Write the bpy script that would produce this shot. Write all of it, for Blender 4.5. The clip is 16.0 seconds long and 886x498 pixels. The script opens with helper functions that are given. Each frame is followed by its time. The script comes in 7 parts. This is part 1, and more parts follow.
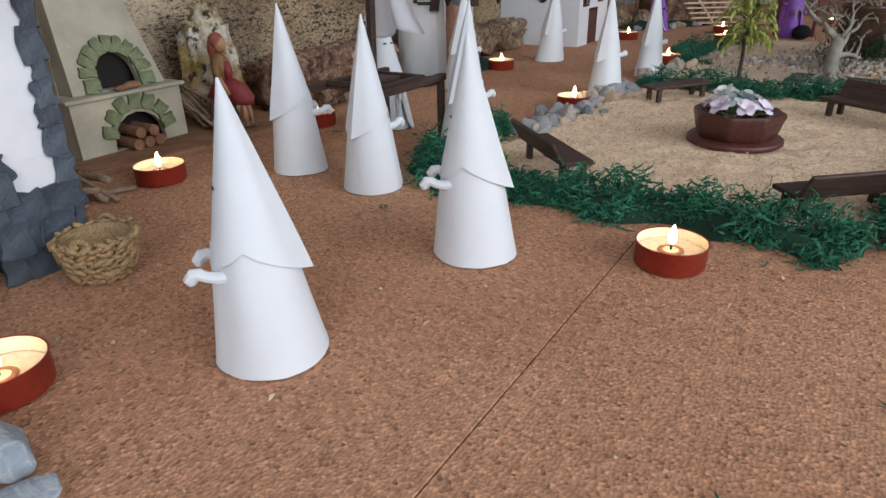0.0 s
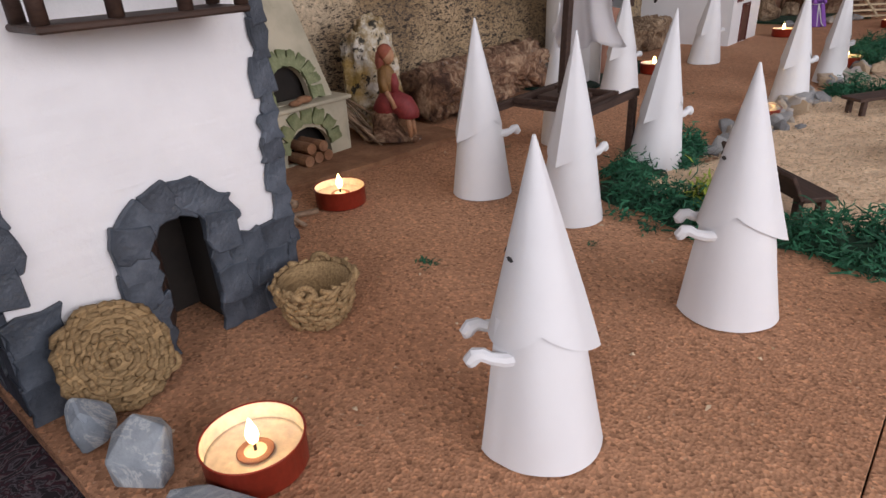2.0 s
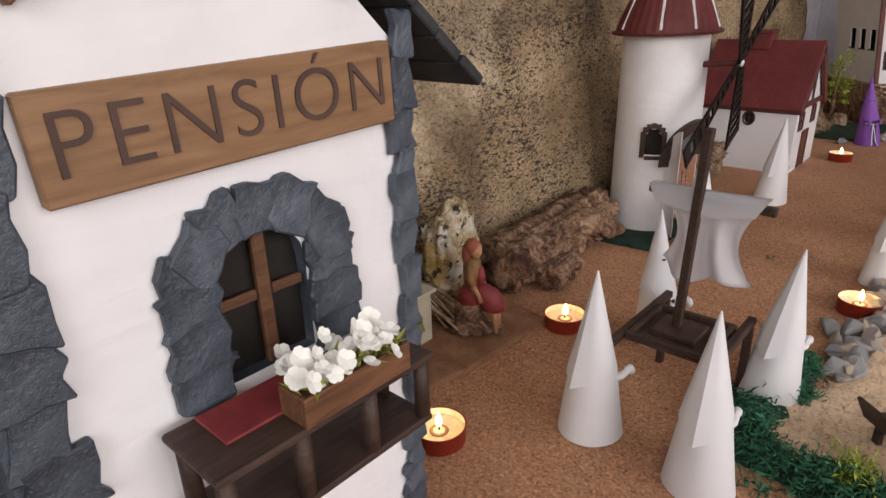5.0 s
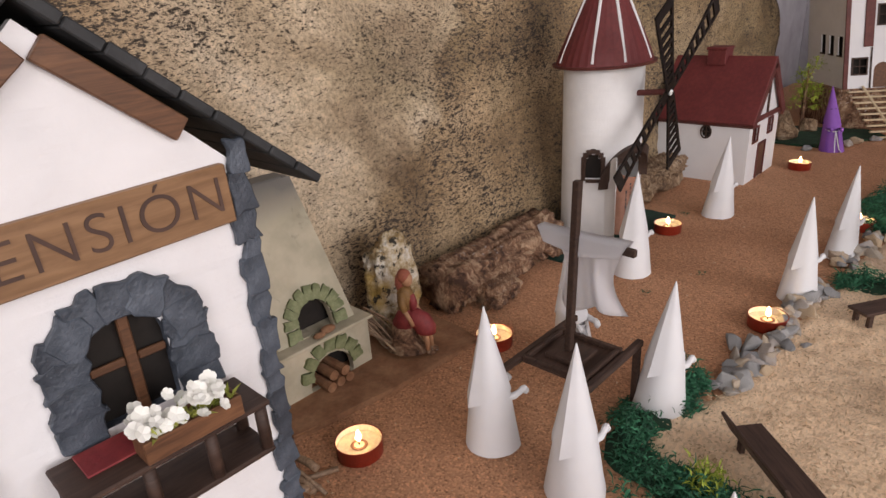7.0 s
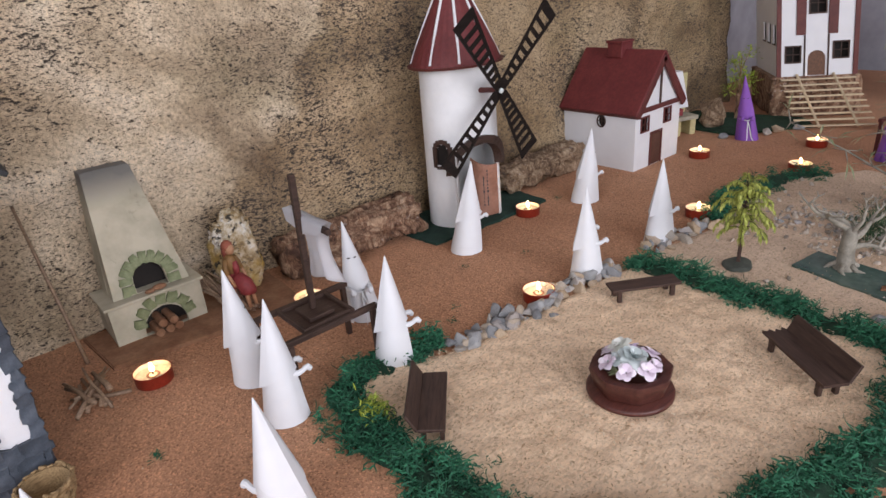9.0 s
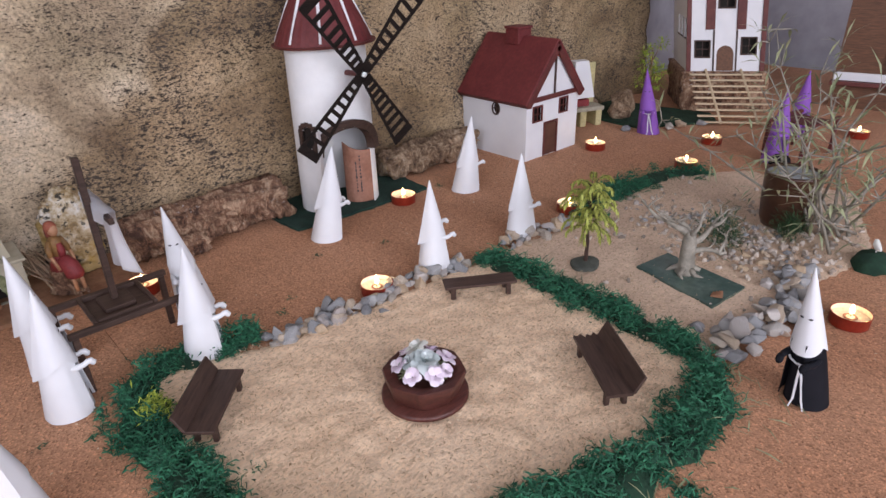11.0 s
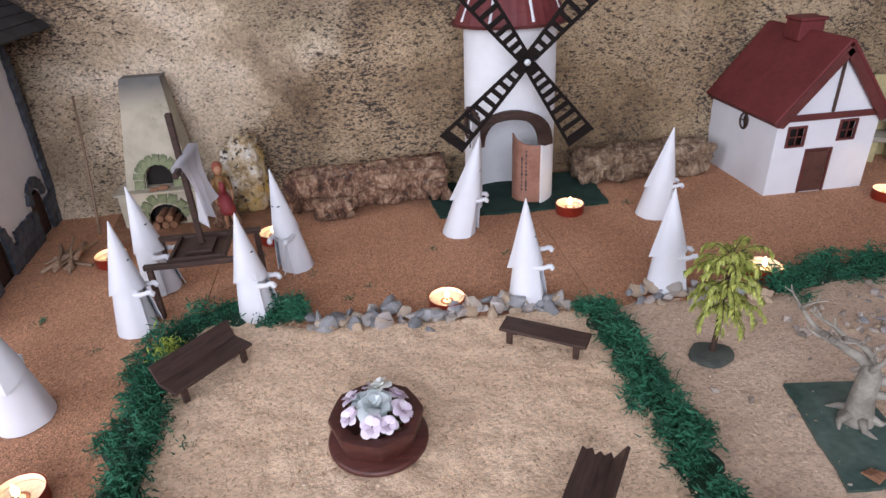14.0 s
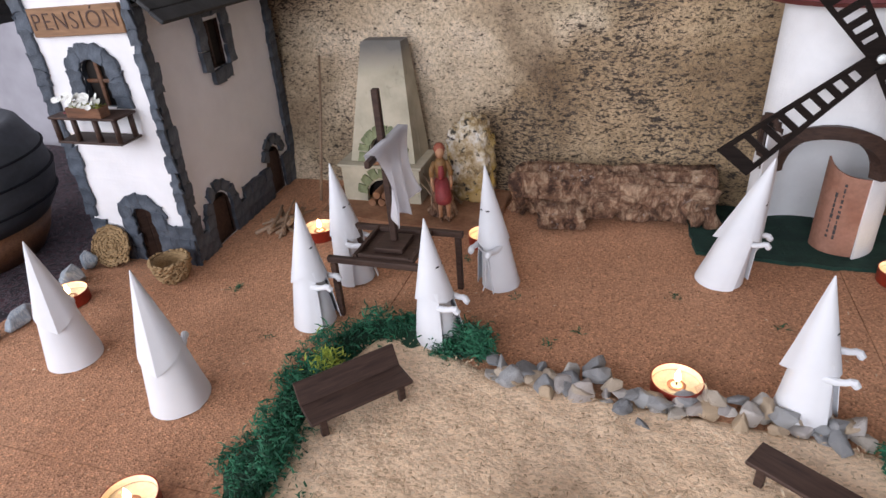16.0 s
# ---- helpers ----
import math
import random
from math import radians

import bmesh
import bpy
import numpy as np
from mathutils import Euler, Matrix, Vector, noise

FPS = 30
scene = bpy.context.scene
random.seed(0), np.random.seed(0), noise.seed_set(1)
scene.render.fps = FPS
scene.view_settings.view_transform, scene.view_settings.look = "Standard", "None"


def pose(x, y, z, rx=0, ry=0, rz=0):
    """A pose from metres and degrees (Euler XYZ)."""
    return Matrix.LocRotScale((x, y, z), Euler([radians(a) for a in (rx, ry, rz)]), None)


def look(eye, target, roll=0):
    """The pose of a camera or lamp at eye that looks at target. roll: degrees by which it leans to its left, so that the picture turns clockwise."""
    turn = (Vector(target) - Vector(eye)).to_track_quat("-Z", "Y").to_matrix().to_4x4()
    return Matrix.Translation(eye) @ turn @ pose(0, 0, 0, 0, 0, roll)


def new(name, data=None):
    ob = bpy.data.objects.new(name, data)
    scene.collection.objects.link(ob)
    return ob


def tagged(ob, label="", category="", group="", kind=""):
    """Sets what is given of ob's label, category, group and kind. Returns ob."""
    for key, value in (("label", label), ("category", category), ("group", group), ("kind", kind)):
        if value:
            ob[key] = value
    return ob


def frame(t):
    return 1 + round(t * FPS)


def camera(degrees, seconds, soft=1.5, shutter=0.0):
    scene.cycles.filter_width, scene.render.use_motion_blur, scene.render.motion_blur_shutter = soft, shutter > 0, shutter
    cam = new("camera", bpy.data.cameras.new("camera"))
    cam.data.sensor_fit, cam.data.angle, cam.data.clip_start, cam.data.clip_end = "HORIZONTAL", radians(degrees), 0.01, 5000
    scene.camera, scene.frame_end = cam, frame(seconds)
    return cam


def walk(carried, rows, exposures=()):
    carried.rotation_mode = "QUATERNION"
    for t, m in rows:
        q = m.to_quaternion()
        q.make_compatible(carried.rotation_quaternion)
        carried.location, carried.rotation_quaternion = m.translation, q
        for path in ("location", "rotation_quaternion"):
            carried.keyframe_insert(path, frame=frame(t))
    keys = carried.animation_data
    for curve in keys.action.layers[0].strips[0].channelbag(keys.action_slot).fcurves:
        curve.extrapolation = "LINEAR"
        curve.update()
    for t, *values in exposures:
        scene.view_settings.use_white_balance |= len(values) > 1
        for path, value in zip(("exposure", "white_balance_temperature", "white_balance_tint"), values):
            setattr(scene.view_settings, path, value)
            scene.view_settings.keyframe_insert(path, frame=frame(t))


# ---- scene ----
# ---- camera ----
cam = camera(71.1, 16.0)
PATH = [
    (0, (0.0679, 0.0589, 0.147), (1.5804, 1.0534, -0.703), -1.3),
    (0.5, (0.0604, 0.0725, 0.15), (1.4962, 1.182, -0.691), -2.3),
    (1, (0.0584, 0.0936, 0.156), (1.4365, 1.2703, -0.69), -2.9),
    (1.5, (0.0587, 0.1256, 0.158), (1.4243, 1.3157, -0.691), -2),
    (2, (0.0591, 0.1453, 0.16), (1.4045, 1.3459, -0.704), -3),
    (2.5, (0.0582, 0.1739, 0.164), (1.4082, 1.3684, -0.702), -3.4),
    (3, (0.0624, 0.2027, 0.185), (1.4253, 1.3994, -0.656), -2.3),
    (3.5, (0.064, 0.2258, 0.214), (1.4328, 1.4362, -0.598), -1.1),
    (4, (0.0672, 0.242, 0.233), (1.4509, 1.4798, -0.511), -0.8),
    (4.2, (0.0704, 0.2459, 0.242), (1.45, 1.4961, -0.489), -1.4),
    (6.5, (0.0901, 0.2116, 0.312), (1.4472, 1.4614, -0.462), -2.1),
    (7, (0.1015, 0.1567, 0.32), (1.427, 1.4513, -0.434), -3.9),
    (7.5, (0.1246, 0.0924, 0.327), (1.3959, 1.4395, -0.428), -5.1),
    (8, (0.1488, 0.0355, 0.332), (1.3832, 1.4117, -0.432), -5.2),
    (8.5, (0.1842, -0.033, 0.341), (1.3576, 1.3817, -0.447), -5.4),
    (9, (0.2275, -0.113, 0.347), (1.3765, 1.3091, -0.466), -5),
    (9.5, (0.2581, -0.1621, 0.345), (1.4573, 1.2064, -0.484), -4.1),
    (10, (0.2971, -0.1824, 0.345), (1.5288, 1.1458, -0.504), -2.4),
    (12.3, (0.5016, -0.2187, 0.353), (1.4082, 1.2973, -0.584), -1),
    (12.5, (0.5406, -0.2431, 0.349), (1.3245, 1.3489, -0.574), -2.5),
    (13, (0.5884, -0.2447, 0.352), (1.1952, 1.4139, -0.587), -2.6),
    (13.5, (0.6126, -0.2388, 0.356), (1.0366, 1.4645, -0.603), -2.5),
    (14, (0.6283, -0.2143, 0.344), (0.8521, 1.5366, -0.596), -2.7),
    (14.5, (0.641, -0.1741, 0.342), (0.6323, 1.5846, -0.611), -3.1),
    (15, (0.6375, -0.1389, 0.334), (0.4393, 1.6072, -0.621), -3.7),
    (15.5, (0.6454, -0.104, 0.325), (0.2416, 1.6029, -0.635), -4.2),
    (16, (0.6524, -0.0653, 0.322), (0.09, 1.5832, -0.66), -4.2),
]
LOOKS = [(0, -0.02, 6150, 10), (1.2, -0.08, 6500, 16), (2, -0.1, 6750, 20), (4, -0.06, 7200, 19), (7, 0.02, 7250, 21), (8.5, 0.18, 6600, 18), (10, 0.22, 6400, 21), (12.5, 0.29, 6100, 22), (14.5, 0.33, 6050, 20), (16, 0.335, 6350, 18)]
walk(cam, [(t, look(eye, target, roll)) for t, eye, target, roll in PATH], LOOKS)

# ---- world, light ----
world = bpy.data.worlds.new("world")
scene.world = world
world.use_nodes = True
wnt = world.node_tree
sky = wnt.nodes.new("ShaderNodeTexSky")
sky.sky_type, sky.sun_disc, sky.sun_elevation, sky.sun_rotation = "NISHITA", False, radians(40), radians(200)
wnt.links.new(sky.outputs[0], wnt.nodes["Background"].inputs[0])
wnt.nodes["Background"].inputs[1].default_value = 0.1


def area_lamp(name, m, sx, sy, watts, colour):
    la = bpy.data.lights.new(name, "AREA")
    la.shape, la.size, la.size_y, la.energy, la.color = "RECTANGLE", sx, sy, watts, colour
    ob = new(name, la)
    ob.matrix_world = m
    return ob


area_lamp("window_light", look((0.2, -2.36, 0.95), (0.6, 0.3, 0.05)), 2.4, 1.3, 53, (0.95, 0.98, 1.0))
area_lamp("window_light_side", look((-1.55, -0.7, 0.95), (0.6, 0.2, 0.05)), 1.0, 1.1, 20, (0.95, 0.98, 1.0))


# ---- materials ----
class Mat:
    """A small node builder on one Principled material."""

    def __init__(self, name, rough=0.8, metal=0.0):
        self.m = bpy.data.materials.new(name)
        self.m.use_nodes = True
        self.t = self.m.node_tree
        self.b = self.t.nodes["Principled BSDF"]
        self.b.inputs["Roughness"].default_value = rough
        self.b.inputs["Metallic"].default_value = metal
        self.co = self.t.nodes.new("ShaderNodeTexCoord").outputs["Object"]

    def node(self, kind, **vals):
        n = self.t.nodes.new(kind)
        for k, v in vals.items():
            n.inputs[k].default_value = v
        return n

    def link(self, a, b):
        self.t.links.new(a, b)

    def mapped(self, scale=(1, 1, 1), rot=(0, 0, 0)):
        n = self.node("ShaderNodeMapping", Scale=scale, Rotation=[radians(a) for a in rot])
        self.link(self.co, n.inputs[0])
        return n.outputs[0]

    def noise(self, scale, detail=4, rough=0.55, co=None, dist=0.0):
        n = self.node("ShaderNodeTexNoise", Scale=scale, Detail=detail, Roughness=rough, Distortion=dist)
        self.link(co if co is not None else self.co, n.inputs["Vector"])
        return n.outputs[0]

    def voronoi(self, scale, co=None):
        n = self.node("ShaderNodeTexVoronoi", Scale=scale)
        self.link(co if co is not None else self.co, n.inputs["Vector"])
        return n

    def ramp(self, fac, *stops):
        n = self.t.nodes.new("ShaderNodeValToRGB")
        el = n.color_ramp.elements
        while len(el) < len(stops):
            el.new(0.5)
        for e, (p, c) in zip(el, stops):
            e.position, e.color = p, (*c, 1) if len(c) == 3 else c
        self.link(fac, n.inputs[0])
        return n.outputs[0]

    def mix(self, fac, a, b, mode="MIX"):
        n = self.t.nodes.new("ShaderNodeMix")
        n.data_type, n.blend_type = "RGBA", mode
        for s, v in ((0, fac), (6, a), (7, b)):
            if isinstance(v, (int, float)):
                n.inputs[s].default_value = v
            elif isinstance(v, tuple):
                n.inputs[s].default_value = (*v, 1)
            else:
                self.link(v, n.inputs[s])
        return n.outputs[2]

    def random(self):
        return self.t.nodes.new("ShaderNodeObjectInfo").outputs["Random"]

    def island(self):
        return self.t.nodes.new("ShaderNodeNewGeometry").outputs["Random Per Island"]

    def colour(self, out):
        if isinstance(out, tuple):
            self.b.inputs["Base Color"].default_value = (*out, 1)
        else:
            self.link(out, self.b.inputs["Base Color"])
        return self

    def bump(self, height, strength=0.3, dist=0.002):
        n = self.node("ShaderNodeBump", Strength=strength, Distance=dist)
        self.link(height, n.inputs["Height"])
        self.link(n.outputs[0], self.b.inputs["Normal"])
        return self


def two_tone(name, a, b, scale, rough=0.8, bump=0.3, fine=6.0, metal=0.0, bdist=0.001):
    m = Mat(name, rough, metal)
    n1, n2 = m.noise(scale), m.noise(scale * fine, 3)
    base = m.mix(m.ramp(n1, (0.35, (0, 0, 0)), (0.65, (1, 1, 1))), a, b)
    m.colour(m.mix(0.35, base, m.ramp(n2, (0.3, (0.3, 0.3, 0.3)), (0.7, (1, 1, 1))), "MULTIPLY"))
    m.bump(n2, bump, bdist)
    return m.m


def cork():
    m = Mat("cork_sheet", 0.95)
    big = m.ramp(m.noise(5, 3), (0.3, (0.455, 0.222, 0.121)), (0.7, (0.565, 0.303, 0.176)))
    v = m.voronoi(640)
    grain = m.ramp(v.outputs["Color"], (0.0, (0.30, 0.25, 0.21)), (0.3, (0.78, 0.77, 0.75)), (0.65, (1.0, 1.0, 1.0)), (1.0, (1.55, 1.5, 1.42)))
    c = m.mix(0.9, big, grain, "MULTIPLY")
    speck = m.ramp(m.noise(420, 2), (0.66, (0, 0, 0)), (0.72, (1, 1, 1)))
    dark = m.ramp(m.noise(520, 3), (0.30, (1, 1, 1)), (0.36, (0, 0, 0)))
    c = m.mix(m.mix(0.45, (0.0, 0.0, 0.0), speck), c, (0.72, 0.52, 0.36))
    c = m.mix(m.mix(0.25, (0.0, 0.0, 0.0), dark), c, (0.12, 0.06, 0.035))
    tint = m.ramp(m.random(), (0, (0.94, 0.93, 0.92)), (1, (1, 1, 1)))
    m.colour(m.mix(1.0, c, tint, "MULTIPLY"))
    return m.bump(v.outputs["Distance"], 0.55, 0.0009).m


def sawdust(name, a, b, dark):
    m = Mat(name, 0.97)
    big = m.ramp(m.noise(9, 4), (0.3, a), (0.7, b))
    v = m.voronoi(330, m.mapped((1, 1.8, 1), (0, 0, 35)))
    g = m.ramp(v.outputs["Color"], (0.0, (0.55, 0.5, 0.45)), (0.4, (0.95, 0.95, 0.95)), (1.0, (1.15, 1.13, 1.1)))
    c = m.mix(0.8, big, g, "MULTIPLY")
    sp = m.ramp(m.noise(140, 3, 0.6, m.mapped((1, 2.4, 1), (0, 0, -25))), (0.24, (0.8, 0.8, 0.8)), (0.29, (0, 0, 0)))
    m.colour(m.mix(sp, c, dark))
    return m.bump(m.noise(260, 4, 0.7), 0.8, 0.002).m


def flecked_rock():
    m = Mat("rock_sheet", 0.85)
    big = m.noise(4.2, 5, 0.62, m.mapped((1, 1, 1.4), (0, 25, 0)), 0.7)
    base = m.ramp(big, (0.34, (0.27, 0.20, 0.135)), (0.46, (0.45, 0.355, 0.245)), (0.56, (0.62, 0.51, 0.375)), (0.68, (0.76, 0.655, 0.52)))
    # pale and dark zones along the sheet with wavering borders
    sep = m.t.nodes.new("ShaderNodeSeparateXYZ")
    m.link(m.co, sep.inputs[0])
    slant = m.node("ShaderNodeMath")
    slant.operation = "MULTIPLY_ADD"
    m.link(sep.outputs[2], slant.inputs[0])
    slant.inputs[1].default_value = -0.8
    m.link(sep.outputs[0], slant.inputs[2])
    wav = m.node("ShaderNodeMath")
    wav.operation = "MULTIPLY_ADD"
    m.link(m.noise(4.5, 4, 0.6), wav.inputs[0])
    wav.inputs[1].default_value = 0.30
    m.link(slant.outputs[0], wav.inputs[2])
    zone = m.ramp(wav.outputs[0], (0.0, (0.50, 0.43, 0.36)), (0.16, (0.62, 0.54, 0.46)), (0.27, (0.92, 0.9, 0.87)), (0.36, (0.96, 0.95, 0.94)), (0.57, (0.94, 0.93, 0.92)), (0.60, (0.60, 0.53, 0.44)), (0.65, (0.70, 0.62, 0.52)), (0.8, (0.68, 0.60, 0.49)), (1.0, (0.60, 0.53, 0.42)))
    base = m.mix(1.0, base, zone, "MULTIPLY")
    green = m.ramp(m.noise(6, 3), (0.55, (0, 0, 0)), (0.75, (0.3, 0.3, 0.3)))
    base = m.mix(green, base, (0.34, 0.295, 0.16))
    fine = m.ramp(m.noise(260, 6, 0.8), (0.36, (0.5, 0.47, 0.44)), (0.48, (0.95, 0.95, 0.93)), (0.62, (1.3, 1.26, 1.2)))
    base = m.mix(1.0, base, fine, "MULTIPLY")
    grey = lambda v: (v, v, v)
    dens = m.ramp(wav.outputs[0], (0.05, grey(0.10)), (0.2, grey(0.075)), (0.32, grey(0.015)), (0.565, grey(0.015)), (0.62, grey(0.06)), (1.0, grey(0.045)))
    dens = m.mix(1.0, dens, m.ramp(m.noise(8, 4), (0.40, grey(0.0)), (0.68, grey(0.06))), "ADD")
    relief = None
    for sc, lo, col, ang in ((105, 0.30, (0.045, 0.034, 0.026), 32), (165, 0.315, (0.055, 0.042, 0.032), 24), (280, 0.33, (0.085, 0.065, 0.05), 36)):
        lifted = m.mix(1.0, m.noise(sc, 4, 0.62, m.mapped((1, 1, 2.4), (0, ang, 0))), dens, "SUBTRACT")
        sp = m.ramp(lifted, (lo, (1, 1, 1)), (lo + 0.045, (0, 0, 0)))
        base = m.mix(sp, base, col)
        relief = sp if relief is None else relief
    m.colour(base)
    return m.bump(m.mix(0.45, m.noise(110, 6, 0.8), relief, "SUBTRACT"), 0.9, 0.003).m


def wood(name, a, b, scale=60, rough=0.55, axis=(1, 9, 9)):
    m = Mat(name, rough)
    g = m.noise(scale, 5, 0.6, m.mapped(axis), 0.6)
    c = m.ramp(g, (0.3, a), (0.7, b))
    t = m.ramp(m.random(), (0, (0.8, 0.8, 0.8)), (1, (1.1, 1.1, 1.1)))
    m.colour(m.mix(1.0, c, t, "MULTIPLY"))
    return m.bump(g, 0.3, 0.0006).m


def leafy(name, a, b, rough=0.6):
    m = Mat(name, rough)
    m.colour(m.ramp(m.island(), (0.0, a), (1.0, b)))
    m.b.inputs["Subsurface Weight"].default_value = 0.0
    return m.m


def paper(name, c, shade):
    m = Mat(name, 0.75)
    n = m.noise(35, 3)
    m.colour(m.mix(m.ramp(n, (0.3, (0, 0, 0)), (0.7, (1, 1, 1))), c, shade))
    return m.bump(m.noise(240, 3), 0.12, 0.0005).m


def stone(name, a, b, vein):
    m = Mat(name, 0.8)
    n = m.noise(55, 5, 0.65)
    c = m.mix(m.ramp(n, (0.35, (0, 0, 0)), (0.68, (1, 1, 1))), a, b)
    r = m.ramp(m.random(), (0, (0.75, 0.78, 0.82)), (0.5, (1.0, 1.0, 1.0)), (1, (1.12, 1.06, 0.98)))
    c = m.mix(1.0, c, r, "MULTIPLY")
    v = m.ramp(m.noise(28, 6, 0.7, None, 1.5), (0.47, (0, 0, 0)), (0.5, (1, 1, 1)), (0.53, (0, 0, 0)))
    m.colour(m.mix(m.mix(0.5, (0, 0, 0), v), c, vein))
    return m.bump(m.noise(150, 4, 0.7), 0.5, 0.002).m


def pebble(name):
    m = Mat(name, 0.8)
    c = m.ramp(m.random(), (0, (0.22, 0.225, 0.235)), (0.35, (0.37, 0.375, 0.38)), (0.48, (0.44, 0.40, 0.35)), (0.72, (0.54, 0.40, 0.26)), (0.86, (0.43, 0.40, 0.39)), (1.0, (0.62, 0.57, 0.52)))
    n = m.ramp(m.noise(140, 5, 0.65), (0.3, (0.6, 0.6, 0.6)), (0.7, (1.15, 1.15, 1.15)))
    m.colour(m.mix(0.9, c, n, "MULTIPLY"))
    return m.bump(m.noise(220, 4), 0.5, 0.001).m


def glow(name, colour, power):
    m = bpy.data.materials.new(name)
    m.use_nodes = True
    t = m.node_tree
    t.nodes.clear()
    e, tr, ad, out = (t.nodes.new(k) for k in ("ShaderNodeEmission", "ShaderNodeBsdfTransparent", "ShaderNodeAddShader", "ShaderNodeOutputMaterial"))
    e.inputs[0].default_value, e.inputs[1].default_value = (*colour, 1), power
    t.links.new(e.outputs[0], ad.inputs[0])
    t.links.new(tr.outputs[0], ad.inputs[1])
    t.links.new(ad.outputs[0], out.inputs[0])
    return m


def cloth():
    m = Mat("paisley_cloth", 0.9)
    n = m.noise(70, 3, 0.5, None, 3.0)
    c = m.ramp(n, (0.42, (0.012, 0.010, 0.014)), (0.47, (0.12, 0.10, 0.12)), (0.5, (0.02, 0.015, 0.02)), (0.58, (0.06, 0.015, 0.025)), (0.63, (0.15, 0.13, 0.14)), (0.66, (0.02, 0.015, 0.02)))
    return m.colour(c).m


def bark(name, a, b, c3):
    m = Mat(name, 0.92)
    g = m.noise(48, 7, 0.75, m.mapped((1.8, 1, 0.9)), 0.8)
    c = m.ramp(g, (0.38, a), (0.5, b), (0.62, c3))
    v = m.ramp(m.noise(210, 4, 0.7), (0.34, (0.45, 0.42, 0.40)), (0.55, (1.0, 1.0, 1.0)), (0.7, (1.25, 1.2, 1.15)))
    c = m.mix(0.6, c, v, "MULTIPLY")
    patch = m.ramp(m.noise(16, 3), (0.5, (0, 0, 0)), (0.66, (1, 1, 1)))
    sp = m.mix(1.0, m.ramp(m.noise(230, 3), (0.60, (0, 0, 0)), (0.66, (0.75, 0.75, 0.75))), patch, "MULTIPLY")
    m.colour(m.mix(sp, c, (0.66, 0.60, 0.55)))
    return m.bump(m.noise(85, 7, 0.8, m.mapped((2.5, 1, 1))), 1.0, 0.005).m


def thin_cloth():
    m = Mat("thin_white_cloth", 0.9)
    m.colour(m.mix(m.noise(60, 3), (0.86, 0.86, 0.88), (0.80, 0.80, 0.83)))
    m.bump(m.noise(700, 2), 0.15, 0.0003)
    tr, ms = m.t.nodes.new("ShaderNodeBsdfTranslucent"), m.t.nodes.new("ShaderNodeMixShader")
    tr.inputs[0].default_value = (0.88, 0.88, 0.9, 1)
    ms.inputs[0].default_value = 0.45
    m.link(m.b.outputs[0], ms.inputs[1])
    m.link(tr.outputs[0], ms.inputs[2])
    m.link(ms.outputs[0], m.t.nodes["Material Output"].inputs[0])
    return m.m


def plaster(name, a, b):
    m = Mat(name, 0.7)
    n = m.noise(30, 4)
    m.colour(m.mix(m.ramp(n, (0.35, (0, 0, 0)), (0.7, (1, 1, 1))), a, b))
    return m.bump(m.mix(0.45, m.noise(46, 3, 0.5, m.mapped((0.35, 0.35, 4.5))), m.noise(120, 5, 0.65)), 0.5, 0.0022).m


def slate(name):
    m = Mat(name, 0.5)
    n = m.noise(45, 5, 0.65)
    c = m.ramp(n, (0.3, (0.018, 0.024, 0.034)), (0.52, (0.05, 0.064, 0.084)), (0.68, (0.10, 0.12, 0.15)), (0.8, (0.26, 0.28, 0.31)))
    r = m.ramp(m.random(), (0, (0.7, 0.7, 0.72)), (1, (1.25, 1.25, 1.25)))
    m.colour(m.mix(1.0, c, r, "MULTIPLY"))
    return m.bump(m.noise(110, 5, 0.7), 0.8, 0.0022).m


def lichen_crust():
    m = Mat("lichen_crust", 0.9)
    n = m.noise(42, 6, 0.7)
    c = m.ramp(n, (0.34, (0.10, 0.075, 0.05)), (0.44, (0.36, 0.25, 0.12)), (0.52, (0.60, 0.51, 0.36)), (0.60, (0.78, 0.75, 0.69)))
    yel = m.ramp(m.noise(16, 4), (0.46, (0, 0, 0)), (0.58, (0.8, 0.8, 0.8)))
    c = m.mix(yel, c, (0.60, 0.40, 0.09))
    sp = m.ramp(m.noise(120, 4, 0.65), (0.38, (1, 1, 1)), (0.43, (0, 0, 0)))
    m.colour(m.mix(sp, c, (0.05, 0.045, 0.035)))
    return m.bump(m.noise(90, 6, 0.75), 1.0, 0.005).m


def matt(mat, level):
    mat.node_tree.nodes["Principled BSDF"].inputs["Specular IOR Level"].default_value = level
    return mat


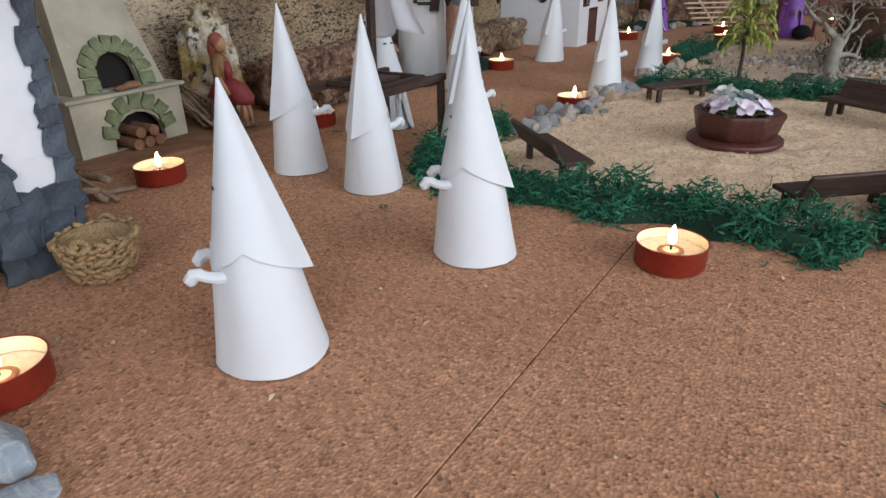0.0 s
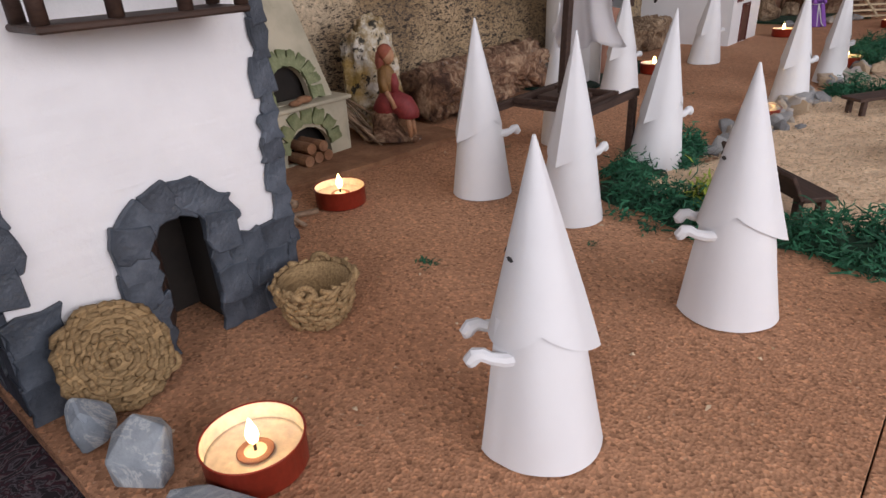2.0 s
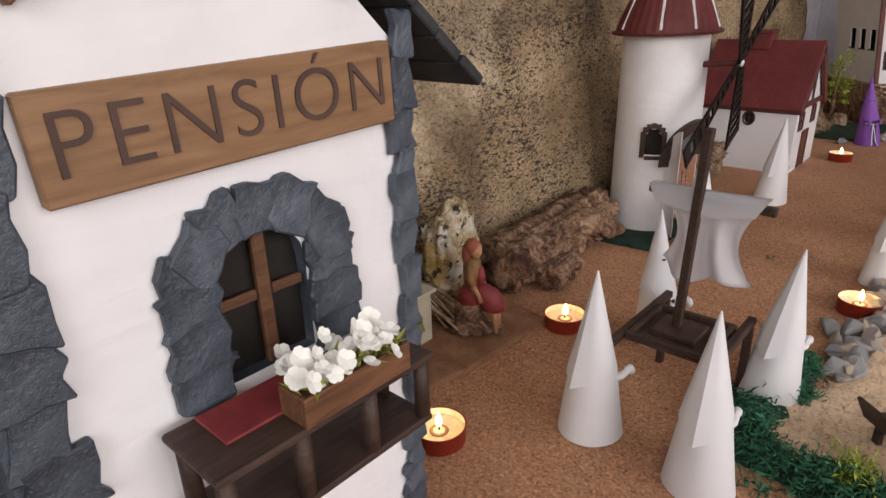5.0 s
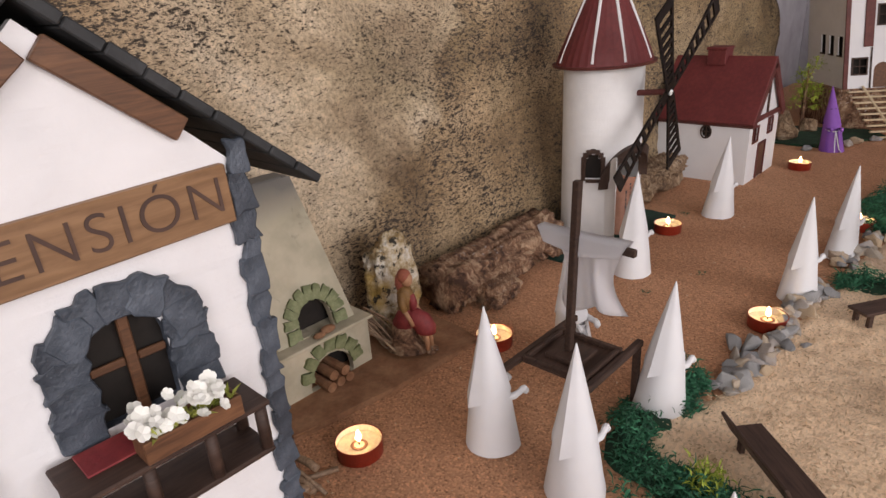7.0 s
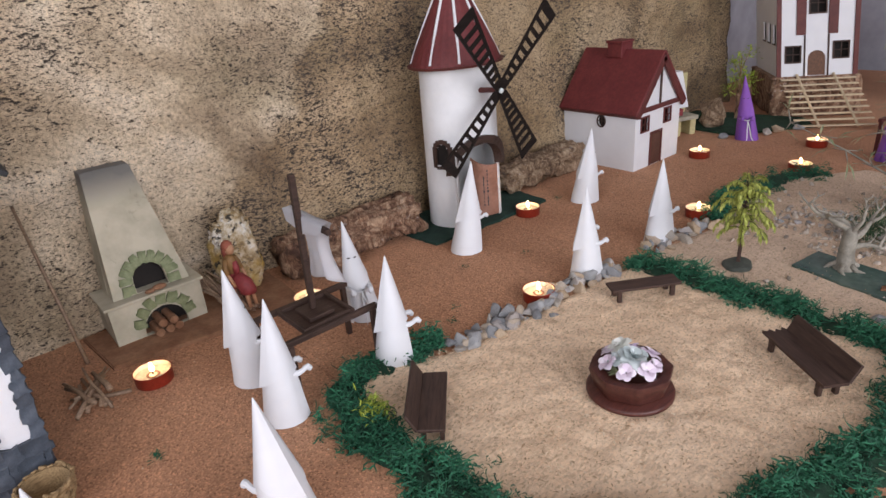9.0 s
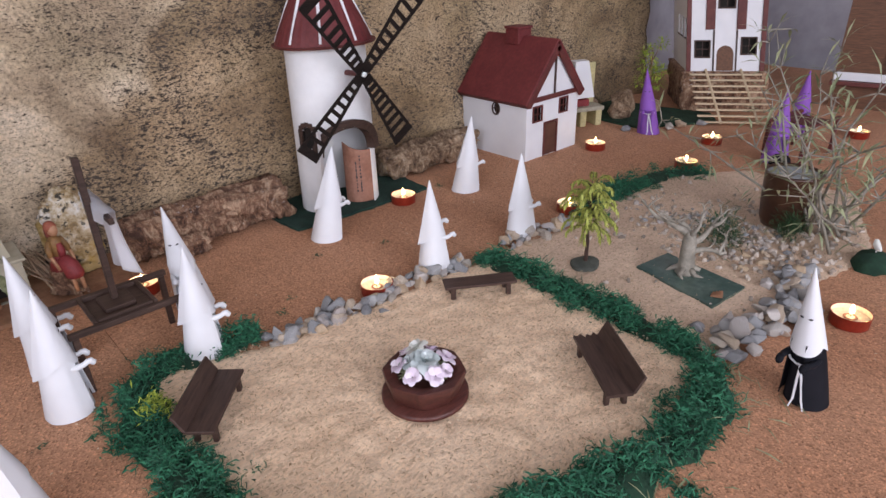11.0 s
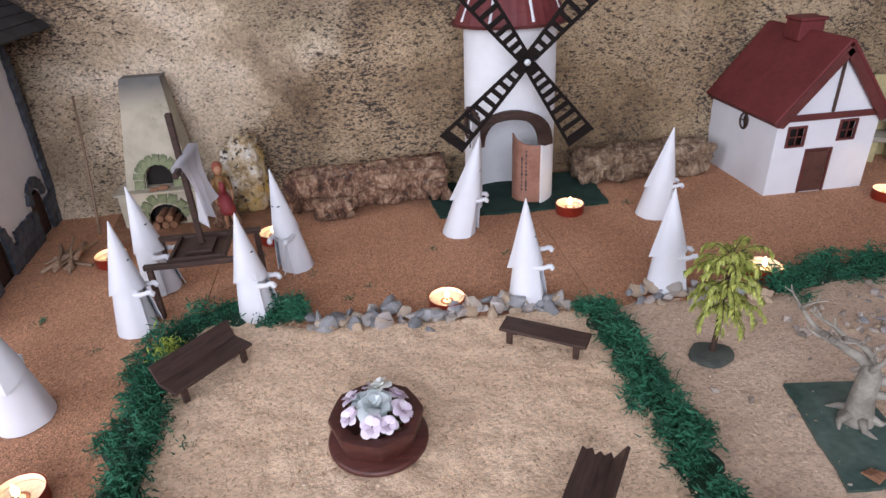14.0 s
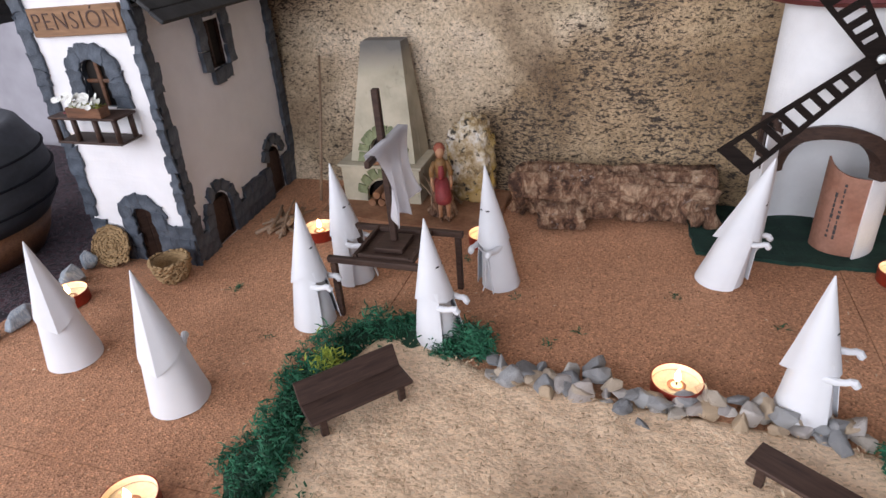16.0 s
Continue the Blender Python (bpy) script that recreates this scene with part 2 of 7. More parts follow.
M = dict(
    cork=cork(),
    sand=sawdust("light_sawdust", (0.76, 0.555, 0.37), (0.86, 0.66, 0.465), (0.42, 0.28, 0.175)),
    garden=sawdust("garden_sawdust", (0.56, 0.41, 0.29), (0.70, 0.535, 0.395), (0.25, 0.17, 0.11)),
    chip=leafy("wood_chip", (0.34, 0.22, 0.12), (0.78, 0.62, 0.44), 0.9),
    rock=flecked_rock(),
    white=paper("white_card", (0.73, 0.745, 0.77), (0.69, 0.705, 0.735)),
    purple=paper("purple_card", (0.26, 0.10, 0.46), (0.22, 0.08, 0.40)),
    black=matt(paper("black_card", (0.008, 0.009, 0.012), (0.013, 0.013, 0.018)), 0.12),
    ink=paper("dark_ink", (0.03, 0.03, 0.035), (0.05, 0.05, 0.05)),
    plaster=plaster("white_plaster", (0.80, 0.80, 0.82), (0.74, 0.74, 0.76)),
    mill_white=plaster("mill_white", (0.78, 0.79, 0.80), (0.70, 0.71, 0.72)),
    slate=slate("slate_clay"),
    dark_wood=matt(wood("dark_stained_wood", (0.034, 0.0195, 0.0155), (0.082, 0.048, 0.036), 40), 0.3),
    sail_wood=matt(wood("black_stained_wood", (0.008, 0.006, 0.006), (0.02, 0.015, 0.013), 40), 0.15),
    hanging=thin_cloth(),
    leaf_brown=two_tone("brown_inside_card", (0.30, 0.135, 0.085), (0.42, 0.215, 0.15), 34, 0.6, 0.3),
    brown_wood=wood("brown_wood", (0.075, 0.03, 0.014), (0.2, 0.088, 0.04), 45),
    sign_wood=wood("sign_wood", (0.17, 0.085, 0.038), (0.29, 0.16, 0.08), 30),
    pine=wood("pale_pine", (0.52, 0.40, 0.25), (0.68, 0.56, 0.38), 50),
    twig=wood("dry_twig", (0.17, 0.105, 0.065), (0.38, 0.26, 0.17), 60),
    roof_red=two_tone("dark_red_paint", (0.13, 0.018, 0.020), (0.165, 0.027, 0.027), 30, 0.6, 0.25),
    trim_red=two_tone("red_brown_trim", (0.10, 0.020, 0.018), (0.14, 0.032, 0.026), 40, 0.6, 0.25),
    roof_dark=two_tone("charcoal_board", (0.02, 0.022, 0.024), (0.045, 0.047, 0.05), 40, 0.75, 0.5),
    # near-black stand-in for the shade inside hollow openings
    interior_shade=two_tone("painted_interior_shade", (0.012, 0.009, 0.008), (0.02, 0.015, 0.012), 40, 0.9, 0.1),
    red_cup=two_tone("red_foil", (0.34, 0.035, 0.018), (0.40, 0.05, 0.026), 60, 0.38, 0.1, metal=0.35),
    wax=two_tone("cream_wax", (0.84, 0.73, 0.58), (0.88, 0.78, 0.64), 50, 0.4, 0.1),
    wick=two_tone("wick", (0.02, 0.015, 0.012), (0.05, 0.03, 0.02), 80),
    flame=glow("flame", (1.0, 0.62, 0.22), 14.0),
    moss=leafy("green_moss", (0.005, 0.05, 0.026), (0.022, 0.165, 0.08), 0.8),
    moss_bed=two_tone("moss_bed", (0.006, 0.03, 0.016), (0.014, 0.06, 0.03), 60, 0.95, 0.8),
    leaf=leafy("tree_leaf", (0.20, 0.24, 0.035), (0.44, 0.46, 0.10)),
    leaf2=leafy("bright_leaf", (0.17, 0.24, 0.02), (0.38, 0.46, 0.06)),
    long_leaf=leafy("pale_long_leaf", (0.17, 0.20, 0.10), (0.36, 0.38, 0.22)),
    needle=leafy("pine_needle", (0.015, 0.05, 0.02), (0.05, 0.11, 0.04)),
    pebble=pebble("pebble"),
    gravel=leafy("gravel", (0.20, 0.165, 0.135), (0.50, 0.43, 0.36), 0.9),
    blue_stone=stone("blue_grey_stone", (0.20, 0.235, 0.27), (0.36, 0.40, 0.44), (0.55, 0.56, 0.56)),
    oven=two_tone("oven_cement", (0.34, 0.32, 0.24), (0.50, 0.46, 0.36), 28, 0.9, 0.4),
    oven_cap=two_tone("sooty_cement", (0.09, 0.09, 0.085), (0.16, 0.155, 0.14), 40, 0.9, 0.4),
    oven_green=two_tone("green_tile", (0.10, 0.13, 0.05), (0.27, 0.30, 0.16), 60, 0.7, 0.5),
    terracotta=two_tone("terracotta_clay", (0.24, 0.11, 0.055), (0.36, 0.19, 0.105), 50, 0.85, 0.4),
    bark=bark("bark", (0.075, 0.035, 0.022), (0.29, 0.155, 0.092), (0.60, 0.42, 0.28)),
    pale_bark=bark("pale_bark", (0.11, 0.065, 0.04), (0.31, 0.205, 0.125), (0.55, 0.42, 0.29)),
    lichen=lichen_crust(),
    straw=wood("esparto_straw", (0.17, 0.105, 0.045), (0.42, 0.285, 0.145), 90, 0.9),
    doll_red=two_tone("doll_red", (0.22, 0.025, 0.03), (0.30, 0.045, 0.045), 60, 0.6, 0.2),
    door_brown=two_tone("brown_door_paint", (0.07, 0.026, 0.018), (0.115, 0.045, 0.03), 50, 0.6, 0.3),
    doll_hair=two_tone("doll_hair", (0.26, 0.06, 0.04), (0.36, 0.11, 0.06), 60, 0.7, 0.3),
    doll_skin=two_tone("doll_clay", (0.42, 0.20, 0.10), (0.52, 0.28, 0.16), 60, 0.6, 0.2),
    felt=two_tone("dark_green_felt", (0.006, 0.03, 0.022), (0.012, 0.05, 0.035), 60, 0.95, 0.8),
    green_water=two_tone("painted_pond", (0.03, 0.075, 0.062), (0.10, 0.15, 0.125), 26, 0.25, 0.3),
    grey_tree=two_tone("grey_branch", (0.22, 0.20, 0.16), (0.38, 0.35, 0.29), 60, 0.8, 0.5),
    planter=wood("mahogany_box", (0.055, 0.014, 0.010), (0.12, 0.035, 0.025), 40, 0.45),
    petal_pink=leafy("pink_petal", (0.68, 0.56, 0.68), (0.86, 0.80, 0.86)),
    petal_grey=leafy("silver_petal", (0.40, 0.47, 0.47), (0.72, 0.78, 0.78)),
    petal_white=leafy("white_petal", (0.72, 0.74, 0.68), (0.86, 0.87, 0.83)),
    wall=two_tone("lilac_grey_wall", (0.36, 0.35, 0.39), (0.42, 0.41, 0.45), 3, 0.9, 0.3),
    room=two_tone("room_paint", (0.52, 0.50, 0.47), (0.58, 0.56, 0.53), 3, 0.9, 0.1),
    ceiling=two_tone("ceiling_paint", (0.68, 0.68, 0.67), (0.72, 0.72, 0.71), 3, 0.9, 0.1),
    table=wood("table_board", (0.12, 0.07, 0.04), (0.2, 0.13, 0.08), 8),
    foot_grey=two_tone("grey_green_foot", (0.05, 0.058, 0.048), (0.09, 0.10, 0.082), 60, 0.85, 0.4),
    burnt=paper("burnt_lettering", (0.055, 0.030, 0.024), (0.09, 0.05, 0.038)),
    ochre=two_tone("doll_ochre", (0.19, 0.095, 0.03), (0.30, 0.16, 0.055), 60, 0.6, 0.2),
    cloth=cloth(),
    pot_brown=two_tone("glazed_brown", (0.05, 0.02, 0.012), (0.09, 0.04, 0.022), 30, 0.3, 0.2),
    pale_water=two_tone("pale_water", (0.42, 0.47, 0.47), (0.5, 0.55, 0.55), 30, 0.15, 0.1),
    jar_slate=two_tone("slate_jar", (0.035, 0.04, 0.05), (0.06, 0.07, 0.085), 18, 0.6, 0.3),
    yellow=two_tone("cream_yellow", (0.5, 0.44, 0.22), (0.6, 0.53, 0.28), 40, 0.8, 0.2),
)


# ---- building helpers ----
def thing(name, at, label, category, group="", kind="", rz=0.0):
    ob = new(name)
    ob.empty_display_size = 0.01
    ob.matrix_world = pose(*at, 0, 0, rz)
    return tagged(ob, label, category, group, kind)


def mesh_of(bm, name, mats, smooth=False):
    me = bpy.data.meshes.new(name)
    bmesh.ops.recalc_face_normals(bm, faces=bm.faces)
    bm.to_mesh(me)
    bm.free()
    for m in mats if isinstance(mats, (list, tuple)) else [mats]:
        me.materials.append(m)
    if smooth:
        me.polygons.foreach_set("use_smooth", [True] * len(me.polygons))
    return me


def part(name, bm, mats, parent=None, label="", smooth=False, m=None):
    ob = new(name, mesh_of(bm, name, mats, smooth))
    if parent is not None:
        ob.parent = parent
    if m is not None:
        ob.matrix_basis = m
    return tagged(ob, label)


def box(bm, x0, x1, y0, y1, z0, z1, m=None, bevel=0.0, mat=0):
    r = bmesh.ops.create_cube(bm, size=1.0, matrix=Matrix.Translation(((x0 + x1) / 2, (y0 + y1) / 2, (z0 + z1) / 2)) @ Matrix.Diagonal((x1 - x0, y1 - y0, z1 - z0, 1)))
    vs = r["verts"]
    if bevel:
        es = {e for v in vs for e in v.link_edges}
        r = bmesh.ops.bevel(bm, geom=list(es), offset=bevel, segments=1, affect="EDGES")
        vs = list({v for v in r["verts"]} | {v for v in vs if v.is_valid})
    if m is not None:
        bmesh.ops.transform(bm, matrix=m, verts=vs)
    for f in {f for v in vs for f in v.link_faces}:
        f.material_index = mat
    return vs


def boxed(x0, x1, y0, y1, z0, z1, bevel=0.0006, m=None):
    bm = bmesh.new()
    box(bm, x0, x1, y0, y1, z0, z1, m, bevel)
    return bm


def tube(bm, pts, radii, seg=8, mat=0, cap=True):
    """A tapered tube through points."""
    pts = [Vector(p) for p in pts]
    rings = []
    for i, p in enumerate(pts):
        d = (pts[min(i + 1, len(pts) - 1)] - pts[max(i - 1, 0)]).normalized()
        a = d.orthogonal().normalized() if i == 0 else (rings_a - d * rings_a.dot(d)).normalized()
        rings_a = a
        b = d.cross(a)
        rings.append([bm.verts.new(p + radii[i] * (math.cos(2 * math.pi * k / seg) * a + math.sin(2 * math.pi * k / seg) * b)) for k in range(seg)])
    for r0, r1 in zip(rings, rings[1:]):
        for k in range(seg):
            bm.faces.new((r0[k], r0[(k + 1) % seg], r1[(k + 1) % seg], r1[k])).material_index = mat
    if cap:
        for r in (rings[0][::-1], rings[-1]):
            bm.faces.new(r).material_index = mat
    return rings


def lathe(bm, profile, seg=32, mat=0, close=False):
    """profile: (radius, z) rows, turned round z."""
    rings = [[bm.verts.new((r * math.cos(2 * math.pi * k / seg), r * math.sin(2 * math.pi * k / seg), z)) for k in range(seg)] for r, z in profile]
    for r0, r1 in zip(rings, rings[1:]):
        for k in range(seg):
            bm.faces.new((r0[k], r0[(k + 1) % seg], r1[(k + 1) % seg], r1[k])).material_index = mat
    if close:
        bm.faces.new(rings[0][::-1]).material_index = mat
        bm.faces.new(rings[-1]).material_index = mat
    return rings


def plate(outline, holes, depth, m=None, mat=0, bm=None):
    """A plate in the x z plane with holes, from y = 0 to y = depth."""
    own = bmesh.new()
    edges = []
    for loop in [outline, *holes]:
        vs = [own.verts.new((x, 0, z)) for x, z in loop]
        edges += [own.edges.new((a, b)) for a, b in zip(vs, vs[1:] + vs[:1])]
    bmesh.ops.triangle_fill(own, use_beauty=True, use_dissolve=False, edges=edges)
    r = bmesh.ops.extrude_face_region(own, geom=list(own.faces))
    bmesh.ops.translate(own, vec=(0, depth, 0), verts=[g for g in r["geom"] if isinstance(g, bmesh.types.BMVert)])
    if m is not None:
        bmesh.ops.transform(own, matrix=m, verts=own.verts)
    for f in own.faces:
        f.material_index = mat
    if bm is None:
        return own
    me = bpy.data.meshes.new("tmp")
    own.to_mesh(me)
    own.free()
    bm.from_mesh(me)
    bpy.data.meshes.remove(me)
    return bm


def rect(x0, x1, z0, z1):
    return [(x0, z0), (x1, z0), (x1, z1), (x0, z1)]


def arch(x0, x1, z0, z1, n=8, rise=0.5):
    """An opening with a rounded top."""
    r, c = (x1 - x0) / 2, (x0 + x1) / 2
    h = r * 2 * rise
    return [(x0, z0), (x1, z0)] + [(c + r * math.cos(math.pi * k / n), z1 - h + h * math.sin(math.pi * k / n)) for k in range(n + 1)]


def ragged(loop, amount, rng, n=4):
    out = []
    for (x0, z0), (x1, z1) in zip(loop, loop[1:] + loop[:1]):
        for k in range(n):
            t = k / n
            out.append((x0 + (x1 - x0) * t + rng.uniform(-amount, amount), z0 + (z1 - z0) * t + rng.uniform(-amount, amount)))
    return out


def hull_stone(rng, sx, sy, sz, n=16):
    """One angular stone, resting on z = 0."""
    bm = bmesh.new()
    for _ in range(n):
        v = Vector((rng.gauss(0, 1), rng.gauss(0, 1), rng.gauss(0, 1))).normalized() * rng.uniform(0.8, 1.05)
        bm.verts.new((v.x * sx, v.y * sy, max(v.z, -0.55) * sz))
    r = bmesh.ops.convex_hull(bm, input=bm.verts)
    bmesh.ops.delete(bm, geom=[v for v in bm.verts if not v.link_faces], context="VERTS")
    bmesh.ops.bevel(bm, geom=list(bm.edges), offset=min(sx, sy, sz) * 0.09, segments=1, affect="EDGES", clamp_overlap=True)
    low = min(v.co.z for v in bm.verts)
    bmesh.ops.translate(bm, vec=(0, 0, -low), verts=bm.verts)
    return bm


def ribbons(name, strands, mat):
    """Many thin ribbons in one mesh: each strand is (points, width vector, width)."""
    vs, fs = [], []
    for pts, side, w in strands:
        i0 = len(vs)
        n = len(pts)
        for k, p in enumerate(pts):
            ww = w * (1 - 0.75 * abs(2 * k / (n - 1) - 1) ** 3)
            vs += [p - side * ww / 2, p + side * ww / 2]
        fs += [(i0 + 2 * k, i0 + 2 * k + 1, i0 + 2 * k + 3, i0 + 2 * k + 2) for k in range(n - 1)]
    me = bpy.data.meshes.new(name)
    me.from_pydata([tuple(v) for v in vs], [], fs)
    me.materials.append(mat)
    return me


def leaf_blades(bm, at, d, length, width, mat=0, bend=0.2):
    """A pointed leaf of four triangles with a fold."""
    d = d.normalized()
    s = d.cross(Vector((0, 0, 1)))
    s = s.normalized() if s.length > 0.01 else Vector((1, 0, 0))
    up = s.cross(d)
    a = bm.verts.new(at)
    m1 = bm.verts.new(at + d * length * 0.45 + s * width / 2 + up * width * 0.2)
    m2 = bm.verts.new(at + d * length * 0.45 - s * width / 2 + up * width * 0.2)
    mc = bm.verts.new(at + d * length * 0.5)
    tip = bm.verts.new(at + d * length - up * length * bend)
    for f in ((a, m1, mc), (a, mc, m2), (m1, tip, mc), (mc, tip, m2)):
        bm.faces.new(f).material_index = mat


# ---- the room, table and ground ----
def setting():
    bm = bmesh.new()
    box(bm, -1.75, 2.45, -2.55, 0.8, -0.82, -0.78)
    tagged(part("floor", bm, M["table"]), "brown boarded floor of the room", "floor", kind="structure")
    bm = bmesh.new()
    box(bm, -1.75, 2.45, -2.55, 0.8, 1.7, 1.74)
    tagged(part("ceiling", bm, M["ceiling"]), "plain white painted ceiling", "ceiling", kind="structure")
    bm = bmesh.new()
    box(bm, -1.75, 2.45, 0.74, 0.8, -0.78, 1.7)
    tagged(part("wall_north", bm, M["wall"]), "lilac grey rough plastered wall", "wall", kind="structure")
    bm = bmesh.new()
    box(bm, 2.39, 2.45, -2.5, 0.739, -0.78, 1.7)
    tagged(part("wall_east", bm, M["wall"]), "lilac grey plastered wall", "wall", kind="structure")
    turn = pose(0, 0, 0, 0, 0, 90)
    bm = plate(rect(-2.5, 0.739, -0.78, 1.7), [rect(-1.2, -0.2, 0.4, 1.5)], 0.06, Matrix.Translation((-1.69, 0, 0)) @ turn)
    tagged(part("wall_west", bm, M["room"]), "cream painted wall with a window", "wall", kind="structure")
    bm = plate(rect(-1.75, 2.45, -0.78, 1.7), [rect(-1.0, 1.4, 0.3, 1.6)], 0.06, Matrix.Translation((0, -2.56, 0)))
    tagged(part("wall_south", bm, M["room"]), "cream painted wall with a wide window", "wall", kind="structure")

    tb = thing("display_table", (0, 0, 0), "long wooden table covered by a dark paisley cloth", "table")
    bm = bmesh.new()
    box(bm, -0.45, 2.36, -0.42, 0.73, -0.045, -0.0125, None, 0.003)
    part("tabletop", bm, M["table"], tb)
    for x in (-0.40, 2.30):
        for y in (-0.37, 0.67):
            part("leg", boxed(x - 0.03, x + 0.03, y - 0.03, y + 0.03, -0.78, -0.045, 0.003), M["table"], tb)
    rng = random.Random(4)
    bm = bmesh.new()
    nx, ny = 40, 40
    grid = [[bm.verts.new((-0.44 + 0.66 * i / nx, -0.41 + 1.13 * j / ny, -0.0095 + 0.0016 * noise.noise(Vector((i * 0.4, j * 0.22, 0))) * (1 if i < 32 else 0.3))) for j in range(ny + 1)] for i in range(nx + 1)]
    for i in range(nx):
        for j in range(ny):
            bm.faces.new((grid[i][j], grid[i + 1][j], grid[i + 1][j + 1], grid[i][j + 1]))
    tagged(part("tablecloth", bm, M["cloth"], smooth=True), "dark paisley patterned tablecloth spread under the boards", "tablecloth")

    ground = thing("ground", (0, 0, 0), "ground of brown ground-cork boards laid edge to edge", "ground", kind="structure")
    g = 0.00028
    for x0, x1, y0, y1 in ((0.093, 0.451, -0.36, 0.143), (0.093, 0.451, 0.143, 0.72), (0.451, 0.843, -0.36, 0.72), (0.843, 1.44, -0.36, 0.72), (1.44, 2.3, -0.36, 0.72)):
        part("cork_board", boxed(x0 + g, x1 - g, y0 + g, y1 - g, -0.008, 0.0, 0.0003), M["cork"], ground)


def rock_backdrop():
    bm = bmesh.new()
    nx, nz = 220, 84
    rows = []
    for i in range(nx + 1):
        x = 0.06 + 1.70 * i / nx
        col = []
        for j in range(nz + 1):
            z = -0.006 + 0.74 * j / nz
            p = Vector((x * 3.1, 0.0, z * 4.2))
            f = noise.fractal(p, 0.9, 2.1, 4)
            crease = 1 - abs(noise.noise(Vector((x * 4.6 + z * 2.2, 3.0, z * 3.8 - x * 1.5))))
            y = 0.632 + 0.135 * max(z, 0) - 0.020 * f - 0.012 * crease ** 4 + 0.0035 * noise.fractal(Vector((x * 32, 1, z * 36)), 0.8, 2.0, 3)
            col.append(bm.verts.new((x, min(y, 0.731), z)))
        rows.append(col)
    for i in range(nx):
        for j in range(nz):
            bm.faces.new((rows[i][j], rows[i + 1][j], rows[i + 1][j + 1], rows[i][j + 1]))
    r = bmesh.ops.extrude_face_region(bm, geom=list(bm.faces))
    for v in (q for q in r["geom"] if isinstance(q, bmesh.types.BMVert)):
        v.co.y = min(v.co.y + 0.006, 0.738)
    tagged(part("rock_backdrop", bm, M["rock"], smooth=True), "crumpled beige rock-textured backdrop sheet with dark flecks", "backdrop", kind="structure")


def sheet(name, outline, z, mat, label, category, kind, seed, amp=0.0012, cell=0.0045):
    """A low uneven layer of sawdust inside an outline, thinning to nothing at its edge."""
    xs, ys = [p[0] for p in outline], [p[1] for p in outline]
    segs = [(Vector(p), Vector(q)) for p, q in zip(outline, outline[1:] + outline[:1])]

    def height(x, y):
        p = Vector((x, y))
        d = 9.0
        for a, b in segs:
            ab = b - a
            t = min(max((p - a).dot(ab) / ab.length_squared, 0), 1)
            d = min(d, (p - a - ab * t).length)
        d = d if inside(x, y, outline) else -d
        d += 0.003 * noise.noise(Vector((x * 90, y * 90, seed)))
        k = min(max((d + 0.003) / 0.010, -0.25), 1)
        k = k if k < 0 else k * k * (3 - 2 * k)
        return -0.0004 + z * k + (amp * noise.fractal(Vector((x * 50, y * 50, seed)), 0.9, 2.0, 3) if k > 0.4 else 0)

    bm = bmesh.new()
    nx, ny = int((max(xs) - min(xs)) / cell) + 6, int((max(ys) - min(ys)) / cell) + 6
    grid = {}
    for i in range(nx):
        for j in range(ny):
            x, y = min(xs) + (i - 3) * cell, min(ys) + (j - 3) * cell
            h = height(x, y)
            if h > -0.0013:
                grid[i, j] = bm.verts.new((x, y, h))
    for i in range(nx):
        for j in range(ny):
            q = [grid.get(k) for k in ((i, j), (i + 1, j), (i + 1, j + 1), (i, j + 1))]
            if all(q):
                bm.faces.new(q)
    bmesh.ops.delete(bm, geom=[v for v in bm.verts if not v.link_faces], context="VERTS")
    return tagged(part(name, bm, mat, smooth=True), label, category, kind=kind)


PLAZA = [(0.455, 0.325), (0.51, 0.315), (0.56, 0.292), (0.65, 0.282), (0.79, 0.275), (0.845, 0.262), (0.842, 0.136), (0.835, 0.03), (0.815, -0.012), (0.756, -0.036), (0.656, -0.019), (0.583, 0.0), (0.50, 0.01), (0.455, 0.06), (0.445, 0.13), (0.44, 0.25)]
GARDEN = [(0.845, 0.262), (0.89, 0.272), (1.0, 0.252), (1.10, 0.272), (1.25, 0.262), (1.36, 0.19), (1.36, 0.03), (1.16, -0.05), (1.03, -0.02), (0.92, -0.02), (0.838, -0.005), (0.842, 0.136)]


def inside(x, y, loop):
    hit = False
    for (x0, y0), (x1, y1) in zip(loop, loop[1:] + loop[:1]):
        if (y0 > y) != (y1 > y) and x < (x1 - x0) * (y - y0) / (y1 - y0) + x0:
            hit = not hit
    return hit


def chips(name, loop, count, seed, z, label):
    rng = random.Random(seed)
    xs, ys = [p[0] for p in loop], [p[1] for p in loop]
    strands = []
    while len(strands) < count:
        x, y = rng.uniform(min(xs), max(xs)), rng.uniform(min(ys), max(ys))
        if not inside(x, y, loop):
            continue
        a = rng.uniform(0, 6.28)
        d = Vector((math.cos(a), math.sin(a), rng.uniform(-0.15, 0.35)))
        ln = rng.uniform(0.0012, 0.0045)
        p = Vector((x, y, z + rng.uniform(0.0002, 0.0016)))
        side = Vector((-math.sin(a), math.cos(a), rng.uniform(-0.5, 0.5))).normalized()
        strands.append(([p, p + d * ln * 0.5 + Vector((0, 0, 0.0004)), p + d * ln], side, rng.uniform(0.0005, 0.0016)))
    tagged(new(name, ribbons(name, strands, M["chip"])), label, "wood chips", kind="stuff")


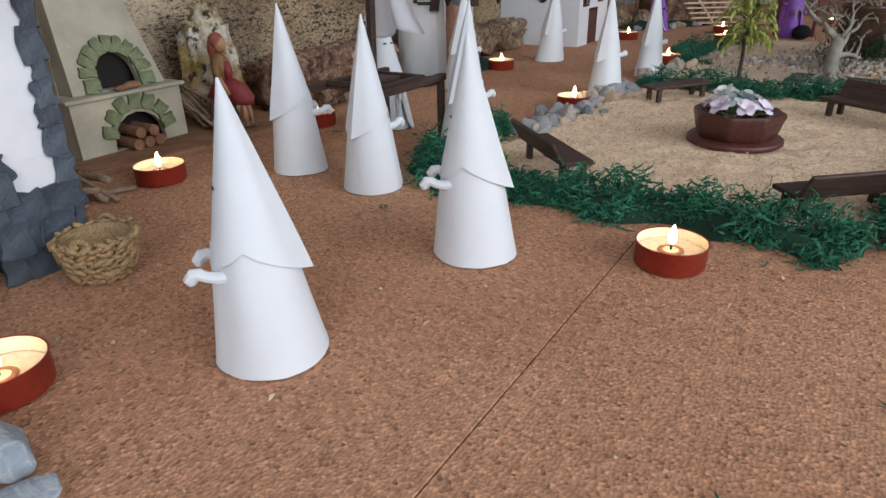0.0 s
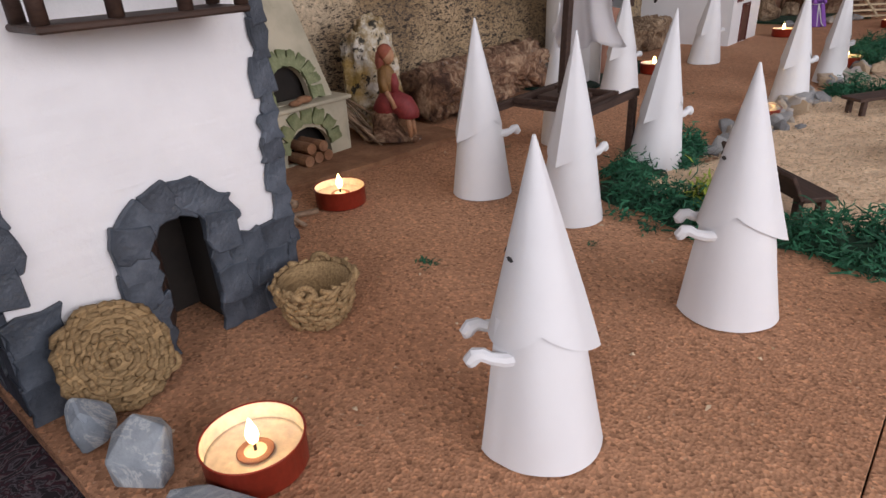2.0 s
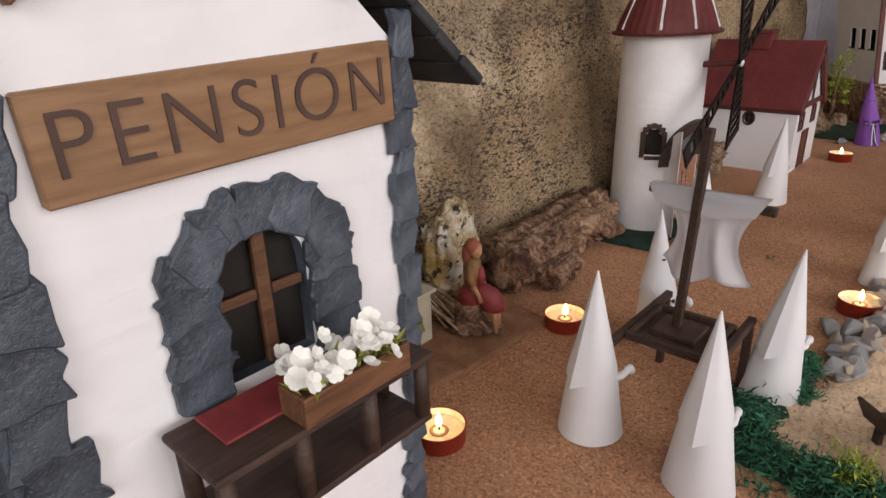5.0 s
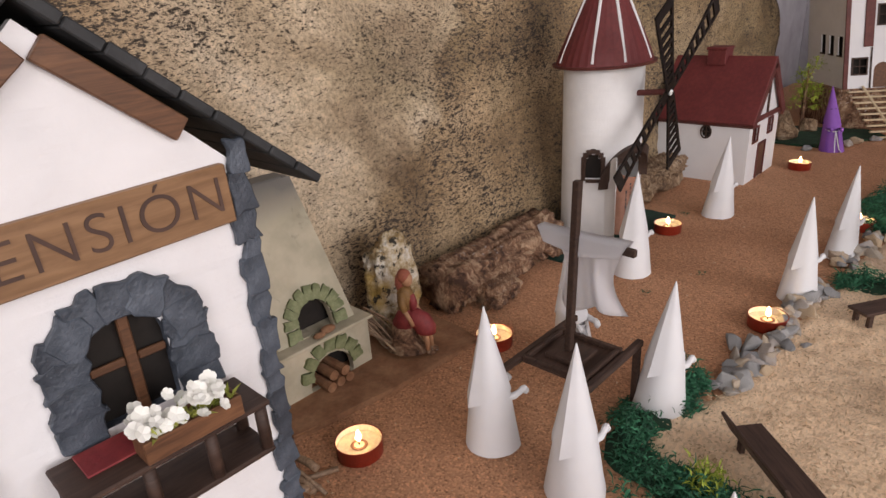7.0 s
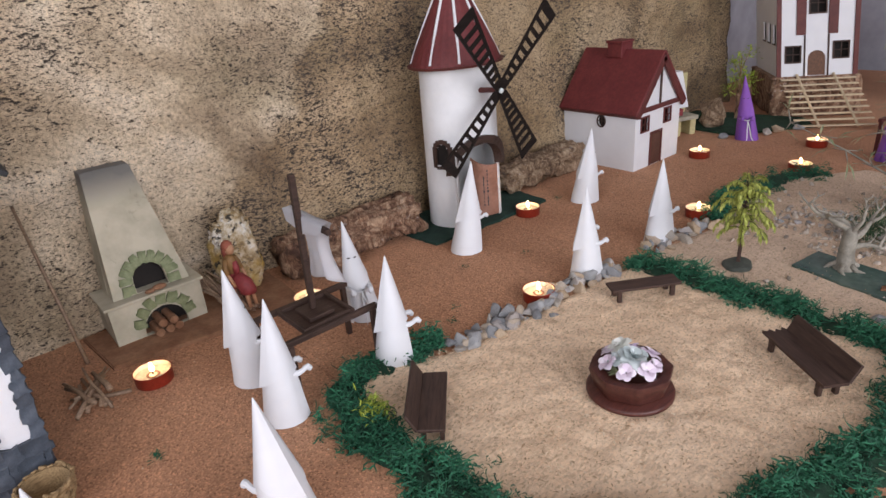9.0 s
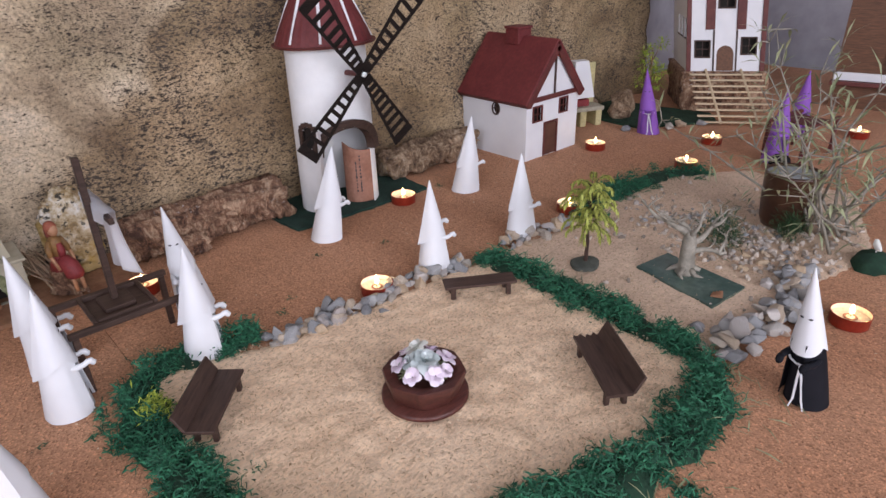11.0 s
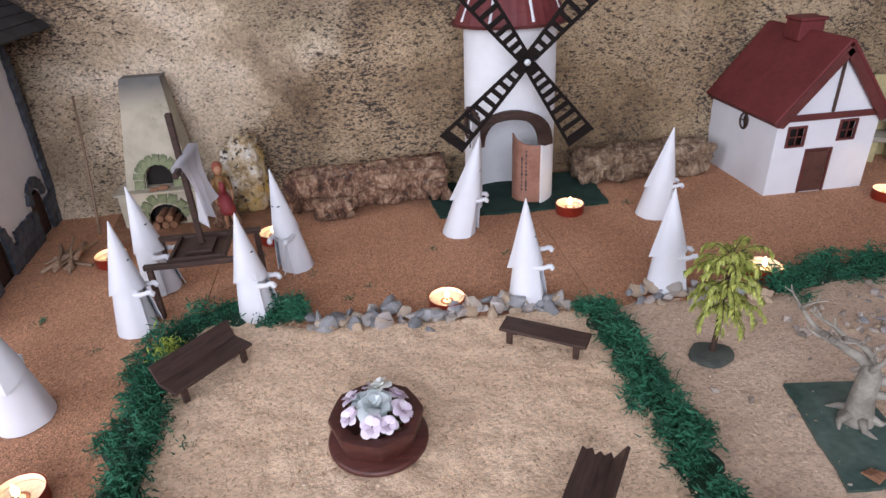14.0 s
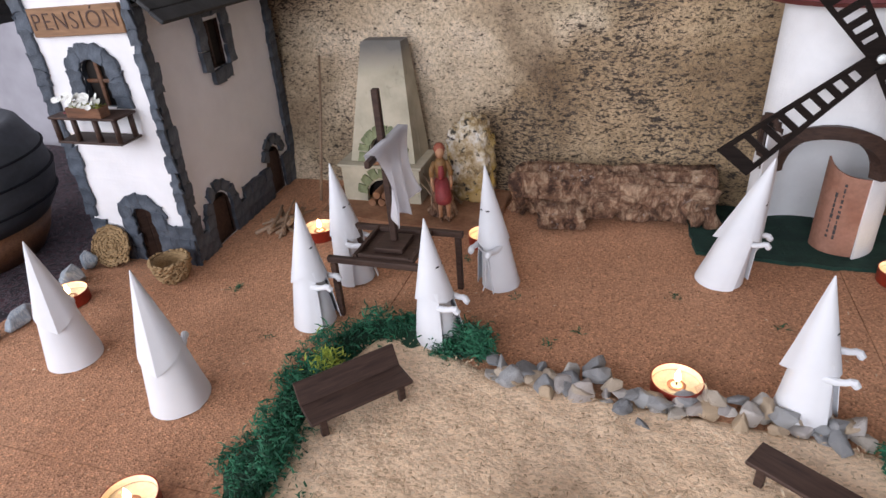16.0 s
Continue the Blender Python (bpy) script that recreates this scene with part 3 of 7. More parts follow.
def moss_strip(line, width, count, seed, label):
    """A border of curly moss along a line: a lumpy bed and many strands."""
    rng = random.Random(seed)
    pts = [Vector((*p, 0)) for p in line]
    lens = [(b - a).length for a, b in zip(pts, pts[1:])]
    total = sum(lens)

    def at(s):
        for a, b, ln in zip(pts, pts[1:], lens):
            if s <= ln:
                return a + (b - a) * (s / ln), (b - a).normalized()
            s -= ln
        return pts[-1], (pts[-1] - pts[-2]).normalized()

    ob = thing("moss_border", (0, 0, 0), label, "moss", "moss borders round the plaza", "stuff")
    bm = bmesh.new()
    n = int(total / 0.007)
    rows = []
    for i in range(n + 1):
        p, d = at(total * i / n)
        s = Vector((-d.y, d.x, 0))
        e = min(i, n - i, 4) / 4
        w = width * (0.5 + 0.45 * noise.noise(p * 34 + Vector((seed, 0, 0)))) * (0.3 + 0.7 * e)
        rows.append([bm.verts.new(p + s * w * k / 3 + Vector((0, 0, 0.0004 + (0.011 * (1 - (k / 3) ** 2) * (0.75 + 0.5 * noise.noise(p * 60 + Vector((k, seed, 0)))) * (0.3 + 0.7 * e))))) for k in range(-3, 4)])
    for r0, r1 in zip(rows, rows[1:]):
        for k in range(6):
            bm.faces.new((r0[k], r0[k + 1], r1[k + 1], r1[k]))
    part("moss_bed", bm, M["moss_bed"], ob, smooth=True)
    strands = []
    clumps = [(rng.uniform(0, total), rng.gauss(0, 0.62), rng.choice((0.4, 0.7, 1.0, 1.5))) for _ in range(int(total / 0.0042))]
    for _ in range(count):
        s0, off, big = rng.choice(clumps)
        p, d = at(min(max(s0 + rng.gauss(0, 0.006), 0), total))
        s = Vector((-d.y, d.x, 0))
        o = off * 0.9 + rng.gauss(0, 0.2)
        h = max(0.0, 1 - (o * 0.62) ** 2) * 0.017 * big
        base = p + s * o * width * 0.62 + Vector((0, 0, 0.001 + rng.uniform(0.1, 1) * h))
        a, el = rng.uniform(0, 6.28), rng.uniform(-0.25, 0.75)
        v = Vector((math.cos(a) * math.cos(el), math.sin(a) * math.cos(el), math.sin(el)))
        ln = rng.choice((0.004, 0.006, 0.008, 0.013))
        q = [base]
        for k in range(4):
            v = (v + Vector((rng.gauss(0, 0.75), rng.gauss(0, 0.75), rng.gauss(-0.1, 0.55)))).normalized()
            nx = q[-1] + v * ln / 4
            nx.z = max(nx.z, 0.0008)
            q.append(nx)
        side = v.orthogonal().normalized()
        strands.append((q, side, rng.uniform(0.0007, 0.0016)))
    me = ribbons("moss_strands", strands, M["moss"])
    k = new("moss_strands", me)
    k.parent = ob


setting()
rock_backdrop()
sheet("plaza_sand", PLAZA, 0.0045, M["sand"], "pale sawdust layer of the little plaza", "sawdust", "structure", 3, 0.0019, 0.0035)
sheet("garden_sand", GARDEN, 0.003, M["garden"], "brownish sawdust and chips of the garden bed", "sawdust", "structure", 5)
chips("plaza_chips", PLAZA, 7000, 8, 0.0045, "fine pale wood shavings on the plaza")

def gravel():
    rng = random.Random(33)
    bm = bmesh.new()
    for _ in range(520):
        x, y = rng.gauss(1.10, 0.075), rng.gauss(0.075, 0.075)
        if not inside(x, y, GARDEN) or (abs(x - 0.965) < 0.035 and 0.01 < y < 0.14):
            continue
        s = rng.uniform(0.0016, 0.0042)
        r = bmesh.ops.create_icosphere(bm, subdivisions=1, radius=1.0, matrix=pose(x, y, 0.003 + s * 0.2, rng.uniform(0, 90), rng.uniform(0, 90), rng.uniform(0, 360)) @ Matrix.Diagonal((s * 1.3, s, s * 0.7, 1)))
        for v in r["verts"]:
            v.co += Vector((rng.gauss(0, s * 0.13), rng.gauss(0, s * 0.13), rng.gauss(0, s * 0.1)))
    tagged(part("garden_gravel", bm, M["gravel"]), "fine grey-brown gravel strewn over the garden bed", "gravel", kind="stuff")


gravel()
chips("garden_chips", GARDEN, 4200, 9, 0.003, "coarse wood shavings on the garden bed")
moss_strip([(0.555, 0.318), (0.50, 0.322), (0.452, 0.325), (0.432, 0.285), (0.430, 0.23), (0.432, 0.17), (0.438, 0.11), (0.43, 0.07), (0.436, 0.035)], 0.033, 11250, 11, "dark green curly moss border beside the bench")
moss_strip([(0.83, 0.27), (0.838, 0.21), (0.836, 0.14), (0.834, 0.07), (0.828, 0.01)], 0.031, 8125, 12, "dark green curly moss strip between plaza and garden")
moss_strip([(0.835, 0.0), (0.79, -0.035), (0.72, -0.045), (0.65, -0.03), (0.58, -0.012), (0.50, 0.0), (0.445, 0.022)], 0.034, 11250, 13, "dark green curly moss border with dry straws")
moss_strip([(1.02, 0.262), (1.09, 0.283), (1.16, 0.280), (1.25, 0.268), (1.30, 0.225)], 0.034, 5250, 14, "dark green curly moss along the garden's back")


# ---- figurines ----
def figurine(at, face, label, tip=None, robe=None, hood=None, rope=False, height=0.114, rx=0.0215, ry=0.0215, seed=0, arms=(0.0, 0.0)):
    """A card figurine in one mesh: a cloak open at the front over an inner tunic, a pointed hood seamed at the back, paper arms, eye slits.
    It faces local +x; tip is where the hood's point stands in the plan."""
    robe, hood = robe or M["white"], hood or M["white"]
    rng = random.Random(400 + seed)
    bm = bmesh.new()
    seg = 72
    k = height / 0.114
    c, s = math.cos(radians(face)), math.sin(radians(face))
    tip = tip or at
    dx, dy = tip[0] - at[0], tip[1] - at[1]
    lean = (dx * c + dy * s, dy * c - dx * s)
    ph = rng.uniform(0, 9)
    top = height

    def centre(z):
        return lean[0] * z / top, lean[1] * z / top

    def wave(a, z):
        return 1 + 0.035 * noise.noise(Vector((math.cos(a) * 1.4 + ph, math.sin(a) * 1.4, z * 28)))

    def body(a, z, inset=0.0):
        t = 1 - 0.80 * z / top
        cx, cy = centre(z)
        w = wave(a, z)
        return cx + (rx * t * w - inset) * math.cos(a), cy + (ry * t * w - inset) * math.sin(a), z

    def grid(rows, mat=0, closed=False):
        for r0, r1 in zip(rows, rows[1:]):
            n = len(r0)
            for i in range(n if closed else n - 1):
                bm.faces.new((r0[i], r0[(i + 1) % n], r1[(i + 1) % n], r1[i])).material_index = mat

    # inner tunic, a little shorter and narrower than the cloak
    zs = (0.0006, 0.012 * k, 0.028 * k, 0.045 * k, 0.055 * k)
    grid([[bm.verts.new(body(2 * math.pi * i / seg, z, 0.0032)) for i in range(seg)] for z in zs], 0, True)
    # cloak: its two front edges stand off the tunic
    edge = (radians(rng.uniform(12, 24)), radians(rng.uniform(42, 52)))
    cols = 60
    outer, inner = [], []
    for z in zs:
        o, n = [], []
        for i in range(cols + 1):
            u = i / cols
            a0, a1 = edge[0] * (1.12 - 3.2 * z), 2 * math.pi - edge[1] * (1.12 - 3.2 * z)
            a = a0 + (a1 - a0) * u
            e = max(0.0, 1 - min(u, 1 - u) / 0.07)
            x, y, zz = body(a, z, -0.0011 * e)
            zz += (0.0012 * e * e + 0.0006 * abs(noise.noise(Vector((a * 2, ph, 0))))) if z < 0.001 else 0
            o.append(bm.verts.new((x, y, zz)))
            n.append(bm.verts.new((*body(a, z, 0.0006 - 0.0011 * e)[:2], zz)))
        outer.append(o)
        inner.append(n)
    grid(outer)
    grid([r[::-1] for r in inner])
    for i in range(cols):
        bm.faces.new((outer[0][i], inner[0][i], inner[0][i + 1], outer[0][i + 1]))
    for e in (0, -1):
        for r in range(len(zs) - 1):
            bm.faces.new((outer[r][e], outer[r + 1][e], inner[r + 1][e], inner[r][e]))
    # hood: round in front with a bib, notched over the arms, drawn to a seam and a corner behind
    notch, bib, tail = radians(rng.uniform(74, 86)), rng.uniform(0.0425, 0.046), rng.uniform(0.0370, 0.0400)
    keen = math.acos(1 / rng.uniform(1.10, 1.18))

    def hem(a):
        b = abs(math.remainder(a, 2 * math.pi))
        if b < notch:
            return k * (bib + (0.0535 - bib) * (b / notch) ** 2.6)
        return k * (0.0535 + (tail - 0.0535) * ((b - notch) / (math.pi - notch)) ** 0.92)

    def hood_at(a, z, inset=0.0):
        b = math.pi - abs(math.remainder(a, 2 * math.pi))
        sharp = 1 / math.cos(keen - b) if b < keen else 1.0
        t = max(0.0, (top - z) / top)
        cx, cy = centre(z)
        w = wave(a + 0.6, z)
        return cx + (rx * 1.21 * t * sharp * w + 0.0005 - inset) * math.cos(a), cy + (ry * 1.21 * t * sharp * w + 0.0005 - inset) * math.sin(a), z

    rows = []
    for st in (-0.12, 0.0, 0.12, 0.3, 0.6, 0.85, 0.97, 1.0):
        row = []
        for i in range(seg):
            a = 2 * math.pi * i / seg
            z = hem(a) + (top - hem(a)) * abs(st)
            row.append(bm.verts.new(hood_at(a, z, 0.0006 if st < 0 else 0.0)))
        rows.append(row)
    grid(rows, 1, True)
    bm.faces.new(rows[-1]).material_index = 1
    # arms of rolled paper with a curled fist
    for sd, up in ((1, arms[0]), (-1, arms[1])):
        z = (0.0425 + up) * k
        cx, cy = centre(z)
        dr = rng.uniform(-0.0015, 0.0015)
        pts = [(0.004, 0.0098, 0.0), (0.0130, 0.0105, -0.0006), (0.0175, 0.0098, -0.0002), (0.0200, 0.0094, 0.0010), (0.0223, 0.0089, 0.0006), (0.0238, 0.0086, -0.0016), (0.0235, 0.0084, -0.0034)]
        tube(bm, [(cx + x * k, cy + sd * (y + dr * x / 0.026) * k, z + (w + up * 0.25 * x / 0.026) * k) for x, y, w in pts], [r * k for r in (0.0026, 0.0026, 0.0022, 0.0024, 0.0028, 0.0028, 0.0017)], 9, 0)
        # eye slits
        ze = 0.0755 * k
        a = sd * 0.40
        p = Vector(hood_at(a, ze, -0.0003))
        t = Vector((-math.sin(a), math.cos(a), 0))
        nu = Vector((-0.2 * math.cos(a), -0.2 * math.sin(a), 0.97))
        q = [bm.verts.new(p + t * u + nu * w) for u, w in ((-0.0021, 0), (-0.0009, -0.0007), (0.0009, -0.0007), (0.0021, 0.0002), (0.0007, 0.0009), (-0.0009, 0.0008))]
        bm.faces.new(q).material_index = 2
    if rope:
        def on(a, z, out=0.0008):
            return body(a, z * k, -out)
        pts = [on(a, 0.0415 - 0.004 * math.cos(a), 0.0) for a in (-1.0, -0.6, -0.2, 0.15, 0.5, 0.9)]
        tube(bm, pts, [0.0009] * 6, 6, 3)
        knot = Vector(on(0.1, 0.0375, 0.0006))
        for y in (-0.09, 0.13):
            tube(bm, [knot, on(0.1 + y, 0.025, 0.0004), on(0.1 + y * 1.6, 0.008, 0.0006), Vector(on(0.1 + y * 2.2, 0.002, 0.004))], [0.0010, 0.0010, 0.0009, 0.0006], 6, 3)
    ob = part("paper_figurine", bm, [robe, hood, M["ink"], M["white"]], smooth=True)
    ob.matrix_world = pose(at[0], at[1], 0, 0, 0, face)
    ob.data.set_sharp_from_angle(angle=radians(32))
    return tagged(ob, label, "figurine", "procession of cone figurines")


def tealight(at, group="tealights along the street", lit=0.015, fill=0.0078):
    """A lit tealight in a red foil cup."""
    ob = thing("tealight", (at[0], at[1], 0), "lit tealight in a red foil cup", "candle", group, rz=random.uniform(0, 360))
    bm = bmesh.new()
    lathe(bm, [(0.0005, 0.0006), (0.0168, 0.0006), (0.0177, 0.0015), (0.0179, 0.0132), (0.0184, 0.0136), (0.0180, 0.0139), (0.0175, 0.0135)], 48)
    # inner foil wall in wax cream: the foil's reflection put into colour
    lathe(bm, [(0.0175, 0.0135), (0.0174, 0.004)], 48, 1)
    part("cup", bm, [M["red_cup"], M["wax"]], ob, smooth=True)
    bm = bmesh.new()
    lathe(bm, [(0.0173, fill - 0.004), (0.0173, fill + 0.0006), (0.0162, fill), (0.006, fill - 0.0003), (0.0048, fill + 0.0005), (0.0012, fill + 0.0009), (0.0003, fill + 0.0009)], 40)
    wx = part("wax", bm, M["wax"], ob, "molten cream wax", smooth=True)
    bm = bmesh.new()
    lathe(bm, [(0.0040, fill + 0.0008), (0.0062, fill + 0.0009), (0.0066, fill + 0.0005), (0.0062, fill + 0.0001)], 24)
    part("wick_holder", bm, M["leaf_brown"], wx, "small reddish ring round the wick", smooth=True)
    bm = bmesh.new()
    tube(bm, [(0, 0, fill), (0.0002, 0, fill + 0.004), (0.0008, 0.0003, fill + 0.0062)], [0.0006, 0.0006, 0.0004], 8)
    part("wick", bm, M["wick"], ob)
    bm = bmesh.new()
    z = fill + 0.0035
    lathe(bm, [(0.0003, z), (0.0018, z + 0.002), (0.0023, z + 0.004), (0.0019, z + 0.0065), (0.001, z + 0.009), (0.0002, z + 0.0112)], 14)
    part("flame", bm, M["flame"], ob, "small bright candle flame", smooth=True)
    la = bpy.data.lights.new("candle_light", "POINT")
    la.energy, la.color, la.shadow_soft_size = lit, (1.0, 0.72, 0.43), 0.003
    lo = new("candle_light", la)
    lo.parent = ob
    lo.location = (0, 0, z + 0.006)
    return ob


WHITE = "white card cone figurine with a pointed hood"
figurine((0.2105, 0.2375), 133, WHITE + " beside the inn", (0.2060, 0.2395), height=0.112, rx=0.0222, ry=0.0222, seed=1)
figurine((0.336, 0.2135), 113, WHITE + ", standing beside a tealight", (0.3300, 0.2150), height=0.115, rx=0.0225, ry=0.0225, seed=2)
figurine((0.399, 0.407), -15, WHITE + ", carrying the dark litter", (0.3902, 0.4037), height=0.1211, seed=3)
figurine((0.393, 0.331), 0, WHITE + ", carrying the litter", (0.3942, 0.3326), height=0.1156, rx=0.0208, ry=0.0208, seed=4)
figurine((0.511, 0.327), -12, WHITE + " bearing a litter", (0.5078, 0.3191), height=0.1176, rx=0.0208, ry=0.0208, seed=5)
figurine((0.540, 0.423), -112, WHITE + " and cord belt", (0.5289, 0.4246), rope=True, height=0.1185, rx=0.0198, ry=0.0198, seed=6)
figurine((0.738, 0.467), -12, WHITE + " leaning before the windmill", (0.7659, 0.4785), height=0.1158, rx=0.0225, ry=0.022, seed=7)
figurine((0.987, 0.460), -8, WHITE + ", standing near the cottage", (0.9984, 0.4573), rope=True, height=0.1136, rx=0.0220, ry=0.0215, seed=8)
figurine((0.778, 0.298), -15, WHITE + ", one arm raised", (0.7725, 0.2956), height=0.1136, rx=0.0202, ry=0.0185, seed=9, arms=(0.011, 0.002))
figurine((0.9215, 0.2890), -10, WHITE + " behind a tree", (0.9129, 0.2849), height=0.1140, rx=0.0222, ry=0.0165, seed=10)
figurine((0.844, -0.089), 175, "cone figurine with white hood, black robe and white cord", (0.832, -0.0755), robe=M["black"], rope=True, height=0.1215, rx=0.0195, ry=0.0185, seed=11)
PURPLE = "purple card cone figurine with a pointed hood"
figurine((1.450, 0.421), -150, PURPLE + " and gold cord", (1.444, 0.435), robe=M["purple"], hood=M["purple"], rope=True, height=0.122, seed=12)
figurine((1.435, 0.176), -150, PURPLE + ", carrying a red litter", robe=M["purple"], hood=M["purple"], height=0.12, seed=13)
figurine((1.62, 0.21), -150, PURPLE + ", carrying a litter", robe=M["purple"], hood=M["purple"], height=0.12, seed=14)

for x, y in ((0.137, 0.307), (0.324, 0.477), (0.373, 0.119), (0.510, 0.494), (0.696, 0.302), (0.886, 0.489), (1.292, 0.434), (1.028, 0.292), (1.307, 0.266), (1.463, 0.299), (1.673, 0.122), (0.988, -0.077)):
    tealight((x, y), lit=0.0011 if x < 0.2 or y < 0.13 else 0.0045, fill=0.0062 if x < 0.2 else 0.0078)


# ---- the inn ----
def inn():
    ob = thing("inn", (0, 0, 0), "white plastered model inn with slate quoins, balcony and sign", "model house")
    rng = random.Random(21)
    x0, x1, y0, y1 = 0.099, 0.221, 0.397, 0.637
    ev, ap = 0.262, 0.322
    door, win = arch(0.153, 0.183, 0.0, 0.066, 8, 0.45), arch(0.151, 0.182, 0.170, 0.216, 8, 0.5)
    door[0], door[1] = (0.153, 0.0006), (0.183, 0.0006)
    front = [(x0, 0), (0.153, 0), *door[2:][::-1][1:-1], (0.183, 0), (x1, 0), (x1 + 0.004, ev), (0.161, ap), (x0, ev)]
    bm = plate(front, [win], 0.005, Matrix.Translation((0, y0, 0)))
    bm.normal_update()
    for f in bm.faces:
        c = f.calc_center_median()
        if abs(f.normal.y) < 0.2 and 0.14 < c.x < 0.2 and (c.z < 0.07 or 0.15 < c.z < 0.23):
            f.material_index = 1
    part("front_wall", bm, [M["plaster"], M["slate"]], ob)
    part("back_wall", plate([(x0, 0), (x1, 0), (x1, ev), (0.161, ap), (x0, ev)], [], 0.005, Matrix.Translation((-0.012, y1 - 0.005, 0))), M["plaster"], ob)
    # side walls, the east one with a window and two doorways
    side = Matrix(((0, -1, 0, x1), (1, 0, 0, 0), (0, 0, 1, 0), (0, 0, 0, 1)))
    lean = Matrix.Identity(4)
    lean[0][1], lean[0][3] = -0.065, 0.065 * y0
    lean[0][2] = 0.012
    holes = [rect(0.498, 0.528, 0.180, 0.228), arch(0.434, 0.474, 0.0006, 0.057), arch(0.567, 0.603, 0.0006, 0.062)]
    bm = plate(rect(y0 + 0.0055, y1 - 0.0055, 0, ev - 0.003), holes, 0.005, lean @ side)
    bm.normal_update()
    for f in bm.faces:
        c = f.calc_center_median()
        if abs(f.normal.x) < 0.5 and y0 + 0.01 < c.y < y1 - 0.01 and 0.0004 < c.z < ev - 0.01:
            f.material_index = 1
    part("side_wall", bm, [M["plaster"], M["dark_wood"]], ob)
    part("side_wall", plate(rect(y0 + 0.0055, y1 - 0.0055, 0, ev - 0.003), [rect(0.424, 0.448, 0.088, 0.128)], -0.005, Matrix(((0, -1, 0, x0), (1, 0, 0, 0), (0, 0, 1, 0), (0, 0, 0, 1)))), M["plaster"], ob)
    # added near-black boxes: the unlit inside behind the openings, put into colour
    part("dark_lining", boxed(x0 + 0.007, 0.199, y0 + 0.032, y1 - 0.02, 0.001, 0.072, 0.001), M["interior_shade"], ob)
    part("dark_lining", boxed(x0 + 0.007, 0.199, y0 + 0.0058, y1 - 0.02, 0.0725, 0.25, 0.001), M["interior_shade"], ob)
    part("dark_lining", boxed(0.1845, 0.199, y0 + 0.0056, y0 + 0.0315, 0.001, 0.072, 0.0005), M["interior_shade"], ob)
    part("dark_lining", boxed(0.106, 0.1515, y0 + 0.0056, y0 + 0.0315, 0.001, 0.072, 0.0005), M["interior_shade"], ob)
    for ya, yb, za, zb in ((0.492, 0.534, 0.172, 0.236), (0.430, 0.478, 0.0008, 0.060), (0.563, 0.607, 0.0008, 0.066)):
        part("dark_lining", boxed(0.1992, x1 - 0.065 * (yb - y0) - 0.0058, ya, yb, za, zb, 0.0003), M["interior_shade"], ob)
    # roof boards
    sl = math.atan2(ap - 0.241, 0.258 - 0.161)
    for s in (1, -1):
        ln = (0.262 - 0.161) / math.cos(sl)
        rm = Matrix.Translation((0.161, 0, ap + 0.006)) @ Matrix.Rotation(sl * s, 4, "Y") @ (Matrix.Identity(4) if s == 1 else Matrix.Diagonal((-1, 1, 1, 1)))
        for k in range(9):
            a, b = ln * k / 9, ln * (k + 1) / 9
            part("roof_board", boxed(a, b - 0.0006, 0.3905 + rng.uniform(-0.001, 0.001), 0.655, 0, 0.0045 + rng.uniform(-0.0005, 0.0006), 0.0006, rm), M["roof_dark"], ob)
        bm = boxed(0.012, ln * 0.50, 0.3925, 0.3966, -0.0138, -0.0040, 0.0005, rm)
        part("barge_board", bm, M["brown_wood"], ob, "brown stained barge board")
    # sign
    sign = part("sign_board", boxed(-0.052, 0.052, -0.0045, 0, -0.0125, 0.0125, 0.0006), M["sign_wood"], ob, "brown wooden sign board with burnt lettering")
    sign.matrix_world = pose(0.1675, y0 - 0.0004, 0.2485, 0, -2, 0)
    cu = bpy.data.curves.new("sign_text", "FONT")
    cu.body, cu.size, cu.align_x, cu.align_y, cu.extrude, cu.offset, cu.space_character = "PENSIÓN", 0.0215, "CENTER", "CENTER", 0.0002, -0.00025, 1.16
    cu.materials.append(M["burnt"])
    tx = new("sign_text", cu)
    tx.parent = sign
    tx.matrix_basis = pose(0, -0.0049, 0.0, 90, 0, 0)
    # stones: quoins, plinth and surrounds
    def slab(x, z, w, h, y=y0, rot=0.0, name="quoin"):
        bm = plate(ragged(rect(-w * 0.56, w * 0.56, -h * 0.56, h * 0.56), 0.0017, rng, 3), [], -0.0026 - rng.uniform(0, 0.0016))
        bmesh.ops.bevel(bm, geom=[e for e in bm.edges if not e.is_boundary and e.calc_face_angle(0) > 0.8], offset=0.0006, segments=1, affect="EDGES")
        part(name, bm, M["slate"], ob, m=Matrix.Translation((x, y - 0.0002, z)) @ pose(0, 0, 0, 0, rot, 0))

    z = 0.05
    while z < 0.258:
        h = rng.uniform(0.013, 0.020)
        w = rng.uniform(0.010, 0.017)
        slab(x0 + w / 2 - 0.003, z + h / 2, w, h, rot=rng.uniform(-8, 8))
        z += h * 0.93
    z = 0.045
    while z < 0.262:
        h = rng.uniform(0.011, 0.017)
        w = rng.uniform(0.006, 0.0105)
        slab(x1 + 0.0025 + z * 0.015 - w / 2 + 0.002, z + h / 2, w, h, rot=rng.uniform(-6, 6))
        z += h * 0.93
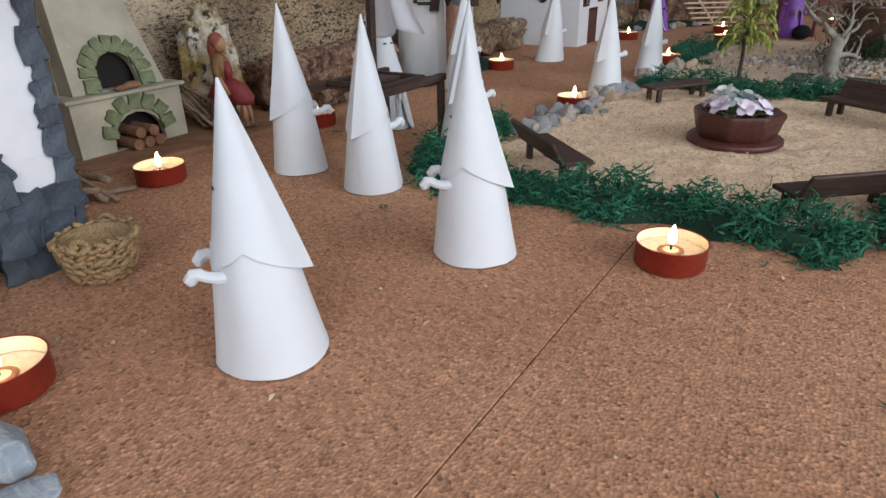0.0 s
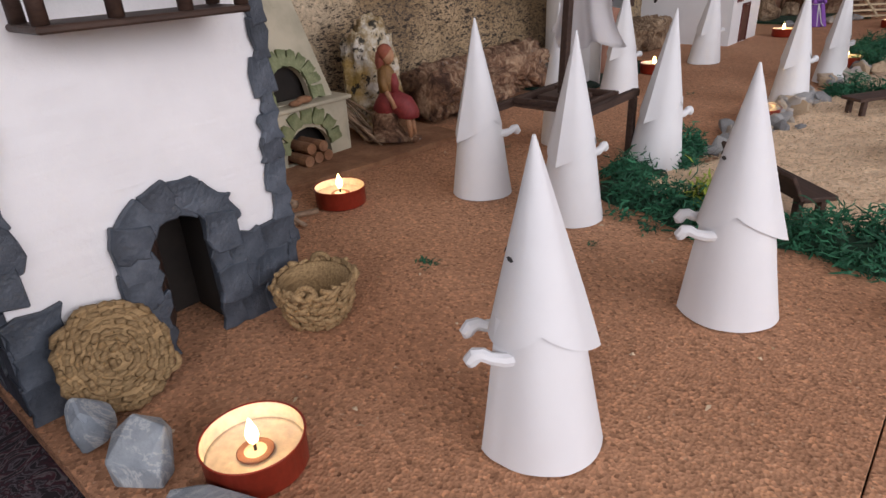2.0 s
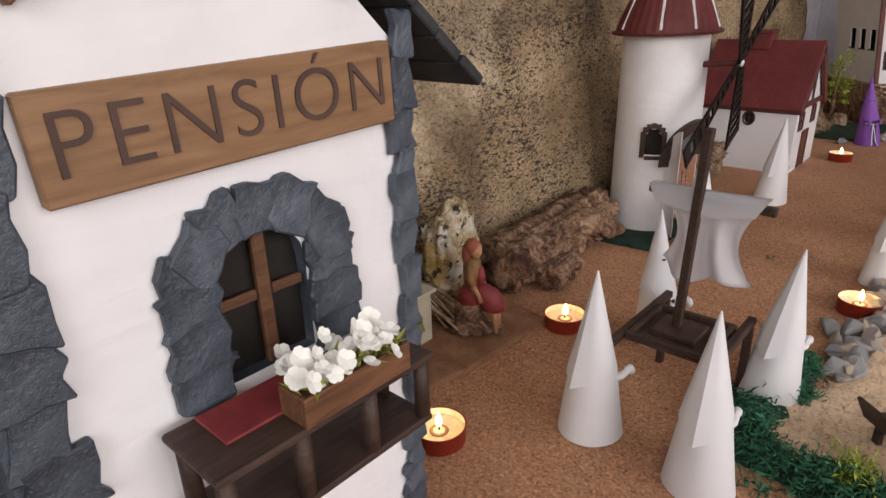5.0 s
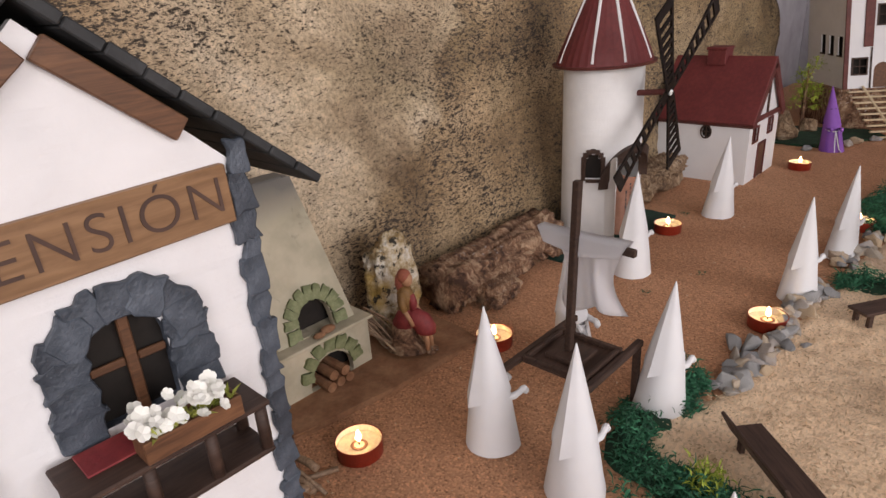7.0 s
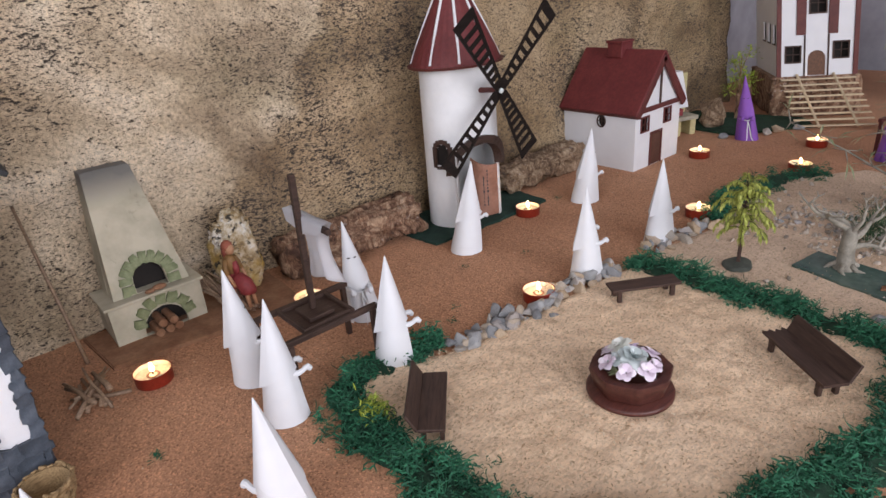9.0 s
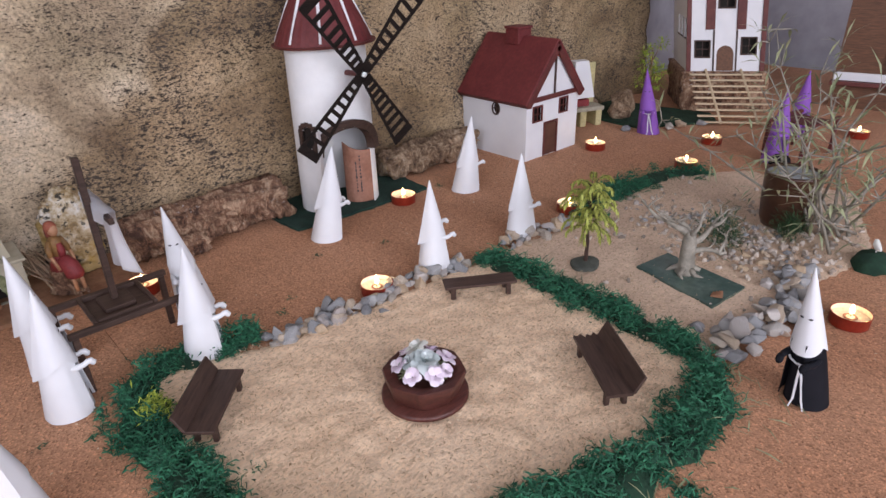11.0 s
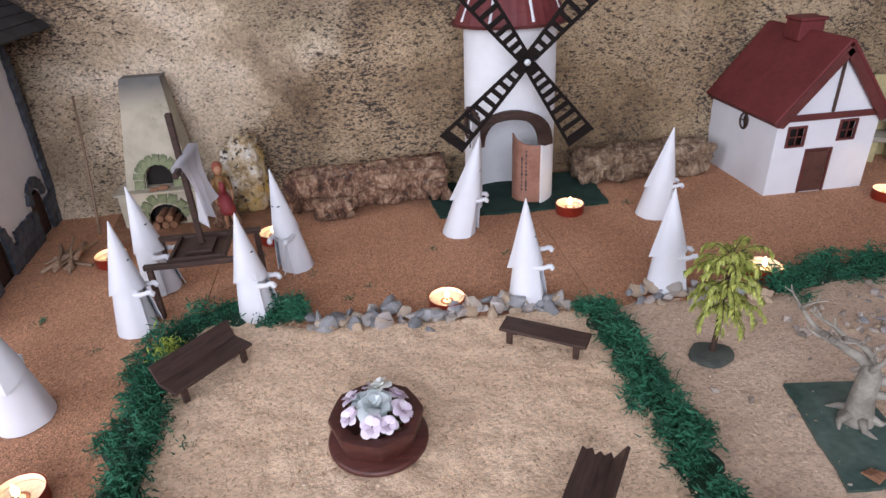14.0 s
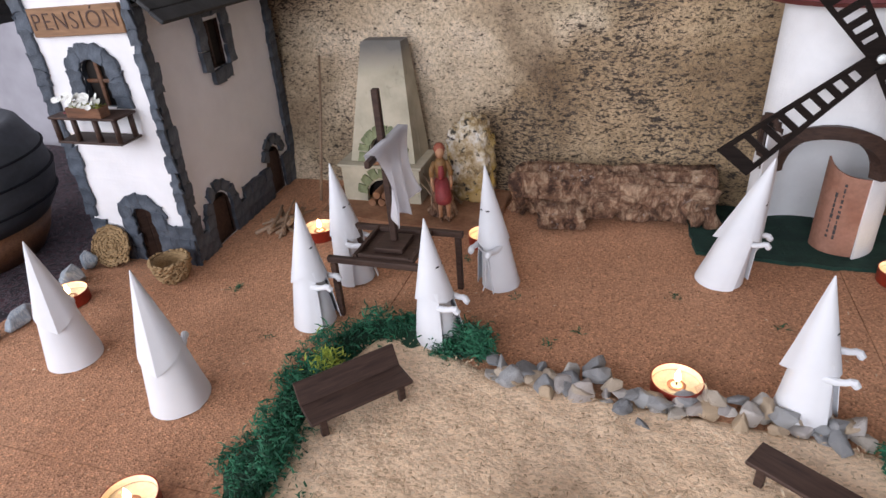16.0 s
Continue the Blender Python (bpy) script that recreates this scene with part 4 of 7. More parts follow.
    for zz in (0.008, 0.023, 0.037):
        x = 0.187 + rng.uniform(0, 0.004)
        while x < 0.221:
            w = min(rng.uniform(0.012, 0.02), 0.2255 - x)
            slab(x + w / 2, zz, w, 0.0155, rot=rng.uniform(-2, 2), name="plinth_stone")
            x += w
        x = 0.096
        while x < 0.1385:
            w = min(rng.uniform(0.013, 0.021), 0.1425 - x)
            if zz < 0.03 or x < 0.11:
                slab(x + w / 2, zz, w, 0.0155, rot=rng.uniform(-2, 2), name="plinth_stone")
            x += w
    for zz in (0.008, 0.023, 0.037, 0.05):
        slab(0.1478, zz, 0.0145, 0.0155, rot=rng.uniform(-4, 4), name="arch_stone")
        slab(0.1878, zz, 0.0135, 0.0155, rot=rng.uniform(-4, 4), name="arch_stone")
    for k in range(6):
        a = math.pi * (k + 0.5) / 6
        slab(0.168 + 0.0208 * math.cos(a), 0.053 + 0.0178 * math.sin(a), 0.0135, 0.0145, rot=90 - math.degrees(a), name="arch_stone")
    for zz in (0.1755, 0.187, 0.198):
        slab(0.1435, zz, 0.0155, 0.0125, rot=rng.uniform(-7, 7), name="window_stone")
        slab(0.1905, zz, 0.0165, 0.0125, rot=rng.uniform(-7, 7), name="window_stone")
    for k in range(7):
        a = math.pi * (k + 0.5) / 7
        slab(0.1668 + 0.0245 * math.cos(a), 0.2005 + 0.0215 * math.sin(a), 0.0135, 0.0135, rot=90 - math.degrees(a), name="window_stone")
    # stones round the west window and along the west corner
    def west_slab(y, z, w, h, rot=0.0, name="quoin"):
        bm = plate(ragged(rect(-w / 2, w / 2, -h / 2, h / 2), 0.0013, rng, 3), [], -0.0035 - rng.uniform(0, 0.0015))
        part(name, bm, M["slate"], ob, m=Matrix.Translation((x0 - 0.0003, y, z)) @ pose(0, 0, 0, 0, 0, -90) @ pose(0, 0, 0, 0, rot, 0))

    z = 0.004
    while z < 0.25:
        h = rng.uniform(0.013, 0.019)
        west_slab(y0 + 0.004 + rng.uniform(0.0, 0.002), z + h / 2, rng.uniform(0.010, 0.015), h, rng.uniform(-8, 8))
        z += h * 0.95
    for y, zz in ((0.419, 0.09), (0.419, 0.108), (0.419, 0.126), (0.453, 0.09), (0.453, 0.108), (0.453, 0.126), (0.430, 0.135), (0.444, 0.135), (0.430, 0.081), (0.444, 0.081)):
        west_slab(y, zz, 0.013, 0.017, rng.uniform(-8, 8), "window_stone")
    for y in (0.42, 0.44, 0.46, 0.48):
        for zz in (0.008, 0.024, 0.038):
            west_slab(y, zz, 0.019, 0.0155, rng.uniform(-3, 3), "plinth_stone")
    # stones of the east side
    def side_slab(y, z, w, h, rot=0.0, name="quoin"):
        bm = plate(ragged(rect(-w / 2, w / 2, -h / 2, h / 2), 0.0013, rng, 3), [], -0.0035 - rng.uniform(0, 0.0015))
        xx = x1 - 0.065 * (y - y0) + 0.012 * z
        part(name, bm, M["slate"], ob, m=Matrix.Translation((xx + 0.0003, y, z)) @ pose(0, 0, 0, 0, 0, 90 + 3.7) @ pose(0, 0, 0, 0, rot, 0))

    z = 0.004
    while z < 0.255:
        h = rng.uniform(0.012, 0.018)
        side_slab(y0 + 0.003 + rng.uniform(0.003, 0.005), z + h / 2, rng.uniform(0.010, 0.017), h, rng.uniform(-8, 8))
        side_slab(y1 - 0.005, z + h / 2, rng.uniform(0.012, 0.018), h, rng.uniform(-8, 8))
        z += h * 0.95
    for y in (0.413, 0.427, 0.481, 0.495, 0.51, 0.525, 0.54, 0.55, 0.560, 0.611, 0.624):
        for zz in (0.008, 0.022, 0.035):
            if zz < 0.018 + (0.02 if y > 0.5 else 0.006) + rng.uniform(0, 0.012) or y in (0.427, 0.481, 0.560, 0.611):
                side_slab(y, zz, 0.0155, 0.0145, rng.uniform(-3, 3), "plinth_stone")
    for c, top, r in ((0.454, 0.041, 0.0245), (0.585, 0.049, 0.0225)):
        for k in range(5):
            a = math.pi * (k + 0.5) / 5
            side_slab(c + r * math.cos(a), top + r * math.sin(a), 0.013, 0.012, 90 - math.degrees(a), "arch_stone")
    for y, zz, w, h in ((0.489, 0.19, 0.014, 0.02), (0.489, 0.211, 0.014, 0.02), (0.489, 0.229, 0.014, 0.018), (0.537, 0.19, 0.014, 0.02), (0.537, 0.21, 0.014, 0.02), (0.537, 0.229, 0.014, 0.018), (0.505, 0.238, 0.017, 0.012), (0.523, 0.238, 0.017, 0.012), (0.505, 0.171, 0.018, 0.014), (0.523, 0.173, 0.018, 0.014)):
        side_slab(y, zz, w, h, rng.uniform(-4, 4), "window_stone")
    xs = x1 - 0.065 * (0.513 - y0) - 0.004
    # added near-black panel fills the window with the shade of the inside
    part("side_shutter", boxed(xs - 0.001, xs + 0.0006, 0.4985, 0.5275, 0.1805, 0.2275, 0.0003), M["interior_shade"], ob, "near-black panel standing in for the unlit window opening")
    part("side_window_frame", boxed(xs + 0.0008, xs + 0.0026, 0.511, 0.515, 0.180, 0.228), M["dark_wood"], ob)
    for yc, zt in ((0.454, 0.048), (0.585, 0.053)):
        xd = x1 - 0.065 * (yc - y0) - 0.0045
        part("side_door", boxed(xd - 0.001, xd + 0.001, yc - 0.017, yc + 0.017, 0.001, zt, 0.0004), M["dark_wood"], ob, "dark brown boarded door")
    # street door standing ajar, hinged at its west jamb
    dr = part("door", boxed(0, 0.029, 0, 0.0022, 0.0008, 0.062, 0.0005), M["dark_wood"], ob, "dark brown wooden door standing ajar")
    dr.matrix_basis = pose(0.1535, y0 + 0.002, 0, 0, 0, 58)
    for k in range(3):
        part("door_board", boxed(0.002 + 0.009 * k, 0.0102 + 0.009 * k, -0.0007, 0.0, 0.003, 0.058, 0.0003), M["dark_wood"], dr)
    # window cross
    wn = part("window_frame", boxed(0.1655, 0.170, y0 + 0.0012, y0 + 0.004, 0.170, 0.2155), M["brown_wood"], ob, "brown stained window cross")
    part("glazing_bar", boxed(0.1515, 0.1652, y0 + 0.0015, y0 + 0.0037, 0.192, 0.1955), M["brown_wood"], wn)
    part("glazing_bar", boxed(0.1703, 0.1815, y0 + 0.0015, y0 + 0.0037, 0.192, 0.1955), M["brown_wood"], wn)
    # balcony
    bal = part("balcony", boxed(0.127, 0.204, 0.3635, 0.3925, 0.1665, 0.169, 0.0007), M["dark_wood"], ob, "dark brown wooden balcony with round posts")
    part("balcony_floor", boxed(0.128, 0.203, 0.3645, 0.3925, 0.143, 0.1455, 0.0007), M["dark_wood"], bal)
    for x, y in ((0.1305, 0.367), (0.1535, 0.367), (0.178, 0.367), (0.2005, 0.367), (0.1305, 0.387), (0.2005, 0.387)):
        bm = bmesh.new()
        tube(bm, [(x, y, 0.1457), (x, y, 0.1663)], [0.0027, 0.0026], 10)
        part("post", bm, M["dark_wood"], bal, smooth=True)
    part("sill_tray", boxed(0.136, 0.166, 0.374, 0.391, 0.1691, 0.1701, 0.0003), M["doll_red"], bal, "red sill tray")
    # flower box on the rail
    fb = thing("flower_box", (0.1725, 0.3685, 0.1694), "small brown wooden box of white flowers on the balcony", "flower box")
    bm = bmesh.new()
    w, d, h = 0.0195, 0.006, 0.0092
    box(bm, -w, w, -d, -d + 0.0015, 0, h, None, 0.0003)
    box(bm, -w, w, d - 0.0015, d, 0, h, None, 0.0003)
    box(bm, -w, -w + 0.0015, -d + 0.0016, d - 0.0016, 0, h, None, 0.0003)
    box(bm, w - 0.0015, w, -d + 0.0016, d - 0.0016, 0, h, None, 0.0003)
    box(bm, -w + 0.0016, w - 0.0016, -d + 0.0016, d - 0.0016, 0, h * 0.8)
    part("box", bm, M["brown_wood"], fb)
    bm = bmesh.new()
    for _ in range(90):
        leaf_blades(bm, Vector((rng.uniform(-0.017, 0.017), rng.uniform(-0.004, 0.004), 0.0075)), Vector((rng.gauss(0, 0.7), rng.gauss(0, 0.7), 1)), rng.uniform(0.004, 0.008), 0.002)
    part("leaves", bm, M["leaf"], fb)
    for _ in range(46):
        bm = bmesh.new()
        nrm = Vector((rng.gauss(0, 0.5), rng.gauss(-0.6, 0.5), 0.8)).normalized()
        a0 = nrm.orthogonal().normalized()
        for k in range(5):
            d = Matrix.Rotation(2 * math.pi * k / 5, 3, nrm) @ a0
            q = d.cross(nrm)
            # a broad round petal, cupped towards its tip
            hub = bm.verts.new(nrm * 0.0002)
            rim = [bm.verts.new(d * (0.0026 + 0.0017 * math.cos(f)) + q * 0.0021 * math.sin(f) + nrm * (0.0007 + 0.0006 * math.cos(f))) for f in (-2.3, -1.3, -0.5, 0.5, 1.3, 2.3)]
            for r0, r1 in zip(rim, rim[1:]):
                bm.faces.new((hub, r0, r1))
        part("flower", bm, M["petal_white"], fb, m=Matrix.Translation((rng.uniform(-0.021, 0.015), rng.gauss(-0.001, 0.0045), rng.uniform(0.009, 0.019))) @ Matrix.Scale(rng.uniform(0.55, 0.85), 4))


# ---- the windmill ----
def windmill():
    cx, cy, r, top = 0.822, 0.558, 0.057, 0.232
    ob = thing("windmill", (cx, cy, 0), "white model windmill with red cone roof and dark sails", "windmill")
    rng = random.Random(5)
    bm = bmesh.new()
    seg, nz = 96, 46
    ring = [[bm.verts.new(((r + 0.0025 * (1 - z / nz)) * math.cos(2 * math.pi * i / seg), (r + 0.0025 * (1 - z / nz)) * math.sin(2 * math.pi * i / seg), 0.0045 + (top - 0.0045) * z / nz)) for i in range(seg)] for z in range(nz + 1)]

    def open_at(i, z):
        a = (2 * math.pi * (i + 0.5) / seg) - math.radians(262)
        h = 0.0045 + (top - 0.0045) * (z + 0.5) / nz
        d = math.atan2(math.sin(a), math.cos(a)) * r
        if abs(d) < 0.041 and h < 0.086 + 0.041 * math.sqrt(max(0, 1 - (d / 0.041) ** 2)):
            return True
        a = (2 * math.pi * (i + 0.5) / seg) - math.radians(203)
        d = math.atan2(math.sin(a), math.cos(a)) * r
        return abs(d) < 0.011 and 0.098 < h < 0.118 + math.sqrt(max(0, 0.011 ** 2 - d ** 2))

    for z in range(nz):
        for i in range(seg):
            if not open_at(i, z):
                bm.faces.new((ring[z][i], ring[z][(i + 1) % seg], ring[z + 1][(i + 1) % seg], ring[z + 1][i]))
    bmesh.ops.delete(bm, geom=[v for v in bm.verts if not v.link_faces], context="VERTS")
    bmesh.ops.recalc_face_normals(bm, faces=bm.faces)
    bmesh.ops.solidify(bm, geom=list(bm.faces), thickness=0.0018)
    part("tower", bm, M["mill_white"], ob, smooth=False)
    # door surround: a bent dark band
    bm = bmesh.new()
    rows = []
    for k in range(17):
        t = math.pi * k / 16
        row = []
        for rr, out in ((0.038, -0.003), (0.0495, -0.001), (0.0505, 0.011), (0.039, 0.010)):
            d, h = rr * math.cos(t), 0.086 + rr * math.sin(t)
            a = math.radians(262) + d / r
            row.append(bm.verts.new(((r + 0.0006 + out) * math.cos(a), (r + 0.0006 + out) * math.sin(a), h)))
        rows.append(row)
    for a, b in zip(rows, rows[1:]):
        for k in range(4):
            bm.faces.new((a[k], a[(k + 1) % 4], b[(k + 1) % 4], b[k]))
    for row in (rows[0], rows[-1]):
        bm.faces.new(row)
    part("door_arch", bm, M["dark_wood"], ob, "dark brown bent door arch")
    # door leaves cut from the wall: the west one swung out, the east one shut and brown
    a0 = math.radians(262) - 0.041 / r
    hinge = Vector((r * math.cos(a0), r * math.sin(a0), 0))
    bm = bmesh.new()
    prev = None
    for k in range(9):
        u = k / 8
        b = 0.62 * u
        p = Vector((r * math.sin(b), -r * (1 - math.cos(b)), 0))
        h = 0.088 + 0.036 * math.sqrt(max(0, 1 - (1 - u) ** 2))
        cur = [bm.verts.new(p + Vector((0, o, zz))) for o, zz in ((0, 0.0), (-0.0016, 0.0), (-0.0016, h), (0, h))]
        if prev:
            for i in range(4):
                bm.faces.new((prev[i], prev[(i + 1) % 4], cur[(i + 1) % 4], cur[i]))
        else:
            bm.faces.new(cur)
        prev = cur
    bm.faces.new(prev[::-1])
    part("door_leaf", bm, M["mill_white"], ob, "white card door leaf swung open", m=Matrix.Translation((*hinge.xy, 0.0062)) @ pose(0, 0, 0, 0, 0, -104))
    # the brown inner face of the east leaf, bent inwards from its jamb
    bm = bmesh.new()
    prev = None
    p0, pc, p1 = Vector((0.0315, -0.0478, 0)), Vector((0.003, -0.046, 0)), Vector((0.0015, -0.018, 0))
    for k in range(13):
        t = k / 12
        p = p0 * (1 - t) ** 2 + pc * 2 * t * (1 - t) + p1 * t * t
        q = (pc - p0) * (1 - t) + (p1 - pc) * t
        nrm = Vector((q.y, -q.x, 0)).normalized() * 0.0008
        top_z = 0.084 + 0.012 * t * t
        cur = [bm.verts.new(p + nrm * s + Vector((0, 0, zz))) for s, zz in ((-1, 0.0062), (1, 0.0062), (1, top_z), (-1, top_z))]
        if prev:
            for i in range(4):
                bm.faces.new((prev[i], prev[(i + 1) % 4], cur[(i + 1) % 4], cur[i]))
        else:
            bm.faces.new(cur)
        prev = cur
    bm.faces.new(prev[::-1])
    leaf = part("door_leaf", bm, M["leaf_brown"], ob, "brown card door leaf with faint dark lettering", smooth=False)
    bm = bmesh.new()
    for t, zs in ((0.36, 11), (0.50, 9)):
        p = p0 * (1 - t) ** 2 + pc * 2 * t * (1 - t) + p1 * t * t
        q = (pc - p0) * (1 - t) + (p1 - pc) * t
        ang = math.atan2(q.y, q.x)
        for k in range(zs):
            wv = rng.uniform(0.0005, 0.0013)
            hv = rng.uniform(0.0010, 0.0024)
            box(bm, -wv, wv, -0.0011, 0.0011, -hv, hv, Matrix.Translation((p.x, p.y, 0.024 + 0.0052 * k)) @ Matrix.Rotation(ang, 4, "Z"))
    part("lettering_bar", bm, M["ink"], leaf)
    # side window surround
    bm = bmesh.new()
    for d, z0, w, h in ((-0.0135, 0.107, 0.006, 0.024), (0.0135, 0.107, 0.006, 0.024), (0, 0.095, 0.02, 0.004)):
        a = math.radians(203) + d / r
        box(bm, -0.001, 0.003, -w / 2, w / 2, -h / 2, h / 2, Matrix.Translation(((r + 0.001) * math.cos(a), (r + 0.001) * math.sin(a), z0)) @ Matrix.Rotation(a, 4, "Z"), 0.0004)
    for k in range(7):
        t = math.pi * (k + 0.5) / 7
        a = math.radians(203) + 0.0135 * math.cos(t) / r
        box(bm, -0.001, 0.003, -0.0035, 0.0035, -0.003, 0.003, Matrix.Translation(((r + 0.001) * math.cos(a), (r + 0.001) * math.sin(a), 0.119 + 0.0135 * math.sin(t))) @ Matrix.Rotation(a, 4, "Z"), 0.0004)
    part("side_window_frame", bm, M["dark_wood"], ob)
    # roof
    bm = bmesh.new()
    rr = [[bm.verts.new(((0.068 if j == 0 else 0.066 * (1 - j / 12) + 0.002) * math.cos(2 * math.pi * i / 72) * (1 + 0.010 * (i % 2)), (0.068 if j == 0 else 0.066 * (1 - j / 12) + 0.002) * math.sin(2 * math.pi * i / 72) * (1 + 0.010 * (i % 2)), top + (0.001 if j == 0 else 0.0025 + 0.122 * (j / 12) ** 0.93))) for i in range(72)] for j in range(13)]
    for a, b in zip(rr, rr[1:]):
        for i in range(72):
            bm.faces.new((a[i], a[(i + 1) % 72], b[(i + 1) % 72], b[i]))
    bm.faces.new(rr[0][::-1])
    bm.faces.new(rr[-1])
    roof = part("roof", bm, M["roof_red"], ob, "dark red corrugated cone roof with white stripes")
    bm = bmesh.new()
    lathe(bm, [(0.058, top - 0.002), (0.072, top - 0.002), (0.073, top + 0.001), (0.058, top + 0.001)], 64)
    part("roof_rim", bm, M["trim_red"], roof)
    for a in (200, 238, 282, 325, 20, 60, 100, 150):
        bm = bmesh.new()
        ca, sa = math.cos(radians(a)), math.sin(radians(a))
        tube(bm, [(q * ca, q * sa, z) for q, z in ((0.0665, top + 0.004), (0.045, top + 0.048), (0.024, top + 0.088), (0.006, top + 0.12))], [0.0022, 0.0024, 0.002, 0.0012], 6)
        part("white_stripe", bm, M["white"], roof)
    # the tower is a flattened round
    for ch in ob.children:
        ch.matrix_basis = Matrix.Diagonal((1, 0.82, 1, 1)) @ ch.matrix_basis
    # near-black box in place of the shade behind the side window
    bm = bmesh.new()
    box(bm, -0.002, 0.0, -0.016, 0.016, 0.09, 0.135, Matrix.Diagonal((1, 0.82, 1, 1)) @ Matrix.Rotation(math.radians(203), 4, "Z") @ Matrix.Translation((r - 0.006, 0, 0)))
    part("dark_lining", bm, M["interior_shade"], ob)
    # axle and sails
    hub = Vector((0.82 - cx, 0.474 - cy, 0.200))
    bm = bmesh.new()
    tube(bm, [hub + Vector((0.001, 0.045, -0.004)), hub], [0.0035, 0.0035], 10)
    part("axle", bm, M["trim_red"], ob)
    sails = part("sail_hub", boxed(-0.009, 0.009, -0.0022, 0.0, -0.009, 0.009, 0.0008), M["sail_wood"], ob, "dark brown hub of the sails")
    sails.matrix_basis = Matrix.Translation(hub) @ pose(0, 0, 0, 11, 0, 2)
    bm = bmesh.new()
    lathe(bm, [(0.0005, 0), (0.0035, 0), (0.0035, 0.003), (0.0005, 0.0035)], 14)
    part("hub_pin", bm, M["petal_grey"], sails, "metal pin", smooth=True, m=pose(0, -0.0024, 0, 90, 0, 0))
    for ang in (49, 129, 228, 307):
        L, w0, w1 = 0.128, 0.0075, 0.0185
        hw = lambda q: w0 + (w1 - w0) * q / L
        out = [(0.006, -w0), (L, -w1), (L, w1), (0.006, w0)]
        holes = []
        q = 0.017
        for k in range(8):
            ln = 0.0052 + 0.0007 * k
            i0, i1 = hw(q) - 0.0042, hw(q + ln) - 0.0042
            holes.append([(q, -i0), (q + ln, -i1), (q + ln, i1), (q, i0)])
            q += ln + 0.0054
        part("sail", plate(out, holes, 0.0024, Matrix.Rotation(-radians(ang), 4, "Y") @ Matrix.Translation((0, -0.0048 if ang in (129, 307) else -0.0024, 0))), M["sail_wood"], sails)
    # felt pad
    bm = bmesh.new()
    vs = []
    for x, y in ragged([(0.718, 0.510), (0.83, 0.502), (0.945, 0.502), (0.952, 0.62), (0.71, 0.62)], 0.0016, rng, 12):
        vs.append((x, y))
    low = [bm.verts.new((x, y, 0.0003)) for x, y in vs]
    hi = [bm.verts.new((x, y, 0.0042)) for x, y in vs]
    bm.faces.new(hi)
    for a in range(len(vs)):
        b = (a + 1) % len(vs)
        bm.faces.new((low[a], low[b], hi[b], hi[a]))
    tagged(part("felt_mat", bm, M["felt"]), "dark green felt mat under the windmill", "mat")


# ---- the cottage and the tall house ----
def window_unit(parent, x, z, w, h, m, frame, depth=0.002):
    wd = part("window", plate(rect(x - w / 2, x + w / 2, z - h / 2, z + h / 2), [rect(x - w / 2 + 0.0028, x + w / 2 - 0.0028, z - h / 2 + 0.0028, z + h / 2 - 0.0028)], depth, m @ Matrix.Translation((0, -depth, 0))), frame, parent)
    part("glazing_bar", boxed(x - 0.0008, x + 0.0008, -0.0012, -0.0004, z - h / 2 + 0.003, z + h / 2 - 0.003, 0.0002, m), frame, wd)
    part("glazing_bar", boxed(x - w / 2 + 0.003, x + w / 2 - 0.003, -0.0012, -0.0004, z - 0.0008, z + 0.0008, 0.0002, m @ Matrix.Translation((0, -0.0009, 0))), frame, wd)
    return wd


